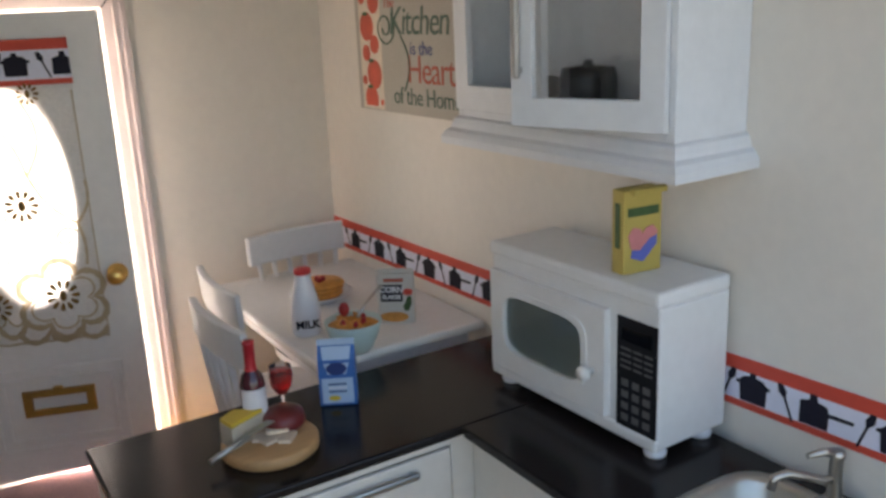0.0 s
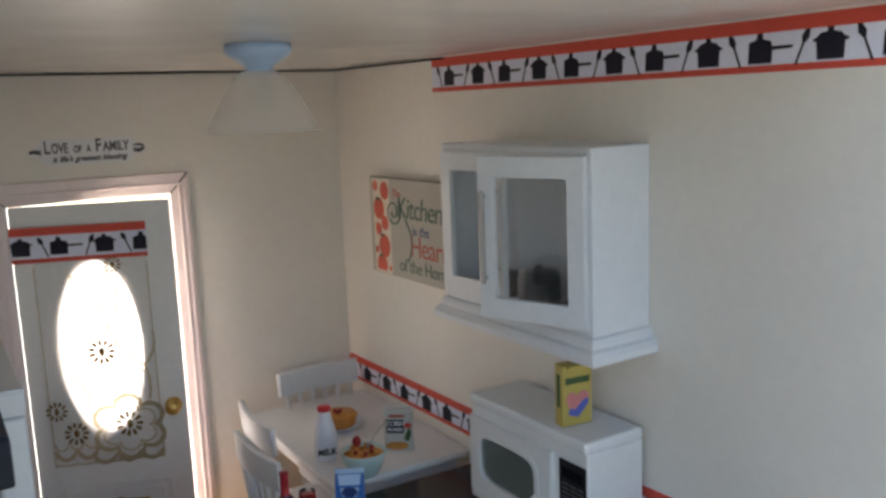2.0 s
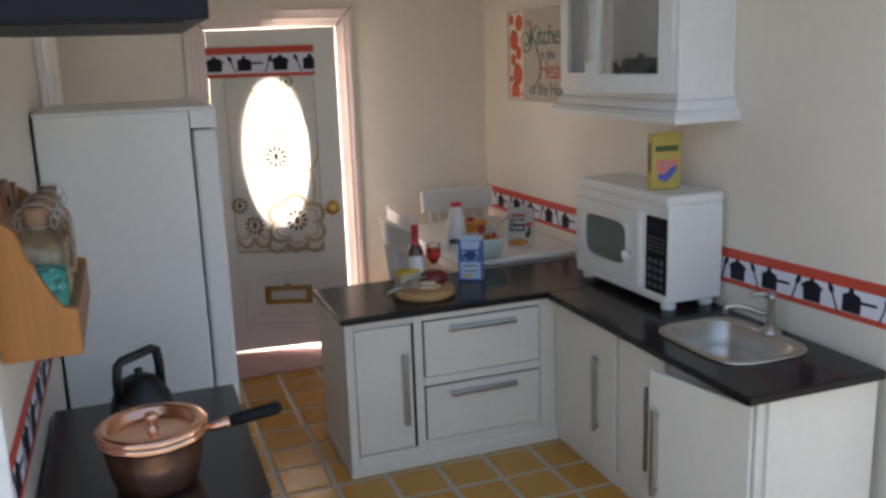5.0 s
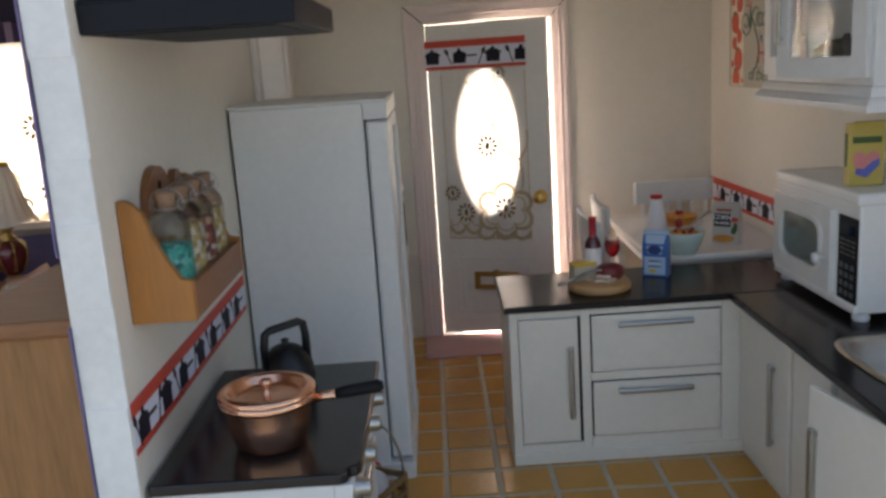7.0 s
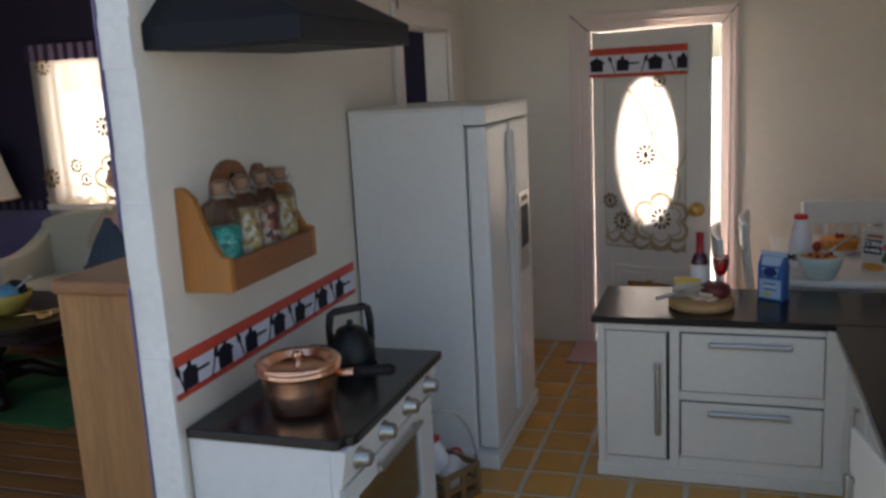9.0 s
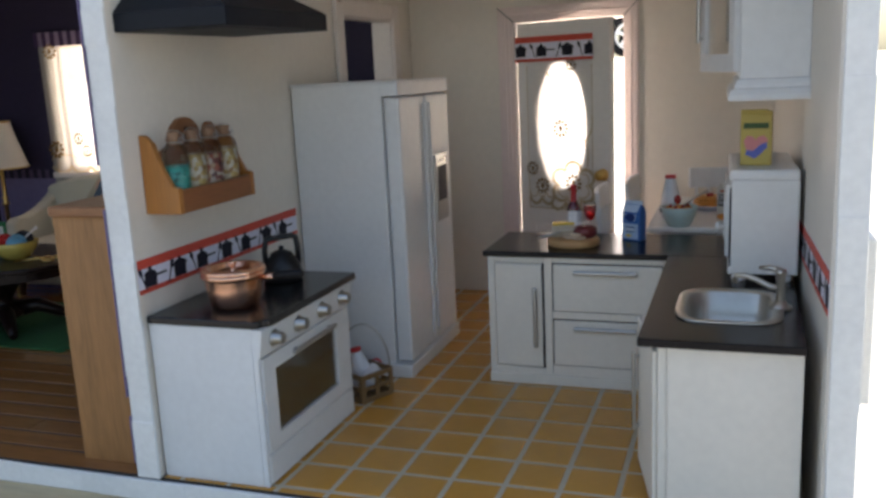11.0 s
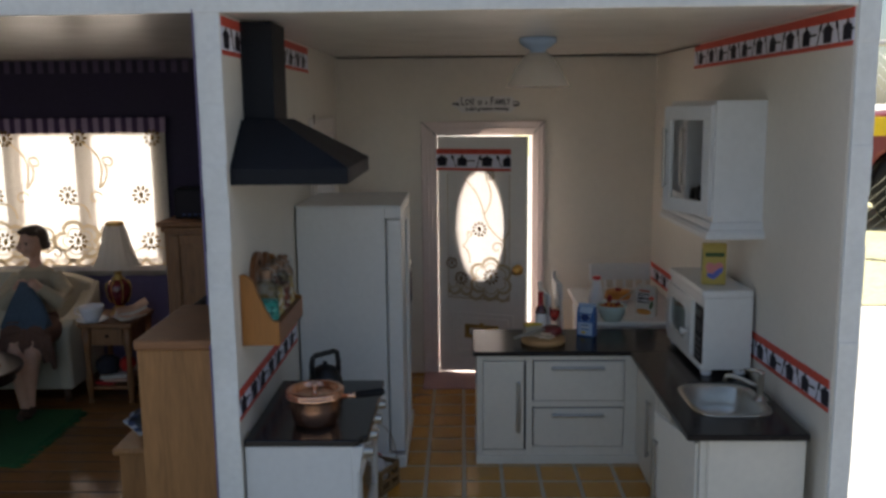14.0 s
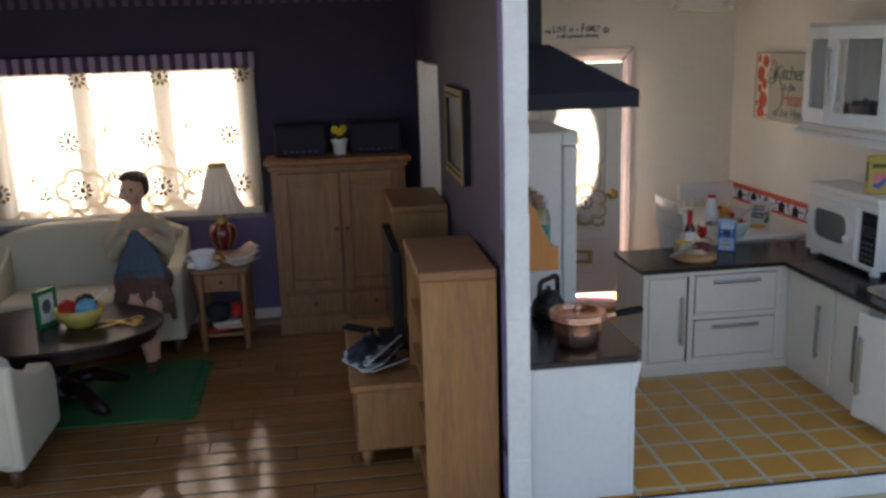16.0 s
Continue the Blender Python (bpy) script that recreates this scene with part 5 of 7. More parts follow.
part("body", lathe(B(), [(0, 0), (0.82, 0), (0.9, 0.1), (0.91, 0.28), (0.84, 0.72), (0.58, 1.1), (0.48, 1.2)], n=32), M["iron"], o)
q = part("lid", lathe(B(), [(0.55, 1.18), (0.5, 1.26), (0.3, 1.36), (0.1, 1.42), (0.14, 1.55), (0, 1.62)], n=24), M["iron"], o)
part("handle", tube(B(), [(-0.76, 0, 0.7), (-0.77, 0, 1.45), (-0.7, 0, 1.86), (-0.54, 0, 1.96), (0.54, 0, 2.03), (0.7, 0, 1.95), (0.77, 0, 1.5), (0.76, 0, 0.7)], 0.14, 10), M["iron"], o)
part("spout", tube(B(), [(-0.6, -0.22, 0.4), (-0.95, -0.36, 0.62), (-1.2, -0.45, 0.86)], [0.26, 0.18, 0.12], 10), M["iron"], o)

# ---- milk crate on the floor ----
o = thing("milk_crate", (-3.75, 15.6, 0.0), 64, "brown wooden crate with a wire handle holding milk bottles", "crate")
CW, CD, CH = 2.0, 2.0, 1.45
for s, ax in ((-1, 0), (1, 0), (-1, 1), (1, 1)):
    for z0, z1 in ((0.0, 0.28), (0.62, 0.8), (1.2, CH)):
        if ax == 0:
            part("slat", box(B(), -CW / 2, CW / 2, s * CD / 2 - 0.07, s * CD / 2 + 0.07, z0, z1, 0.02), M["crate"], o)
        else:
            part("slat", box(B(), s * CW / 2 - 0.07, s * CW / 2 + 0.07, -CD / 2, CD / 2, z0, z1, 0.02), M["crate"], o)
    for u in (-0.92, 0, 0.92):
        if ax == 0:
            part("post", box(B(), u - 0.12, u + 0.12, s * CD / 2 - 0.06, s * CD / 2 + 0.06, 0.05, CH - 0.03, 0.02), M["crate"], o)
        else:
            part("post", box(B(), s * CW / 2 - 0.06, s * CW / 2 + 0.06, u - 0.12, u + 0.12, 0.05, CH - 0.03, 0.02), M["crate"], o)
part("bottom", box(B(), -CW / 2, CW / 2, -CD / 2, CD / 2, 0, 0.12, 0.02), M["crate"], o)
part("wire_handle", tube(B(), [(-0.0 + 1.0 * math.cos(a), -0.9 * math.cos(a), CH - 0.1 + 2.45 * math.sin(a)) for a in [math.pi * k / 14 for k in range(15)]], 0.05, 8), M["steel"], o, "curved wire handle")
MILK = [(0, 0), (0.44, 0), (0.48, 0.08), (0.48, 1.1), (0.3, 1.65), (0.24, 1.8), (0.26, 1.95), (0, 1.97)]
for bx, by, bz, lean, turn in ((0.35, 0.45, 0.35, -12, 0), (-0.1, -0.4, 0.72, 78, 100), (0.05, 0.3, 0.62, -76, 310)):
    w = Matrix.Rotation(radians(64), 4, "Z") @ Vector((bx, by, 0))
    m = thing("milk_bottle", (0, 0, 0), 0, "white milk bottle with red cap leaning in the crate" if lean == -12 else "white milk bottle lying down in the crate", "milk bottle", "milk bottles in the crate")
    m.matrix_basis = pose((-3.75 + w.x) / 100, (15.6 + w.y) / 100, bz / 100, 0, lean, turn)
    part("bottle", lathe(B(), MILK, n=20), M["milk"], m)
    part("cap", lathe(B(), [(0.28, 1.82), (0.3, 1.86), (0.3, 2.02), (0, 2.04)], n=16), M["redcap"], m)
b = B()
box(b, -1.75, 6.0, 33.0, 37.1, 0.0, 0.12, 0.04)
solo("doormat", b, M["pinkmat"], "dusty pink woven doormat before the back door", "doormat")

# ---- dining table and chairs ----
TAB = 7.3
o = thing("dining_table", (9.6, 24.9, 0.0), 0, "white painted dining table against the wall", "table")
part("tabletop", box(B(), 0, 6.95, 0, 11.2, TAB - 0.35, TAB, 0.12), M["whitesemi"], o)
part("apron", box(B(), 0.5, 6.5, 0.5, 10.7, TAB - 1.1, TAB - 0.36, 0.04), M["white"], o)
for lx in (0.75, 6.3):
    for ly in (0.75, 10.45):
        part("leg", lathe(B(), [(0, 0), (0.22, 0), (0.3, 0.6), (0.24, 1.0), (0.38, 3.8), (0.3, 4.2), (0.38, TAB - 1.15), (0, TAB - 1.15)], (lx, ly, 0), 14), M["white"], o)


def chair(at, rz, label):
    o = thing("dining_chair", at, rz, label, "chair", "dining chairs")
    part("seat", slab(B(), oval(0, 0, 2.0, 1.9, 28, 3.5), 3.95, 4.3, "z", 0.06), M["white"], o)
    t = bmesh.new()
    rows = []
    n = 12
    for i in range(n + 1):
        a = (i / n - 0.5) * 0.8
        x, y = 6.1 * math.sin(a), 2.15 - 3.2 * (1 - math.cos(a))
        ex, ey = math.sin(a) * 0.14, math.cos(a) * 0.14
        rows.append([t.verts.new(v) for v in ((x - ex, y - ey, 8.0), (x + ex, y + ey, 8.0), (x + ex, y + ey + 0.08, 9.3), (x - ex, y - ey + 0.08, 9.3))])
    for a, c in zip(rows, rows[1:]):
        for i in range(4):
            t.faces.new((a[i], c[i], c[(i + 1) % 4], a[(i + 1) % 4])).smooth = i % 2 == 0
    t.faces.new(rows[0])
    t.faces.new(rows[-1][::-1])
    bmesh.ops.recalc_face_normals(t, faces=t.faces[:])
    bmesh.ops.bevel(t, geom=[e for e in t.edges if len(e.link_faces) == 2 and e.calc_face_angle(0) > 0.9], offset=0.06, segments=2, profile=0.5, affect="EDGES")
    part("back_rail", join(B(), t), M["white"], o)
    for k in range(6):
        a = (k / 5 - 0.5) * 0.64
        x, y = 6.1 * math.sin(a), 2.15 - 3.2 * (1 - math.cos(a))
        part("spindle", tube(B(), [(x * 0.85, y - 0.45, 4.25), (x, y, 8.1)], 0.12, 8), M["white"], o)
    for lx in (-1.4, 1.4):
        for ly in (-1.3, 1.3):
            part("leg", tube(B(), [(lx * 1.2, ly * 1.2, 0.0), (lx, ly, 4.0)], [0.16, 0.22], 8), M["white"], o)
    for ly in (-1.4, 1.4):
        part("stretcher", tube(B(), [(-1.55, ly * 1.08, 1.6), (1.55, ly * 1.08, 1.6)], 0.1, 8), M["white"], o)
    return o


chair((13.7, 33.6, 0.0), 2, "white spindle-back dining chair at the head of the table")
chair((8.9, 26.7, 0.0), 92, "white spindle-back dining chair beside the peninsula")
chair((10.2, 30.3, 0.0), 88, "white spindle-back dining chair nearer the back door")

# ---- breakfast on the table ----
o = thing("milk_jug_bottle", (10.65, 28.0, TAB), -18, "white china milk bottle with a red top", "milk bottle")
o.scale = (0.86, 0.86, 0.92)
part("bottle", lathe(B(), [(0, 0), (0.58, 0), (0.63, 0.1), (0.63, 1.1), (0.56, 1.5), (0.4, 2.1), (0.33, 2.4), (0.33, 2.55)], n=32), M["milk"], o)
part("cap", lathe(B(), [(0.33, 2.5), (0.37, 2.54), (0.37, 2.66), (0.34, 2.72), (0, 2.73)], n=24), M["redcap"], o, "red cap")
letters("lettering", "MILK", 0.46, M["ink"], o, (0, -0.645, 0.4), bold=0.014)
o = thing("pancake_plate", (12.7, 31.2, TAB), 0, "white plate with a stack of golden pancakes", "plate")
part("plate", lathe(B(), [(0, 0), (0.9, 0), (1.0, 0.1), (1.5, 0.3), (1.55, 0.36), (1.4, 0.34), (0.95, 0.18), (0, 0.16)], n=36), M["milk"], o)
for k in range(3):
    part("pancake", lathe(B(), [(0, 0), (1.05, 0), (1.15, 0.1), (1.05, 0.2), (0, 0.22)], (0.06 * k - 0.05, 0.05 * (k % 2), 0.22 + 0.2 * k), 26), M["pancake"], o)
for k in range(3):
    part("berry", ball(B(), (0.16 * math.cos(2.1 * k), 0.16 * math.sin(2.1 * k), 0.92), 0.14, 10), M["berry"], o)
o.scale = (0.84, 0.84, 0.95)
o = thing("cereal_bowl", (11.3, 25.4, TAB), 0, "pale aqua bowl of cereal with strawberries and a spoon", "bowl")
o.scale = (0.75, 0.75, 0.82)
part("bowl", lathe(B(), [(0, 0), (0.75, 0), (0.85, 0.12), (1.15, 0.7), (1.35, 1.32), (1.3, 1.36), (1.08, 0.75), (0.7, 0.25), (0, 0.2)], n=36), M["bowl"], o)
part("milk_and_flakes", lathe(B(), [(1.24, 1.1), (0.8, 1.22), (0, 1.3)], n=24), M["flake"], o)
for k in range(26):
    a, r = random.uniform(0, 6.28), 1.05 * math.sqrt(random.random())
    part("flake", box(B(), -0.22, 0.22, -0.16, 0.16, -0.03, 0.03, 0.03, m=Matrix.Translation((r * math.cos(a), r * math.sin(a), 1.3 - 0.1 * r)) @ pose(0, 0, 0, random.uniform(-30, 30), random.uniform(-30, 30), random.uniform(0, 180)), seg=1), M["flake"], o)
for bx, by, r in ((-0.15, 0.55, 0.26), (0.3, -0.5, 0.14), (-0.6, -0.2, 0.13), (0.6, 0.1, 0.12), (-0.2, -0.7, 0.12)):
    part("strawberry", ball(B(), (bx, by, 1.36 + 0.35 * (r > 0.25)), r, 12, 1, 1, 1.2), M["berry"], o)
part("spoon", tube(B(), [(0.35, 0.2, 1.35), (0.9, 0.45, 1.75), (1.7, 0.75, 2.15), (2.0, 0.85, 2.25)], [0.1, 0.06, 0.07, 0.13], 10), M["steel"], o, "dull metal spoon")
o = thing("cornflakes_packet", (13.9, 26.9, TAB), -37, "pale grey cornflakes packet with a cockerel print", "cereal box")
o.scale = (0.88, 0.88, 0.83)
part("carton", box(B(), -0.78, 0.78, -0.25, 0.25, 0, 2.35, 0.03), M["boxgrey"], o)
part("flap", box(B(), -0.76, 0.76, -0.1, 0.1, 2.35, 2.52, 0.03), M["boxgrey"], o)
part("dark_panel", box(B(), -0.64, 0.3, -0.27, -0.251, 1.05, 1.85, 0), M["ink"], o)
letters("lettering", "CORN", 0.38, M["boxwhite"], o, (-0.17, -0.285, 1.5), spacing=0.9, bold=0.01)
letters("lettering", "FLAKES", 0.27, M["boxwhite"], o, (-0.17, -0.285, 1.18), spacing=0.9, bold=0.008)
part("brand_bar", box(B(), -0.5, 0.35, -0.27, -0.251, 1.98, 2.14, 0), M["inkred"], o)
part("red_patch", slab(B(), oval(0.52, 1.5, 0.22, 0.16, 14), -0.27, -0.251, "y"), M["red"], o)
part("green_print", slab(B(), [(0.38, 0.6), (0.55, 0.62), (0.68, 0.95), (0.66, 1.3), (0.52, 1.32), (0.42, 1.05), (0.3, 0.8)], -0.27, -0.251, "y"), M["leaf"], o)
part("flake_print", slab(B(), oval(-0.1, 0.32, 0.62, 0.24, 22), -0.28, -0.271, "y"), M["pancake"], o)

# ---- on the peninsula ----
o = thing("cheese_board", (6.3, 20.78, TOP), 0, "round pale wooden cheese board", "board")
o.scale = (0.92, 0.92, 1.0)
part("disc", lathe(B(), [(0, 0), (1.38, 0), (1.46, 0.06), (1.46, 0.3), (1.38, 0.36), (0, 0.36)], n=44), M["board"], o)
CB = TOP + 0.37
o = thing("cheese_wedge", (5.65, 21.15, CB), 20, "wedge of pale cheese with a yellow top", "cheese")
part("paste", slab(B(), [(-0.6, -0.35), (0.65, -0.25), (0.1, 0.45), (-0.5, 0.3)], 0, 0.62, "z", 0.03), M["cheese"], o)
part("rind", slab(B(), [(-0.58, -0.32), (0.6, -0.23), (0.1, 0.42), (-0.48, 0.28)], 0.621, 0.74, "z", 0.02), M["rind"], o)
o = thing("cheese_knife", (5.6, 20.62, CB + 0.02), 12, "steel cheese knife with a grey handle", "knife")
part("blade", slab(B(), [(0, -0.1), (1.25, -0.12), (1.4, 0.02), (1.2, 0.12), (0, 0.1)], 0.3, 0.34, "z", 0.0, pose(0, 0, 0, 0, -8)), M["steel"], o)
part("handle", tube(B(), [(-1.15, 0, -0.02), (-0.5, 0, 0.14), (0.05, 0, 0.3)], [0.09, 0.085, 0.08], 10), M["wire"], o)
o = thing("red_cheese", (6.85, 21.1, CB), 0, "small dark red waxed cheese, cut open", "cheese")
part("wax", lathe(B(), [(0, 0), (0.48, 0), (0.64, 0.2), (0.58, 0.48), (0.35, 0.6), (0, 0.62)], n=24), M["waxed"], o)
for k, (px, py, a) in enumerate(((6.25, 20.5, 15), (6.65, 20.35, 50), (6.5, 20.7, -20), (6.05, 20.85, 60))):
    solo("bread_slice", box(B(), -0.32, 0.32, -0.2, 0.2, 0, 0.12, 0.05), M["cracker"], "small pale slice of bread on the cheese board", "bread slice", (px, py, CB + 0.0 + 0.13 * (k == 2)), a, "bread slices on the board")
for k, (px, py) in enumerate(((6.1, 21.3), (6.35, 21.05))):
    solo("tomato_slice", lathe(B(), [(0, 0), (0.2, 0), (0.22, 0.05), (0.2, 0.1), (0, 0.1)], n=16), M["redcap"], "thin red tomato slice on the cheese board", "tomato slice", (px, py, CB), group="tomato slices on the board")
o = thing("wine_bottle", (6.2, 21.5, CB), 8, "dark red wine bottle with foil and pale label", "wine bottle")
o.scale = (0.78, 0.78, 0.845)
part("bottle", lathe(B(), [(0, 0), (0.42, 0), (0.46, 0.08), (0.46, 1.65), (0.38, 1.95), (0.2, 2.15), (0.18, 2.4)], n=28), M["bottle"], o)
part("foil", lathe(B(), [(0.23, 2.12), (0.205, 2.22), (0.2, 3.0), (0.22, 3.02), (0.22, 3.14), (0, 3.16)], n=20), M["foil"], o, "red foil neck")
t = bmesh.new()
lo, hi = [], []
for i in range(15):
    a = radians(-180 + 170 * i / 14)
    lo.append(t.verts.new((0.468 * math.cos(a), 0.468 * math.sin(a), 0.3)))
    hi.append(t.verts.new((0.468 * math.cos(a), 0.468 * math.sin(a), 1.55)))
for i in range(14):
    t.faces.new((lo[i], lo[i + 1], hi[i + 1], hi[i])).smooth = True
part("label", join(B(), t), M["label"], o)
o = thing("wine_glass", (7.05, 21.5, CB), 0, "stemmed glass of red wine", "wine glass")
o.scale = (0.82, 0.82, 0.86)
g = part("glass", lathe(B(), [(0.36, 0.0), (0.36, 0.03), (0.08, 0.08), (0.05, 0.2), (0.05, 0.9), (0.2, 1.0), (0.38, 1.3), (0.42, 1.6), (0.38, 1.95)], n=26), M["glass"], o)
g.visible_shadow = False
part("wine", lathe(B(), [(0, 0.98), (0.17, 1.02), (0.35, 1.3), (0.39, 1.6), (0.37, 1.8), (0, 1.8)], n=26), M["wine"], o)
o = thing("blue_carton", (9.2, 22.35, TOP), -30, "blue and white drink carton with a dark round print", "carton")
o.scale = (0.92, 0.92, 0.86)
part("carton", slab(B(), [(-0.32, 0), (0.32, 0), (0.3, 1.75), (0.06, 2.2), (-0.06, 2.2), (-0.3, 1.75)], -0.62, 0.62, "x", 0.03), M["boxblue"], o)
part("pale_panel", box(B(), -0.52, 0.52, -0.345, -0.325, 0.1, 1.05, 0), M["lampblue"], o, "pale blue lower panel")
part("white_panel", slab(B(), [(-0.42, 1.62), (-0.3, 1.2), (0.3, 1.2), (0.42, 1.62)], -0.345, -0.322, "y"), M["lampblue"], o)
part("gable_panel", slab(B(), [(-0.44, 0.02), (0.44, 0.02), (0.5, 0.5), (-0.5, 0.5)], -0.02, 0.0, "y", 0.0, Matrix.Translation((0, -0.315, 1.72)) @ pose(0, 0, 0, -28)), M["lampblue"], o)
part("fin", box(B(), -0.62, 0.62, -0.05, 0.05, 2.12, 2.42, 0.02), M["lampblue"], o, "pale blue sealed top fin")
part("round_print", slab(B(), oval(0, 1.42, 0.34, 0.24, 20), -0.362, -0.347, "y"), M["boxnavy"], o)
part("yellow_print", slab(B(), oval(-0.12, 0.3, 0.2, 0.1, 14), -0.355, -0.346, "y"), M["rind"], o)
for k in range(3):
    part("print_bar", box(B(), -0.3, 0.3, -0.355, -0.346, 0.52 + 0.14 * k, 0.58 + 0.14 * k, 0), M["boxwhite" if k == 1 else "boxnavy"], o)
o = thing("yellow_cereal_packet", (15.05, 15.6, TOP + 4.68), -6, "yellow cereal packet with a pink heart print", "cereal box")
part("carton", box(B(), -0.62, 0.62, -0.25, 0.25, 0, 2.25, 0.03), M["boxyellow"], o)
part("flap", box(B(), -0.58, 0.5, -0.12, 0.06, 2.25, 2.4, 0.02, m=pose(0, 0, 0, 12)), M["boxyellow"], o)
part("brand_bar", box(B(), -0.5, 0.5, -0.27, -0.251, 1.55, 1.78, 0), M["leaf"], o)
part("heart_print", slab(B(), [(0.0, 0.3), (0.42, 0.75), (0.48, 1.08), (0.3, 1.26), (0.08, 1.2), (0.0, 1.06), (-0.1, 1.2), (-0.32, 1.26), (-0.48, 1.05), (-0.4, 0.72)], -0.27, -0.251, "y"), M["pinkprint"], o)
part("swirl_print", slab(B(), [(-0.4, 0.45), (0.0, 0.3), (0.45, 0.75), (0.44, 0.98), (0.2, 0.9), (-0.1, 0.62), (-0.36, 0.66)], -0.28, -0.271, "y"), M["violetprint"], o)
part("side_print", box(B(), -0.64, -0.621, -0.1, 0.1, 0.7, 1.9, 0), M["leaf"], o)

# ---- living room window ----
o = thing("window_1", (0, 0, 0), 0, "white three-light window with lace curtains", "window", kind="structure")
b = B()
ring_plate(b, [(WIN[0] - 0.9, WIN[2] - 0.8), (WIN[1] + 0.9, WIN[2] - 0.8), (WIN[1] + 0.9, WIN[3] + 0.9), (WIN[0] - 0.9, WIN[3] + 0.9)], [(WIN[0] + 0.02, WIN[2] + 0.02), (WIN[1] - 0.02, WIN[2] + 0.02), (WIN[1] - 0.02, WIN[3] - 0.02), (WIN[0] + 0.02, WIN[3] - 0.02)], Y1 - 0.3, Y1 - 0.002, "y")
part("window_frame", b, M["trim"], o)
part("window_sill", box(B(), WIN[0] - 1.1, WIN[1] + 1.1, Y1 - 0.9, Y1 - 0.3, WIN[2] - 0.55, WIN[2] - 0.1, 0.06), M["trim"], o)
W3 = (WIN[1] - WIN[0]) / 3
for i in (1, 2):
    part("mullion", box(B(), WIN[0] + W3 * i - 0.32, WIN[0] + W3 * i + 0.32, Y1 - 0.1, Y1 + 0.8, WIN[2], WIN[3], 0.06), M["trim"], o)
for i in range(3):
    a, c = WIN[0] + W3 * i + (0.33 if i else 0.02), WIN[0] + W3 * (i + 1) - (0.33 if i < 2 else 0.02)
    q = part("sash", ring_plate(B(), [(a, WIN[2]), (c, WIN[2]), (c, WIN[3]), (a, WIN[3])], [(a + 0.3, WIN[2] + 0.35), (c - 0.3, WIN[2] + 0.35), (c - 0.3, WIN[3] - 0.35), (a + 0.3, WIN[3] - 0.35)], Y1 + 0.3, Y1 + 0.7, "y"), M["trim"], o)
    g = part("pane", box(B(), a + 0.28, c - 0.28, Y1 + 0.48, Y1 + 0.52, WIN[2] + 0.33, WIN[3] - 0.33, 0), M["pane"], q)
    g.visible_shadow = False
o = thing("window_valance", ((WIN[0] - 1.4), Y1 - 0.75, 19.75), 0, "purple striped valance over the window", "valance")
part("fabric", net(B(), 0, WIN[1] - WIN[0] + 2.7, 0, 1.15, 0, 0.06, 2.3, 160), M["stripe"], o)
part("pole", tube(B(), [(0, 0.12, 1.1), (WIN[1] - WIN[0] + 2.7, 0.12, 1.1)], 0.1, 8), M["stripedark"], o)
o = thing("lace_curtain", (0, Y1 - 0.6, 0), 0, "sheer lace curtain with embroidered flowers and scrolls", "curtain")
LX0, LX1 = WIN[0] - 1.2, WIN[1] + 1.2
part("net", net(B(), LX0, LX1, 8.35, 19.8, 0, 0.12, 2.1, 150), M["sheer"], o)
bs = B()
for k in range(-2, 3):
    x = -29.9 + 5.86 * k
    for fx, fz, fr in ((0.0, 14.85, 0.66), (1.15, 19.35, 0.6), (0.55, 11.15, 0.68), (3.0, 12.05, 0.5), (3.75, 11.0, 0.5)):
        if LX0 + 0.6 < x + fx < LX1 - 0.5:
            part("embroidered_flower", flower(B(), (x + fx, -0.17, fz), fr * 1.08, beads=10), M["lacebead"], o)
    if not LX0 + 1.8 < x + 0.55 < LX1 - 1.7:
        continue
    cloud(bs, x + 0.55, 11.15, -0.14, 1.6, 1.4, 5, 0.19)
    cloud(bs, x + 0.55, 11.15, -0.15, 1.1, 0.95, 5, 0.07)
    if x + 4.9 < LX1:
        cloud(bs, x + 3.45, 11.3, -0.145, 1.0, 0.95, 4, 0.13)
        tube(bs, spiral((x + 2.5, -0.14, 10.2), 0.5, 0.9, 1.0), 0.07, 5)
        tube(bs, spiral((x + 4.6, -0.14, 10.2), 0.5, 0.9, 2.1, -1), 0.07, 5)
    if x + 3.2 > LX1:
        continue
    band(bs, arc_line(x + 1.15, 19.2, x + 2.6, 15.4, 0.9, -0.14), 0.10)
    band(bs, arc_line(x + 2.6, 15.4, x + 3.0, 17.6, -0.8, -0.14), 0.10)
    band(bs, spiral((x + 2.2, -0.14, 14.6), 0.6, 0.8, 0.4), 0.09)
    band(bs, spiral((x + 3.4, -0.14, 17.4), 0.55, 0.8, 2.6, -1), 0.09)
    band(bs, arc_line(x + 0.2, 14.2, x + 1.7, 13.0, 1.0, -0.14), 0.10)
scallop(bs, LX0 + 0.1, LX1 - 0.1, 9.75, -0.14, 0.6, 10, 0.17)
scallop(bs, LX0 + 0.1, LX1 - 0.1, 10.3, -0.15, -0.4, 7, 0.08)
part("embroidery", bs, M["lace"], o)
o = solo("trim_living_border", box(B(), 0, XP0 - X0 - 0.05, -0.05, 0, 0, 0.95, 0), M["stripedark"], "dark striped paper border under the living room ceiling", "trim", (X0, Y1 - 0.002, CEIL - 0.97), kind="structure")
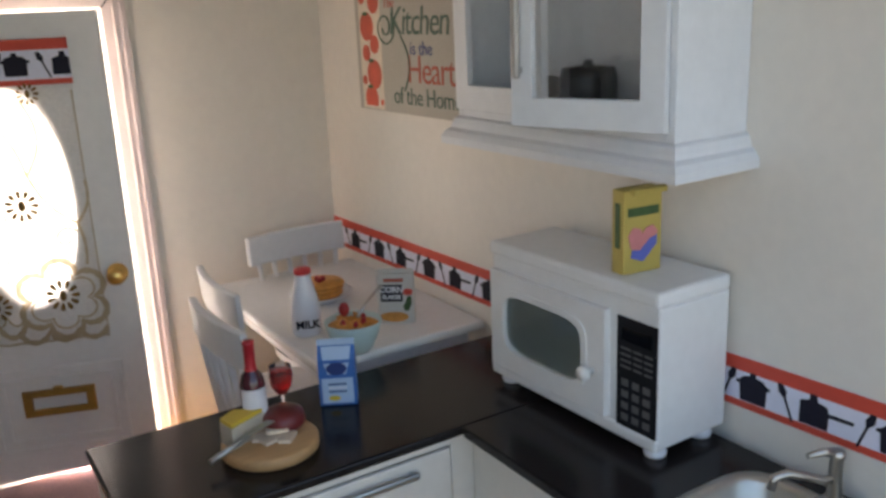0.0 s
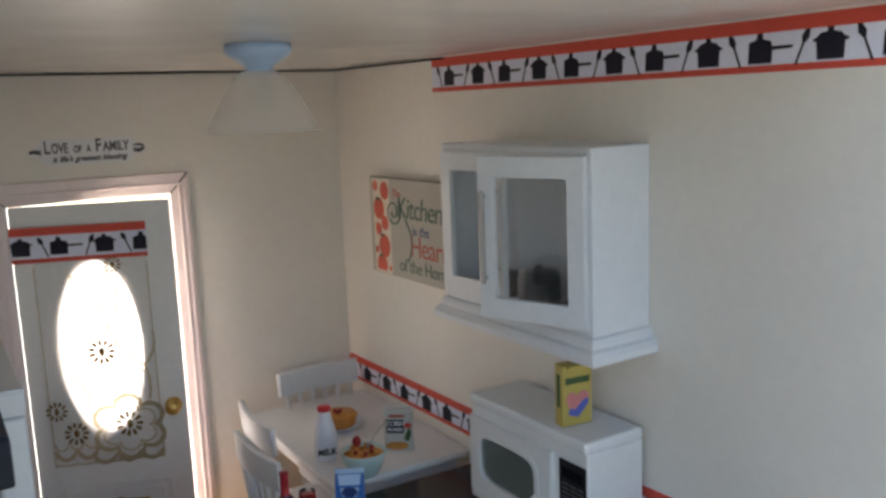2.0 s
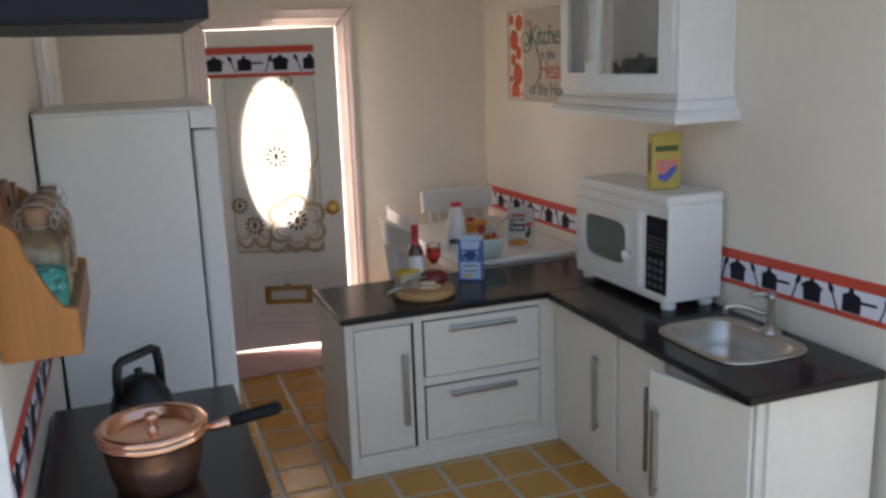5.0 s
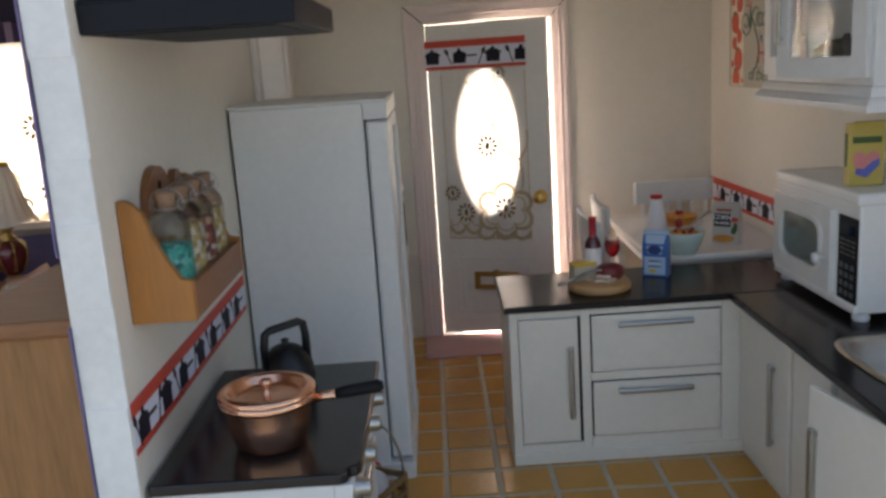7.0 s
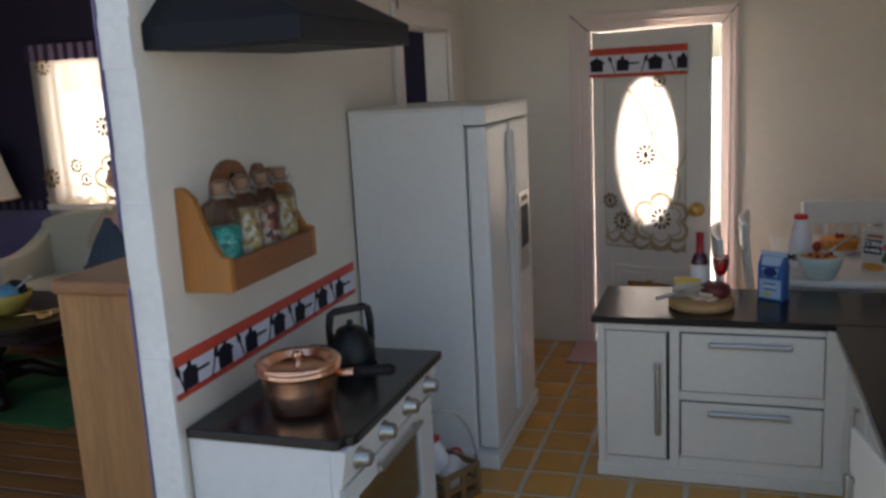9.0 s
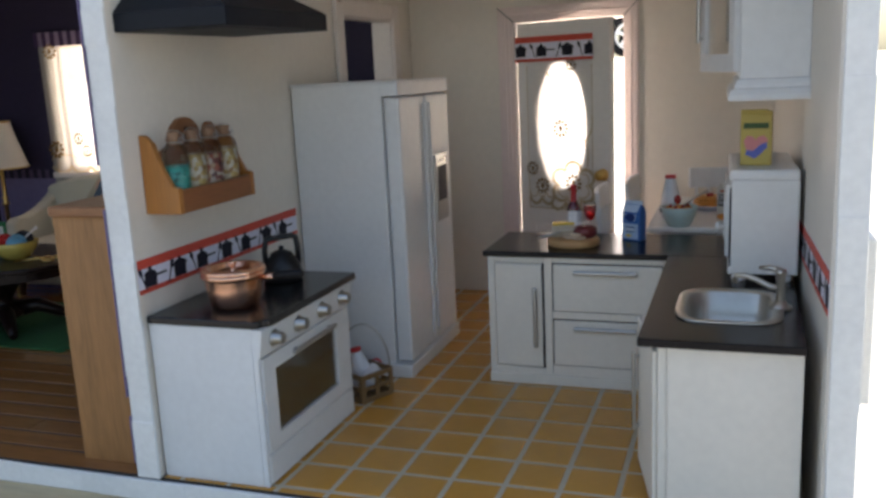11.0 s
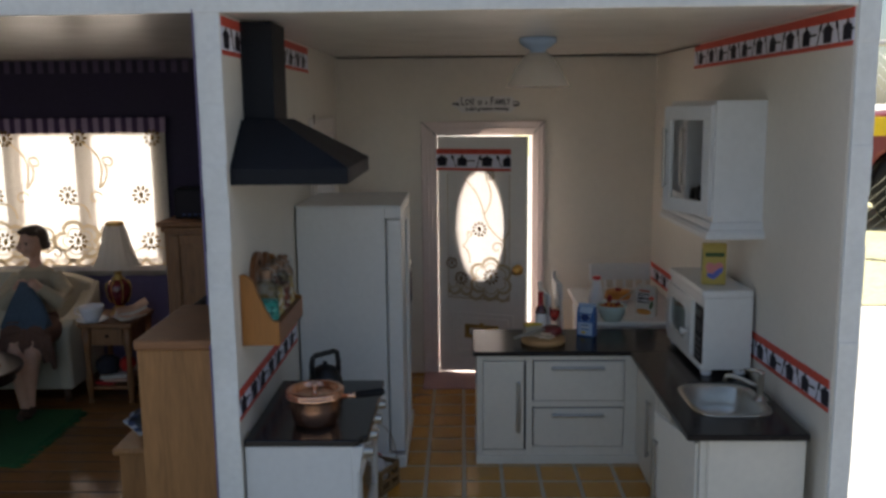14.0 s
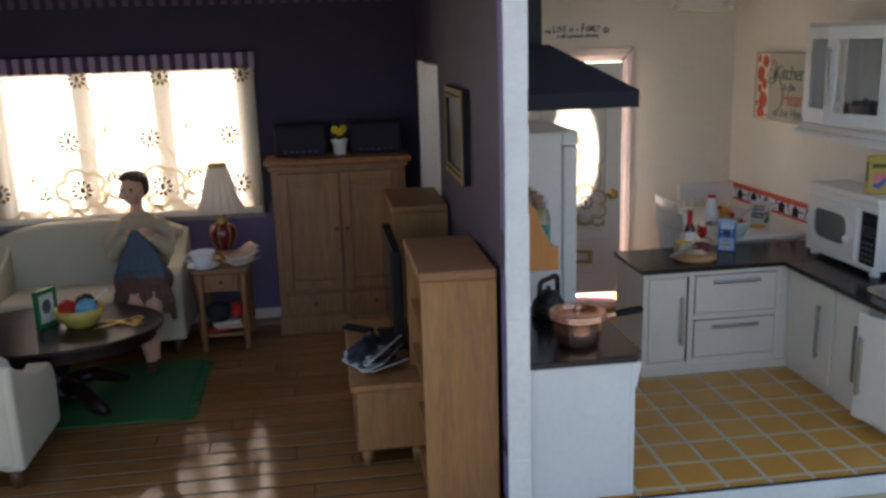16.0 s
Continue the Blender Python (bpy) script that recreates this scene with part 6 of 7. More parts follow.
for k, (xa, xb) in enumerate(((X0 + 0.02, WIN[0] - 1.12), (WIN[1] + 1.12, XP0 - 0.02))):
    solo("trim_dado_%d" % (k + 1), box(B(), 0, xb - xa, -0.05, 0, 0, 0.75, 0), M["stripedark"], "dark purple striped paper border at dado height", "trim", (xa, Y1 - 0.082, 8.62), kind="structure")
b = B()
box(b, X0, XP0, Y1 - 0.35, Y1 - 0.09, 0, 0.8, 0.06)
solo("baseboard_living", b, M["trim"], "off-white skirting board", "trim", kind="structure")

# ---- sofa ----


def sofa(at, rz, width, depth, seat, arm, back, name, label, cat):
    o = thing(name, at, rz, label, cat)
    h = width / 2
    part("base", box(B(), -h + 0.6, h - 0.6, -depth, -0.4, 1.0, seat - 1.0, 0.25), M["fabric"], o)
    part("cushion", box(B(), -h + 1.1, h - 1.1, -depth - 0.15, -1.3, seat - 1.0, seat, 0.4, seg=3), M["fabric"], o)
    prof = []
    for i in range(25):
        f = i / 24
        x = -h + 0.3 + (width - 0.6) * f
        prof.append((x, back - 0.9 * abs(2 * f - 1) ** 3))
    part("back", slab(B(), [(-h + 0.3, 1.2)] + prof + [(h - 0.3, 1.2)], -1.4, -0.15, "y", 0.25), M["fabric"], o)
    for s in (-1, 1):
        side = [(-0.2, 1.0), (-depth + 0.1, 1.0), (-depth - 0.1, arm - 1.2), (-depth + 0.15, arm - 0.35), (-depth + 0.9, arm)]
        for i in range(7):
            f = i / 6
            side.append((-depth + 0.9 + (depth - 1.4) * f, arm + (back - 0.9 - arm) * f * f))
        side.append((-0.2, back - 1.0))
        x0, x1 = (s * h, s * (h - 1.1))
        part("arm", slab(B(), side, min(x0, x1), max(x0, x1), "x", 0.22), M["fabric"], o)
        for ly in (-depth + 0.5, -0.7):
            part("foot", tube(B(), [(s * (h - 0.6), ly, 0.0), (s * (h - 0.65), ly, 1.1)], [0.22, 0.34], 10), M["brownwood"], o)
    return o


sofa((-34.5, 36.3, 0.0), 0, 13.8, 6.3, 4.4, 6.2, 9.1, "sofa", "ivory upholstered two-seat sofa with curved arms", "sofa")
sofa((-37.0, 10.9, 0.0), 180, 8.6, 6.6, 4.2, 4.8, 7.5, "armchair", "ivory upholstered armchair turned to the coffee table", "armchair")

# ---- doll on the sofa: one plain shape in painted resin ----
doll = B()


def paint(b, slot):
    for f in b.faces:
        f.material_index = slot
    return join(doll, b)


RESIN = ("doll", "dollhair", "dolltop", "dollskirt", "dollknit")
paint(lathe(B(), [(0, 0), (1.35, 0.05), (1.5, 0.8), (1.15, 2.0)], (0, 0, 0), 22, 1.0, 0.62), 3)
paint(lathe(B(), [(1.15, 1.9), (1.05, 2.6), (1.3, 3.9), (1.5, 4.6), (1.15, 5.2), (0.5, 5.55)], (0, 0, 0), 22, 1.0, 0.62), 2)
paint(lathe(B(), [(0.55, 5.3), (0.40, 5.75), (0.42, 6.4)], (-0.05, 0.0, 0), 16), 0)
HEAD = Matrix.Translation((-0.1, -0.1, 0)) @ Matrix.Rotation(radians(-23), 4, "Z")


def head_form(slot, at, r, sx=1, sy=1, sz=1):
    q = ball(B(), at, r, 18, sx, sy, sz)
    bmesh.ops.transform(q, matrix=HEAD, verts=q.verts)
    paint(q, slot)


head_form(0, (0, -0.2, 7.15), 0.95, 0.84, 0.94, 1.02)
head_form(0, (0, -0.42, 6.6), 0.56, 0.95, 0.9, 0.85)
head_form(0, (0, -1.08, 7.0), 0.17, 0.8, 0.9, 1.3)
for hx in (-0.4, 0.4):
    head_form(0, (hx, -0.78, 6.88), 0.32)
    head_form(1, (hx * 0.8, -1.03, 7.26), 0.09, 1.5, 0.5, 0.6)
    head_form(1, (hx * 2.0, 0.25, 7.25), 0.4, 0.5, 1.1, 1.2)
    head_form(1, (hx * 0.9, -0.45, 8.0), 0.42, 1.2, 0.8, 0.55)
head_form(1, (0, 0.36, 7.48), 0.98, 0.95, 0.95, 1.02)
head_form(1, (0, 1.05, 6.95), 0.55, 1.1, 0.85, 0.85)
head_form(1, (0, 0.0, 8.1), 0.72, 1.05, 1.0, 0.55)
for s in (-1, 1):
    paint(tube(B(), [(s * 1.2, 0, 4.8), (s * 1.95, -0.4, 3.6), (s * 1.75, -1.5, 3.0), (s * 0.8, -2.0, 4.1)], [0.55, 0.7, 0.66, 0.42], 14), 2)
    paint(tube(B(), [(s * 0.8, -2.0, 4.1), (s * 0.4, -2.2, 4.55), (s * 0.12, -2.3, 4.7)], [0.32, 0.36, 0.24], 12), 0)
for sx, ky in ((1, -3.6), (-1, -3.75)):
    paint(tube(B(), [(sx * 0.6, 0.0, 0.5), (sx * 0.9, -1.8, 1.0), (sx * 0.8, ky + 0.5, 1.0), (sx * 0.7, ky, 0.75)], [1.0, 1.12, 1.0, 0.85], 16), 3)
for k in range(9):
    u = -1.75 + 0.44 * k
    hem = -0.2 - 0.42 * u * u
    paint(tube(B(), [(u * 0.75, -2.4, 1.75 - 0.14 * u * u), (u * 0.88, -3.7, 1.25 - 0.16 * u * u), (u, -4.25 + 0.12 * u * u, 0.55 - 0.2 * u * u), (u * 1.06, -4.3 + 0.25 * u * u, hem)], [0.2, 0.27, 0.28, 0.2], 8), 3)
for pts in (((0.62, -3.75, 0.5), (0.62, -4.2, -0.3), (0.5, -4.45, -1.4), (0.42, -4.7, -2.9), (0.42, -4.8, -3.95)), ((-0.5, -3.9, 0.5), (-0.42, -4.35, -0.3), (-0.2, -4.75, -1.4), (0.05, -5.1, -2.9), (0.2, -5.2, -3.95))):
    paint(tube(B(), pts, [0.55, 0.56, 0.54, 0.38, 0.3], 14), 0)
paint(tube(B(), [(0.42, -4.7, -4.0), (0.45, -5.7, -4.2)], [0.4, 0.28], 10), 1)
paint(tube(B(), [(0.2, -5.1, -4.0), (0.1, -6.1, -4.2)], [0.4, 0.28], 10), 1)
knit = B()
for k in range(6):
    tube(knit, [(-0.15 + 0.05 * k, -2.45, 4.7 - 0.1 * k), (-0.8 + 0.32 * k, -2.7, 3.2), (-1.4 + 0.56 * k, -2.9 - 0.05 * k, 1.6), (-1.3 + 0.52 * k, -3.6, 1.75)], [0.22, 0.36, 0.42, 0.3], 8)
paint(knit, 4)
doll = solo("doll", doll, M[RESIN[0]], "seated resin doll in a cream jumper knitting on the sofa", "doll", (-30.25, 31.4, 4.72), 8)
for k in RESIN[1:]:
    doll.data.materials.append(M[k])
# fuse the modelled forms into one cast body and keep each one's paint
cast = BVHTree.FromPolygons([v.co for v in doll.data.vertices], [p.vertices for p in doll.data.polygons])
coats = [p.material_index for p in doll.data.polygons]
fuse = doll.modifiers.new("fuse", "REMESH")
fuse.mode, fuse.voxel_size, fuse.use_smooth_shade = "VOXEL", 0.00075, True
soften = doll.modifiers.new("soften", "SMOOTH")
soften.factor, soften.iterations = 0.5, 3
body = bpy.data.meshes.new_from_object(doll.evaluated_get(bpy.context.evaluated_depsgraph_get()))
doll.modifiers.clear()
body.materials.clear()
for k in RESIN:
    body.materials.append(M[k])
for p in body.polygons:
    p.material_index = coats[cast.find_nearest(p.center)[2]]
    p.use_smooth = True
doll.data = body

# ---- rug and coffee table ----
b = B()
box(b, -43.4, -26.3, 18.3, 28.4, 0.0, 0.14, 0.05)
o = thing("rug", (0, 0, 0), 0, "green woven rug with a short fringe", "rug")
part("weave", b, M["rug"], o)
b = B()
y = 18.2
while y < 28.0:
    tube(b, [(-26.3, y, 0.08), (-25.9, y + random.uniform(-0.1, 0.1), 0.06), (-25.5 + random.uniform(-0.15, 0.1), y + random.uniform(-0.15, 0.15), 0.05)], [0.07, 0.06, 0.03], 5)
    y += 0.26
part("fringe", b, M["rug"], o, kind="stuff")
CT = 5.05
CX, CY = -34.25, 22.2
o = thing("coffee_table", (CX, CY, 0.14), 0, "oval dark mahogany coffee table on a carved pedestal", "coffee table")
top = oval(0, 0, 6.75, 5.0, 56)
part("tabletop", slab(B(), top, CT - 0.14 - 0.32, CT - 0.14, "z", 0.1), M["mahog"], o)
part("apron", ring_plate(B(), oval(0, 0, 6.25, 4.5, 56), oval(0, 0, 5.85, 4.1, 56), CT - 1.1, CT - 0.47, "z"), M["mahog"], o)
part("pedestal", lathe(B(), [(0, 0.6), (1.3, 0.65), (1.5, 1.0), (0.9, 1.5), (0.7, 2.0), (1.2, 2.7), (1.6, 3.1), (1.6, CT - 0.47), (0, CT - 0.47)], n=26), M["mahog"], o)
for k in range(4):
    a = math.pi / 4 + k * math.pi / 2
    c, s = math.cos(a) * 1.25, math.sin(a)
    part("foot", tube(B(), [(c * 0.8, s * 0.8, 1.1), (c * 2.0, s * 2.0, 1.25), (c * 3.2, s * 3.2, 0.6), (c * 4.0, s * 4.0, 0.25)], [0.6, 0.5, 0.4, 0.25], 10), M["mahog"], o)
o = thing("wool_bowl", (-32.3, 22.2, CT), 0, "yellow china bowl filled with balls of wool", "bowl")
o.scale = (0.76, 0.76, 0.76)
part("bowl", lathe(B(), [(0, 0), (1.0, 0), (1.2, 0.15), (1.75, 0.9), (1.95, 1.55), (1.85, 1.58), (1.6, 0.95), (0.9, 0.3), (0, 0.25)], n=34), M["yellowbowl"], o)
for name, m, at, r in (("red_wool", "yarnred", (-0.85, -0.3, 1.5), 0.72), ("blue_wool", "yarnblue", (0.65, -0.5, 1.45), 0.8), ("dark_wool", "yarndark", (0.3, 0.7, 1.55), 0.8)):
    q = B()
    ball(q, at, r, 16, 1, 1, 0.85)
    for k in range(7):
        ax = Matrix.Rotation(k * 0.9, 3, "X") @ Matrix.Rotation(k * 0.6, 3, "Y")
        tube(q, [Vector(at) + (ax @ Vector((math.cos(u), math.sin(u), 0.2))) * r for u in [2 * math.pi * j / 18 for j in range(18)]], 0.05, 5, True)
    part(name, q, M[m], o)
part("needle", tube(B(), [(0.4, 0, 1.4), (1.9, 0.5, 2.6), (2.1, 0.57, 2.75)], [0.07, 0.07, 0.2], 8), M["label"], o, "pale knitting needle")
o = thing("photo_frame", (-34.35, 22.5, CT), 62, "green framed card standing on the coffee table", "photo frame")
o.scale = (0.85, 0.85, 0.9)
part("frame", ring_plate(B(), [(-0.95, 0), (0.95, 0), (0.95, 2.6), (-0.95, 2.6)], [(-0.7, 0.3), (0.7, 0.3), (0.7, 2.3), (-0.7, 2.3)], -0.15, 0.15, "y"), M["green"], o)
part("card", box(B(), -0.72, 0.72, -0.06, 0.06, 0.28, 2.32, 0), M["boxwhite"], o)
part("print", slab(B(), oval(0, 1.4, 0.4, 0.5, 16), -0.08, -0.061, "y"), M["inkgrey"], o)
part("strut", box(B(), -0.2, 0.2, 0.15, 0.9, 0, 0.15, 0.02), M["green"], o)
o = thing("scissors", (-30.1, 21.9, CT), 4, "pair of gilt scissors lying open", "scissors")
o.scale = (0.8, 1.15, 1.1)
part("blade", tube(B(), [(-1.7, -0.75, 0.06), (0.0, 0.0, 0.1), (0.9, 0.42, 0.1)], [0.04, 0.09, 0.08], 8), M["brass"], o)
part("blade", tube(B(), [(-1.7, 0.7, 0.1), (0.0, 0.0, 0.14), (0.9, -0.42, 0.1)], [0.04, 0.09, 0.08], 8), M["brass"], o)
for s in (-1, 1):
    part("ring", tube(B(), [(1.3 + 0.45 * math.cos(u), s * 0.42 + 0.28 * math.sin(u), 0.1) for u in [2 * math.pi * j / 16 for j in range(16)]], 0.08, 6, True), M["brass"], o)

# ---- end table, lamp, cup, papers ----
ET = 6.1
o = thing("end_table", (-26.8, 34.6, 0.0), 0, "pine end table with a drawer and lower shelf", "end table")
W, D = 3.95, 4.9
part("top", box(B(), 0, W, -D, 0, ET - 0.3, ET, 0.08), M["pine"], o)
part("drawer_case", box(B(), 0.45, W - 0.45, -D + 0.5, -0.4, ET - 1.75, ET - 0.31, 0.03), M["pine"], o)
q = part("drawer", box(B(), 0.85, W - 0.85, -D + 0.38, -D + 0.5, ET - 1.6, ET - 0.45, 0.04), M["pine"], o)
part("knob", ball(B(), (W / 2, -D + 0.28, ET - 1.0), 0.14, 10), M["brownwood"], q)
part("shelf", box(B(), 0.4, W - 0.4, -D + 0.45, -0.4, 1.0, 1.22, 0.03), M["pine"], o)
for lx in (0.45, W - 0.45):
    for ly in (-D + 0.45, -0.45):
        part("leg", tube(B(), [(lx, ly, 0), (lx, ly, 0.3), (lx, ly, 1.1), (lx, ly, 1.5), (lx, ly, 3.0), (lx, ly, ET - 1.8), (lx, ly, ET - 0.31)], [0.22, 0.17, 0.24, 0.3, 0.2, 0.27, 0.36], 8), M["pine"], o)
for k, (m, x, w) in enumerate((("berry", -25.3, 1.5), ("newspink", -24.6, 1.9), ("news", -25.0, 1.9))):
    solo("magazine", box(B(), -w / 2, w / 2, -1.1, 1.1, 0, 0.24, 0.03), M[m], "folded magazine on the shelf of the end table", "magazine", (x, 31.6, 1.23 + 0.25 * k), 12 * k - 10, "magazines on the end table")
solo("wool_basket", lathe(B(), [(0, 0), (0.7, 0), (0.9, 0.5), (0.85, 1.0), (0.4, 1.3), (0, 1.35)], n=18), M["yarndark"], "dark ball of wool on the end table shelf", "wool", (-25.4, 31.3, 1.98))
solo("wool_ball", ball(B(), (0, 0, 0.6), 0.6, 14), M["yarnred"], "red ball of wool on the end table shelf", "wool", (-24.0, 31.5, 1.98))
o = thing("table_lamp", (-24.7, 32.6, ET), 0, "ruby and gilt table lamp with a pleated white shade", "table lamp")
part("foot", lathe(B(), [(0, 0), (0.72, 0), (0.76, 0.16), (0.5, 0.3), (0.42, 0.42), (0.56, 0.55), (0.34, 0.7), (0.36, 0.82), (0, 0.82)], n=26), M["gold"], o)
part("urn", lathe(B(), [(0.36, 0.8), (0.62, 1.1), (0.88, 1.65), (0.94, 2.1), (0.86, 2.45), (0.6, 2.7), (0.36, 2.8)], n=28), M["ruby"], o, "dark ruby glazed body")
for k in range(7):
    a = 2 * math.pi * k / 7
    part("gilt_leaf", tube(B(), [(r * math.cos(a), r * math.sin(a), z) for r, z in ((0.6, 1.05), (0.86, 1.55), (0.96, 2.1), (0.87, 2.47), (0.5, 2.76))], [0.09, 0.05, 0.03, 0.08, 0.05], 6), M["gold"], o)
part("neck", lathe(B(), [(0.36, 2.75), (0.5, 2.86), (0.3, 3.0), (0.24, 3.3), (0.4, 3.42), (0.4, 3.52), (0.2, 3.62), (0.12, 4.6), (0, 4.6)], n=18), M["gold"], o)
t = bmesh.new()
rings = []
for r, z in ((1.72, 3.7), (1.52, 4.05), (1.26, 4.7), (1.04, 5.5), (0.86, 6.3), (0.62, 7.0)):
    n = 64
    rings.append([t.verts.new(((r + (0.03 if i % 4 < 2 else -0.02) * r) * math.cos(2 * math.pi * i / n), (r + (0.03 if i % 4 < 2 else -0.02) * r) * math.sin(2 * math.pi * i / n), z + (0.16 if (i // 8) % 2 and z < 4 else 0))) for i in range(n)])
for a, c in zip(rings, rings[1:]):
    for i in range(64):
        t.faces.new((a[i], a[(i + 1) % 64], c[(i + 1) % 64], c[i])).smooth = True
part("shade", join(B(), t), M["shade"], o, "pleated white shade with scalloped hem")
part("gilt_collar", lathe(B(), [(0.67, 6.88), (0.7, 7.02), (0.6, 7.14), (0.4, 7.2), (0, 7.22)], n=24), M["gold"], o)
o = thing("tea_cup", (-26.0, 30.5, ET), 0, "white cup on a saucer", "cup")
part("saucer", lathe(B(), [(0, 0), (0.6, 0), (0.75, 0.06), (1.15, 0.22), (1.1, 0.26), (0.7, 0.12), (0, 0.1)], n=28), M["milk"], o)
part("cup", lathe(B(), [(0, 0.12), (0.5, 0.12), (0.62, 0.3), (0.85, 0.9), (0.92, 1.2), (0.86, 1.2), (0.6, 0.4), (0, 0.3)], n=28), M["milk"], o)
part("handle", tube(B(), [(-0.85, 0, 1.0), (-1.2, 0, 1.0), (-1.25, 0, 0.65), (-0.75, 0, 0.45)], 0.08, 8), M["milk"], o)
o = thing("floor_lamp", (-45.2, 34.4, 0.0), 0, "slim brass floor lamp with a gilt-edged white shade", "floor lamp")
part("base", lathe(B(), [(0, 0), (1.3, 0), (1.35, 0.15), (0.9, 0.35), (0.3, 0.5), (0, 0.5)], n=26), M["brass"], o)
part("stem", lathe(B(), [(0.16, 0.45), (0.16, 6.6), (0.3, 6.75), (0.3, 6.95), (0.18, 7.1), (0.3, 7.3), (0.18, 7.5), (0.16, 10.6), (0, 10.6)], n=14), M["brass"], o)
q = part("shade", lathe(B(), [(2.25, 9.9), (1.85, 11.2), (1.45, 12.6), (1.2, 13.75)], n=40), M["shade"], o, "white cone shade")
for r, z in ((2.26, 9.9), (1.21, 13.75)):
    part("gilt_rim", tube(B(), [(r * math.cos(u), r * math.sin(u), z) for u in [2 * math.pi * j / 36 for j in range(36)]], 0.07, 6, True), M["gold"], q)

# ---- armoire ----
o = thing("armoire", (-20.95, 36.1, 0.0), 0, "waxed pine armoire with two doors and two drawers", "armoire")
W, D, H = 9.75, 3.7, 13.25
part("body", box(B(), 0, W, -D + 0.12, 0, 0.9, H - 0.75, 0.05), M["pine"], o)
part("plinth", box(B(), -0.15, W + 0.15, -D - 0.05, 0, 0, 1.3, 0.1), M["pine"], o)
part("cornice", box(B(), -0.45, W + 0.45, -D - 0.4, 0, H - 0.42, H, 0.14), M["oaktop"], o)
part("cornice_step", box(B(), -0.2, W + 0.2, -D - 0.15, 0, H - 0.78, H - 0.43, 0.1), M["pine"], o)
for x0, x1 in ((0.45, W / 2 - 0.08), (W / 2 + 0.08, W - 0.45)):
    q = part("door", box(B(), x0, x1, -D, -D + 0.13, 3.5, H - 1.0, 0.05), M["pine"], o)
    b = B()
    for p in ((x0, x0 + 0.7, 3.5, H - 1.0), (x1 - 0.7, x1, 3.5, H - 1.0), (x0 + 0.7, x1 - 0.7, 3.5, 4.2), (x0 + 0.7, x1 - 0.7, H - 1.7, H - 1.0)):
        box(b, p[0], p[1], -D - 0.2, -D - 0.001, p[2], p[3], 0.06)
    part("door_frame", b, M["pine"], q)
    part("panel_field", box(B(), x0 + 1.0, x1 - 1.0, -D - 0.07, -D - 0.001, 4.5, H - 2.0, 0.06), M["pine"], q)
    part("knob", ball(B(), (x1 - 0.3 if x0 < 1 else x0 + 0.3, -D - 0.25, 8.0), 0.16, 10), M["brownwood"], q)
    q = part("drawer", box(B(), x0 + 0.1, x1 - 0.1, -D - 0.12, -D + 0.13, 1.55, 3.15, 0.08), M["pine"], o)
    part("knob", ball(B(), ((x0 + x1) / 2, -D - 0.24, 2.35), 0.16, 10), M["brownwood"], q)
for x in (-18.7, -13.1):
    q = thing("loudspeaker", (x, 35.2, H), 0, "dark box loudspeaker standing on the armoire", "loudspeaker", "loudspeakers on the armoire")
    part("case", box(B(), -1.9, 1.9, -1.1, 1.1, 0, 2.3, 0.08), M["plastic"], q)
    part("grille", box(B(), -1.75, 1.75, -1.16, -1.101, 0.15, 2.15, 0.03), M["ink"], q)
    for k in range(6):
        part("dial_mark", box(B(), -1.3 + 0.45 * k, -1.05 + 0.45 * k, -1.19, -1.161, 0.25, 0.4, 0), M["boxnavy"], q)
o = thing("flower_pot", (-15.85, 34.4, H), 0, "small white pot of yellow flowers", "flower pot")
o.scale = (0.88, 0.88, 0.92)
part("pot", lathe(B(), [(0, 0), (0.48, 0), (0.5, 0.1), (0.62, 1.0), (0.72, 1.02), (0.72, 1.25), (0.6, 1.25), (0.55, 1.0), (0, 0.95)], n=24), M["milk"], o)
for k in range(16):
    a, r = k * 2.4, 0.16 + 0.045 * k
    part("stem", tube(B(), [(0, 0, 1.0), (0.5 * r * math.cos(a), 0.5 * r * math.sin(a), 1.6), (r * math.cos(a), r * math.sin(a), 1.75 + 0.22 * (k % 5))], 0.03, 5), M["leaf"], o)
    part("leaf", slab(B(), oval(0, 0, 0.3, 0.12, 10), 0, 0.03, "z", 0.0, Matrix.Translation((0.8 * r * math.cos(a + 0.7), 0.8 * r * math.sin(a + 0.7), 1.55)) @ pose(0, 0, 0, 20, -25, math.degrees(a))), M["leaf"], o)
for k, (fx, fy, fz) in enumerate(((-0.35, -0.4, 2.05), (0.38, -0.45, 2.1), (0.05, -0.5, 1.85))):
    q = B()
    for j in range(6):
        a = j * math.pi / 3
        ball(q, (fx + 0.17 * math.cos(a), fy + 0.1 * math.sin(a) - 0.05, fz + 0.17 * math.sin(a)), 0.15, 8, 1, 0.6, 1)
    part("blossom", q, M["petal"], o, "yellow blossom")


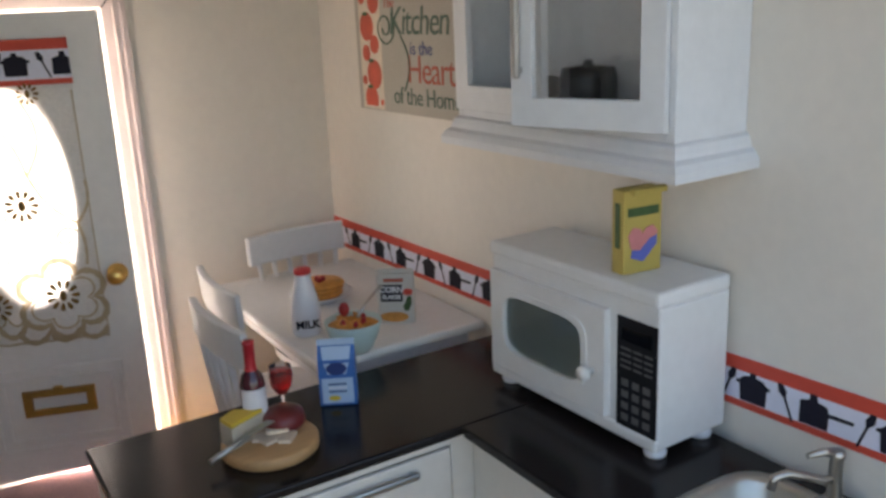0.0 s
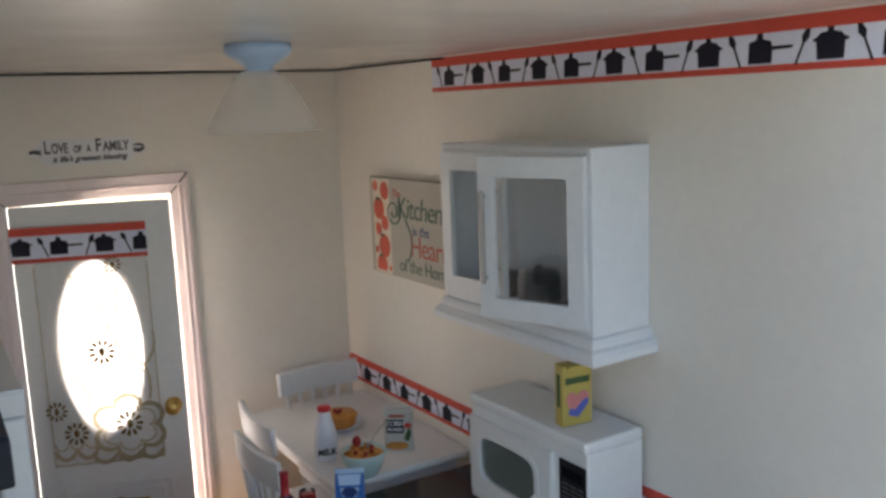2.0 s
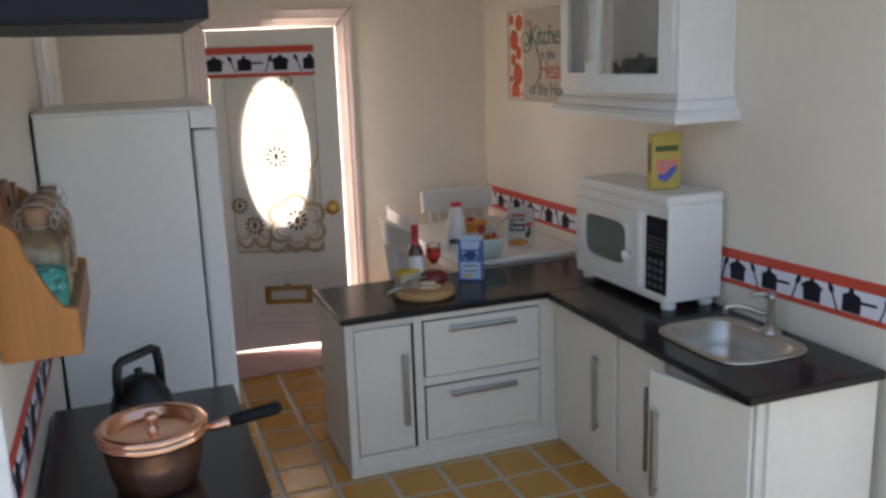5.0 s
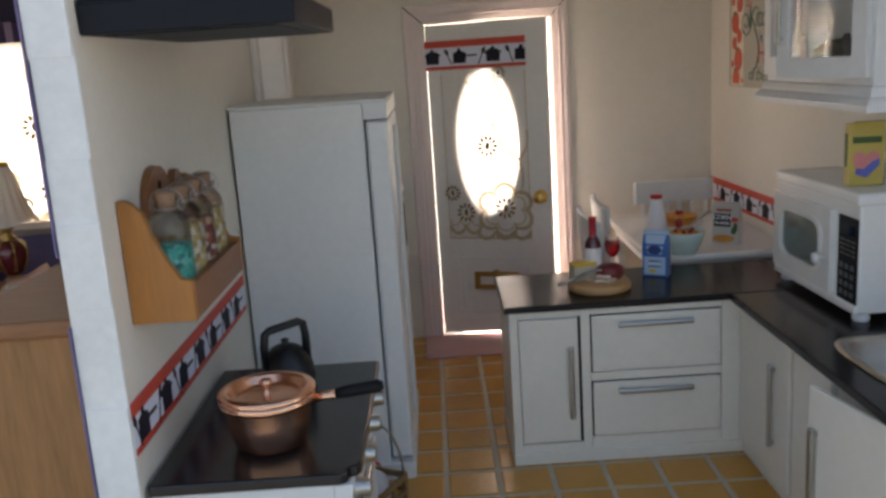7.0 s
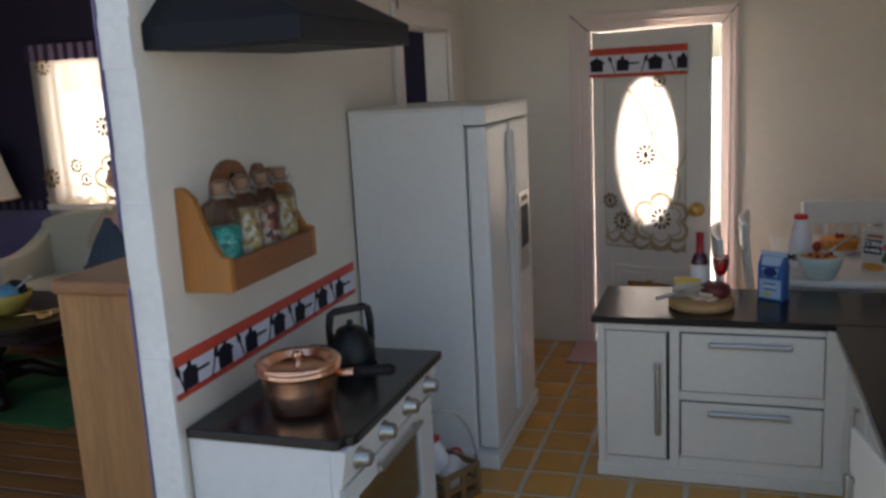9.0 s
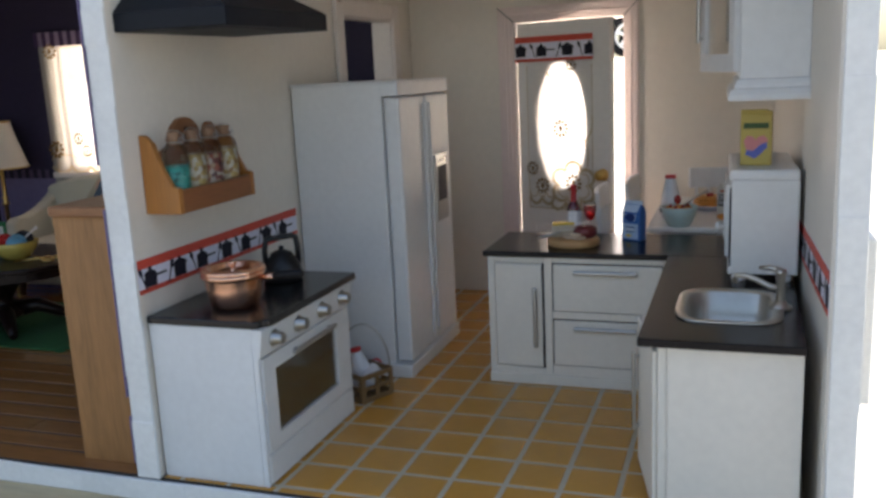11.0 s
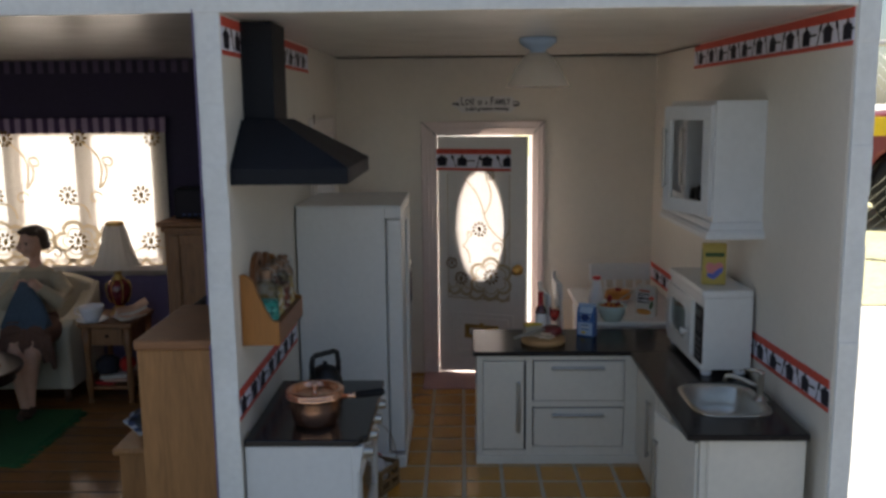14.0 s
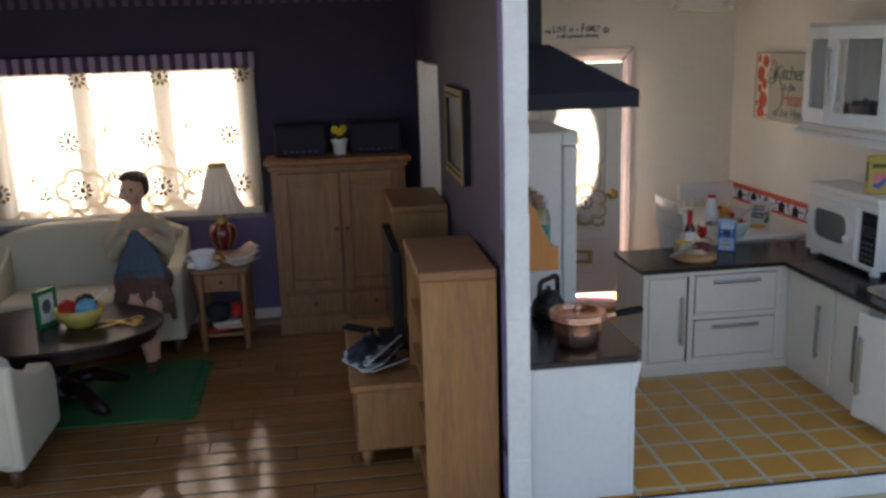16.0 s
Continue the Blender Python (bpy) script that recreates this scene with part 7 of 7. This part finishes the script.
# ---- bookcases, stand, television along the partition ----
def bookcase(at, w, label):
    o = thing("bookcase", at, -90, label, "bookcase", "bookcases along the partition")
    D, H = 3.42, 11.45
    part("top", box(B(), -0.12, w + 0.15, -D - 0.1, 0, H - 0.46, H, 0.1), M["oaktop"], o)
    for x0 in (0, w - 0.3):
        part("side", box(B(), x0, x0 + 0.3, -D, 0, 0, H - 0.47, 0.04), M["oak"], o)
    part("back", box(B(), 0.3, w - 0.3, -0.2, 0, 0.3, H - 0.47, 0), M["oak"], o)
    for z in (0.5, 3.2, 5.6, 8.0):
        part("shelf", box(B(), 0.3, w - 0.3, -D + 0.1, -0.2, z, z + 0.28, 0.03), M["oak"], o)
    part("plinth", box(B(), 0.3, w - 0.3, -D + 0.15, -D + 0.3, 0, 0.5, 0.02), M["oak"], o)
    return o


bookcase((-9.7, 12.55, 0.0), 6.9, "honey oak bookcase with open shelves and brown top")
bookcase((-9.6, 28.2, 0.0), 6.6, "honey oak bookcase beside the inner doorway")
for k, (y, z, m) in enumerate(((6.6, 0.79, "green"), (7.1, 0.79, "boxwhite"), (7.5, 0.79, "magblue"), (6.7, 5.89, "news"), (7.2, 5.89, "boxwhite"), (26.8, 5.89, "magblue"))):
    solo("book", box(B(), -1.0, 1.0, -0.17, 0.17, 0, 1.6, 0.04), M[m], "thin upright book on a bookcase shelf", "book", (-11.8, y, z), 4 * (k % 3) - 3, "books on the bookcases")
o = thing("tv_stand", (-12.6, 20.6, 0.0), -90, "light oak television stand with a lower compartment", "tv stand")
W, D, H = 10.5, 3.6, 4.6
part("top", box(B(), -0.2, W + 0.2, -D - 0.2, 0.0, H - 0.35, H, 0.1), M["oak"], o)
part("bottom", box(B(), 0, W, -D, 0, 1.0, 1.3, 0.06), M["oak"], o)
for x0 in (0.0, W / 2 - 0.15, W - 0.3):
    part("side", box(B(), x0, x0 + 0.3, -D + 0.1, -0.1, 1.3, H - 0.36, 0.03), M["oak"], o)
part("back", box(B(), 0.3, W - 0.3, -0.3, -0.1, 1.3, H - 0.36, 0), M["oak"], o)
for x0 in (0.3, W / 2 + 0.15):
    part("shelf", box(B(), x0, x0 + W / 2 - 0.45, -D + 0.2, -0.3, 2.75, 2.95, 0.02), M["oak"], o)
for lx in (0.5, W - 0.5):
    for ly in (-D + 0.5, -0.5):
        part("leg", tube(B(), [(lx, ly, 0.0), (lx, ly, 1.0)], [0.25, 0.4], 4), M["oak"], o)
o = thing("television", (-13.3, 20.4, H), -90, "black flat television on the oak stand", "television")
part("housing", box(B(), 0, 7.5, -0.55, 0.0, 0.75, 6.1, 0.12), M["plastic"], o)
part("screen", box(B(), 0.3, 7.2, -0.57, -0.551, 1.05, 5.8, 0.01), M["screen"], o)
part("neck", box(B(), 3.2, 4.3, -0.4, -0.1, 0.15, 0.8, 0.05), M["plastic"], o)
part("foot", box(B(), 1.9, 5.6, -1.2, 0.3, 0, 0.16, 0.05), M["plastic"], o)
solo("remote_control", box(B(), -1.0, 1.0, -0.28, 0.28, 0, 0.24, 0.07), M["plastic"], "black remote control on the television stand", "remote control", (-15.6, 18.75, H), -39)


def curled(x0, x1, y0, y1, z, thick, curl, wave):
    """A limp sheet bundle whose ends curl up."""
    t = bmesh.new()
    top, low, n = [], [], 12
    for i in range(n + 1):
        f = i / n
        x = x0 + (x1 - x0) * f
        up = curl * abs(2 * f - 1) ** 2.2 + wave * math.sin(9 * f) * 0.5 + wave * 0.5
        top.append([t.verts.new((x, y, z + up + thick + wave * 0.6 * j)) for j, y in enumerate((y0, (y0 + y1) / 2, y1))])
        low.append([t.verts.new((x, y, z + up + wave * 0.6 * j)) for j, y in enumerate((y0, (y0 + y1) / 2, y1))])
    for i in range(n):
        for j in range(2):
            t.faces.new((top[i][j], top[i + 1][j], top[i + 1][j + 1], top[i][j + 1])).smooth = True
            t.faces.new((low[i][j], low[i][j + 1], low[i + 1][j + 1], low[i + 1][j]))
        t.faces.new((low[i][0], low[i + 1][0], top[i + 1][0], top[i][0]))
        t.faces.new((low[i + 1][2], low[i][2], top[i][2], top[i + 1][2]))
    for i in (0, n):
        for j in range(2):
            t.faces.new((low[i][j], low[i][j + 1], top[i][j + 1], top[i][j]))
    bmesh.ops.recalc_face_normals(t, faces=t.faces[:])
    return join(B(), t)


for k, (dx, rz, curl, tilt) in enumerate(((0.15, -62, 0.25, 0), (-0.05, -34, 0.4, 6), (0.1, -50, 0.55, 13))):
    o = thing("magazine_open", (0, 0, 0), 0, "glossy dark printed magazine lying crumpled on the television stand", "magazine", "magazines on the television stand")
    o.matrix_basis = pose((-14.95 + dx) / 100, (12.3 + 0.25 * k) / 100, (H + 0.02 + 0.2 * k) / 100, tilt, -tilt * 0.6, rz)
    part("page_block", curled(-1.25, 1.25, -1.1, 1.1, 0.04, 0.06, curl, 0.14), M["news"], o)
    part("cover", curled(-1.26, 1.26, -1.12, 1.12, 0.11, 0.02, curl, 0.14), M["magblue"], o, "cover with dark, white and blue prints")

for k, (m, rz, tl) in enumerate((("news", -38, 2), ("newspink", -12, 6), ("news", 16, 10), ("newspink", 30, 14))):
    q = solo("newspaper", curled(-1.15, 1.15, -0.75, 0.75, 0.0, 0.07, 0.12, 0.1), M[m], "crumpled newspaper fanned out on the end table", "newspaper", (0, 0, 0), 0, "newspapers on the end table")
    q.matrix_basis = pose(-0.2335, 0.310 + 0.002 * k, (ET + 0.06 + 0.2 * k) / 100, 0, -tl, rz)

# ---- picture on the plum wall ----
o = thing("picture", (XP0 - 0.02, 19.8, 13.85), -90, "small dark landscape painting in a gilt frame", "picture")
part("frame", ring_plate(B(), [(0, 0), (6.4, 0), (6.4, 4.95), (0, 4.95)], [(0.5, 0.5), (5.9, 0.5), (5.9, 4.45), (0.5, 4.45)], -0.36, 0.0, "y"), M["plastic"], o, "black outer frame")
part("gilt_slip", ring_plate(B(), [(0.04, 0.04), (6.36, 0.04), (6.36, 4.91), (0.04, 4.91)], [(0.3, 0.3), (6.1, 0.3), (6.1, 4.65), (0.3, 4.65)], -0.42, -0.361, "y"), M["gilt"], o, "worn gilt slip round the frame")
part("inner_slip", ring_plate(B(), [(0.46, 0.46), (5.94, 0.46), (5.94, 4.49), (0.46, 4.49)], [(0.62, 0.62), (5.78, 0.62), (5.78, 4.33), (0.62, 4.33)], -0.385, -0.361, "y"), M["gilt"], o)
part("canvas", box(B(), 0.45, 5.95, -0.2, -0.02, 0.45, 4.5, 0), M["painting"], o)
part("sky_field", slab(B(), [(0.5, 2.9), (2.0, 3.3), (3.4, 2.7), (5.9, 3.2), (5.9, 4.45), (0.5, 4.45)], -0.215, -0.201, "y"), M["paintsky"], o)

# ---- outside ----
solo("ground", box(B(), -60000, 60000, -60000, 60000, -95, -75.02, 0), M["concrete"], "pale sunlit concrete yard", "ground", kind="structure")
b = B()
box(b, 130, 2400, 380, 3000, -75.01, -74.2, 0)
solo("ground_grass", b, M["grass"], "dry grass strip beyond the yard", "ground", kind="structure")
solo("ground_ramp", slab(B(), [(400, -75.2), (1250, 22), (5000, 22), (5000, -75.2)], -2500, 60, "x"), M["concrete"], "pale concrete drive rising to the road", "ground", kind="structure")
f = thing("wire_fence", (232, 518, -75), -20, "chain-link fence with a dark rail", "fence")
b = B()
n = 60
for k in range(n):
    x = k * 6.5
    tube(b, [(x, 0, 20), (x + 110, 0, 130)], 0.28, 4)
    tube(b, [(x + 110, 0, 20), (x, 0, 130)], 0.28, 4)
part("mesh", b, M["wire"], f, kind="stuff")
for k in range(4):
    part("post", tube(B(), [(k * 150, 1, 0), (k * 150, 1, 140)], 3, 10), M["wire"], f)
part("rail", tube(B(), [(-5, 1, 132), (490, 1, 132)], 2, 8), M["wire"], f)


def car(at, rz, paint, label):
    """A parked saloon, its length along local x, the near side towards -y; sizes in centimetres."""
    o = thing("parked_car", at, rz, label, "car", "parked cars")
    low = [(-205, 32), (-212, 60), (-200, 84), (-120, 92), (130, 92), (198, 80), (208, 55), (205, 32)]
    for wx in (128, -128):
        low += [(wx + 38 * math.cos(k * math.pi / 8), 30 + 38 * math.sin(k * math.pi / 8)) for k in range(9)]
    part("body", slab(B(), low, -80, 80, "y", 3), paint, o)
    roof = [(-130, 92), (-82, 138), (40, 141), (118, 92)]
    part("cabin", slab(B(), roof, -68, 68, "y", 4), paint, o)
    for side in (-1, 1):
        for pane in ([(-116, 96), (-76, 131), (-30, 133), (-30, 96)], [(-22, 96), (-22, 133), (38, 133), (98, 96)]):
            part("window", slab(B(), pane, side * 68.5 - 0.8, side * 68.5 + 0.8, "y"), M["screen"], o, "dark side window")
        for wx in (-128, 128):
            m = Matrix.Translation((wx, side * 74, 32)) @ pose(0, 0, 0, 90 if side < 0 else -90)
            w = part("wheel", lathe(B(), [(19, -6), (21, 4), (30, 5), (32, 0), (32, -14), (26, -16)], n=36, m=m), M["plastic"], o, "black tyre")
            rim = lathe(B(), [(21, 2), (20, 6), (17.5, 6), (17, 0)], n=36, m=m)
            for k in range(5):
                u = math.radians(72 * k + 14)
                tube(rim, [m @ Vector((r * math.cos(u), r * math.sin(u), 4)) for r in (2, 10, 18.5)], [4.2, 3.0, 3.4], 6)
            lathe(rim, [(5, 0), (5, 6), (0, 7)], n=16, m=m)
            part("rim", rim, M["boxwhite"], w, "pale five-spoke alloy rim")
    return o


car((-280, 1434, 22), 0, M["upper"], "dark parked car with pale alloy wheels beyond the yard")
o = car((490, 655, -75), -20, M["waxed"], "dark red parked car with a yellow band behind the fence")
part("yellow_band", box(B(), -190, 190, -82, -80.5, 72, 86, 0.5), M["petal"], o, "yellow band along the side")
splayed(solo("side_block", box(B(), X1 + WE + 0.002, X1 + WE + 0.45, 5.6, 8.8, 5.2, 10.6, 0.06), M["edge"], "white painted block fixed outside the side wall", "trim", kind="structure"))

# unseen dark ground behind the viewpoint, added to cut light bounced into the rooms
b = B()
box(b, -6000, 6000, -6000, -45, -75.01, -74.3, 0)
solo("ground_bounce_cut", b, M["darkground"], "added dark ground behind the viewpoint that cuts bounced light", "ground", kind="structure")

solo("outside_mat", box(B(), -1.5, 7.5, Y1 + WALL + 1.55, Y1 + WALL + 9, -1.2, -0.3, 0.1), M["pinkmat"], "sunlit dusty pink step outside the back door", "step")

# ---- floors: tiles and planks ----
f = thing("floor_kitchen", (0, 0, 0), 0, "ochre ceramic tiles with pale grout", "floor", kind="structure")
part("grout_bed", box(B(), XP1, X1 + 0.7, Y0 + 0.0, Y1, -0.12, -0.035, 0), M["grout"], f)
TX, TY, GAP = 2.22, 2.2, 0.22
kit = {}


def tile_mesh(w, h):
    k = (round(w, 2), round(h, 2))
    if k not in kit:
        t = bmesh.new()
        e, z = 0.05, 0.0
        lo = [t.verts.new(v) for v in ((0, 0, -0.11), (w, 0, -0.11), (w, h, -0.11), (0, h, -0.11))]
        mi = [t.verts.new(v) for v in ((0, 0, -0.03), (w, 0, -0.03), (w, h, -0.03), (0, h, -0.03))]
        hi = [t.verts.new(v) for v in ((e, e, z), (w - e, e, z), (w - e, h - e, z), (e, h - e, z))]
        for a, c in ((lo, mi), (mi, hi)):
            for i in range(4):
                t.faces.new((a[i], a[(i + 1) % 4], c[(i + 1) % 4], c[i]))
        t.faces.new(hi)
        kit[k] = mesh_of("tile", join(B(), t), M["tile"])
    return kit[k]


x = -0.85 - 4 * TX
while x < X1 + 0.6:
    xa, xb = max(x + GAP / 2, XP1 + 0.05), min(x + TX - GAP / 2, X1 + 0.6)
    y = 5.4 - TY
    while y < Y1 and xb - xa > 0.2:
        ya, yb = max(y + GAP / 2, Y0 + 0.05), min(y + TY - GAP / 2, Y1 - 0.05)
        if yb - ya > 0.15:
            part("tile", tile_mesh(xb - xa, yb - ya), None, f, at=(xa, ya, random.uniform(-0.008, 0.004)))
        y += TY
    x += TX

f = thing("floor_living", (0, 0, 0), 0, "varnished brown plank floor with dark joints", "floor", kind="structure")
part("subfloor", box(B(), X0, XP1, Y0, Y1, -0.12, -0.04, 0), M["dark"], f)
y = Y0 + 0.03
while y < Y1 - 0.1:
    w = min(1.45, Y1 - y)
    x = X0
    while x < XP0 - 0.1:
        L = random.uniform(16, 34)
        xb = min(x + L, XP0 + 0.15)
        if XP0 - xb < 2:
            xb = XP0 + 0.15
        part("plank", box(B(), x + 0.02, xb - 0.02, y, y + w - 0.17, -0.11, random.uniform(-0.006, 0.004), 0.025, seg=1), M["plank"], f)
        x = xb
    y += 1.45
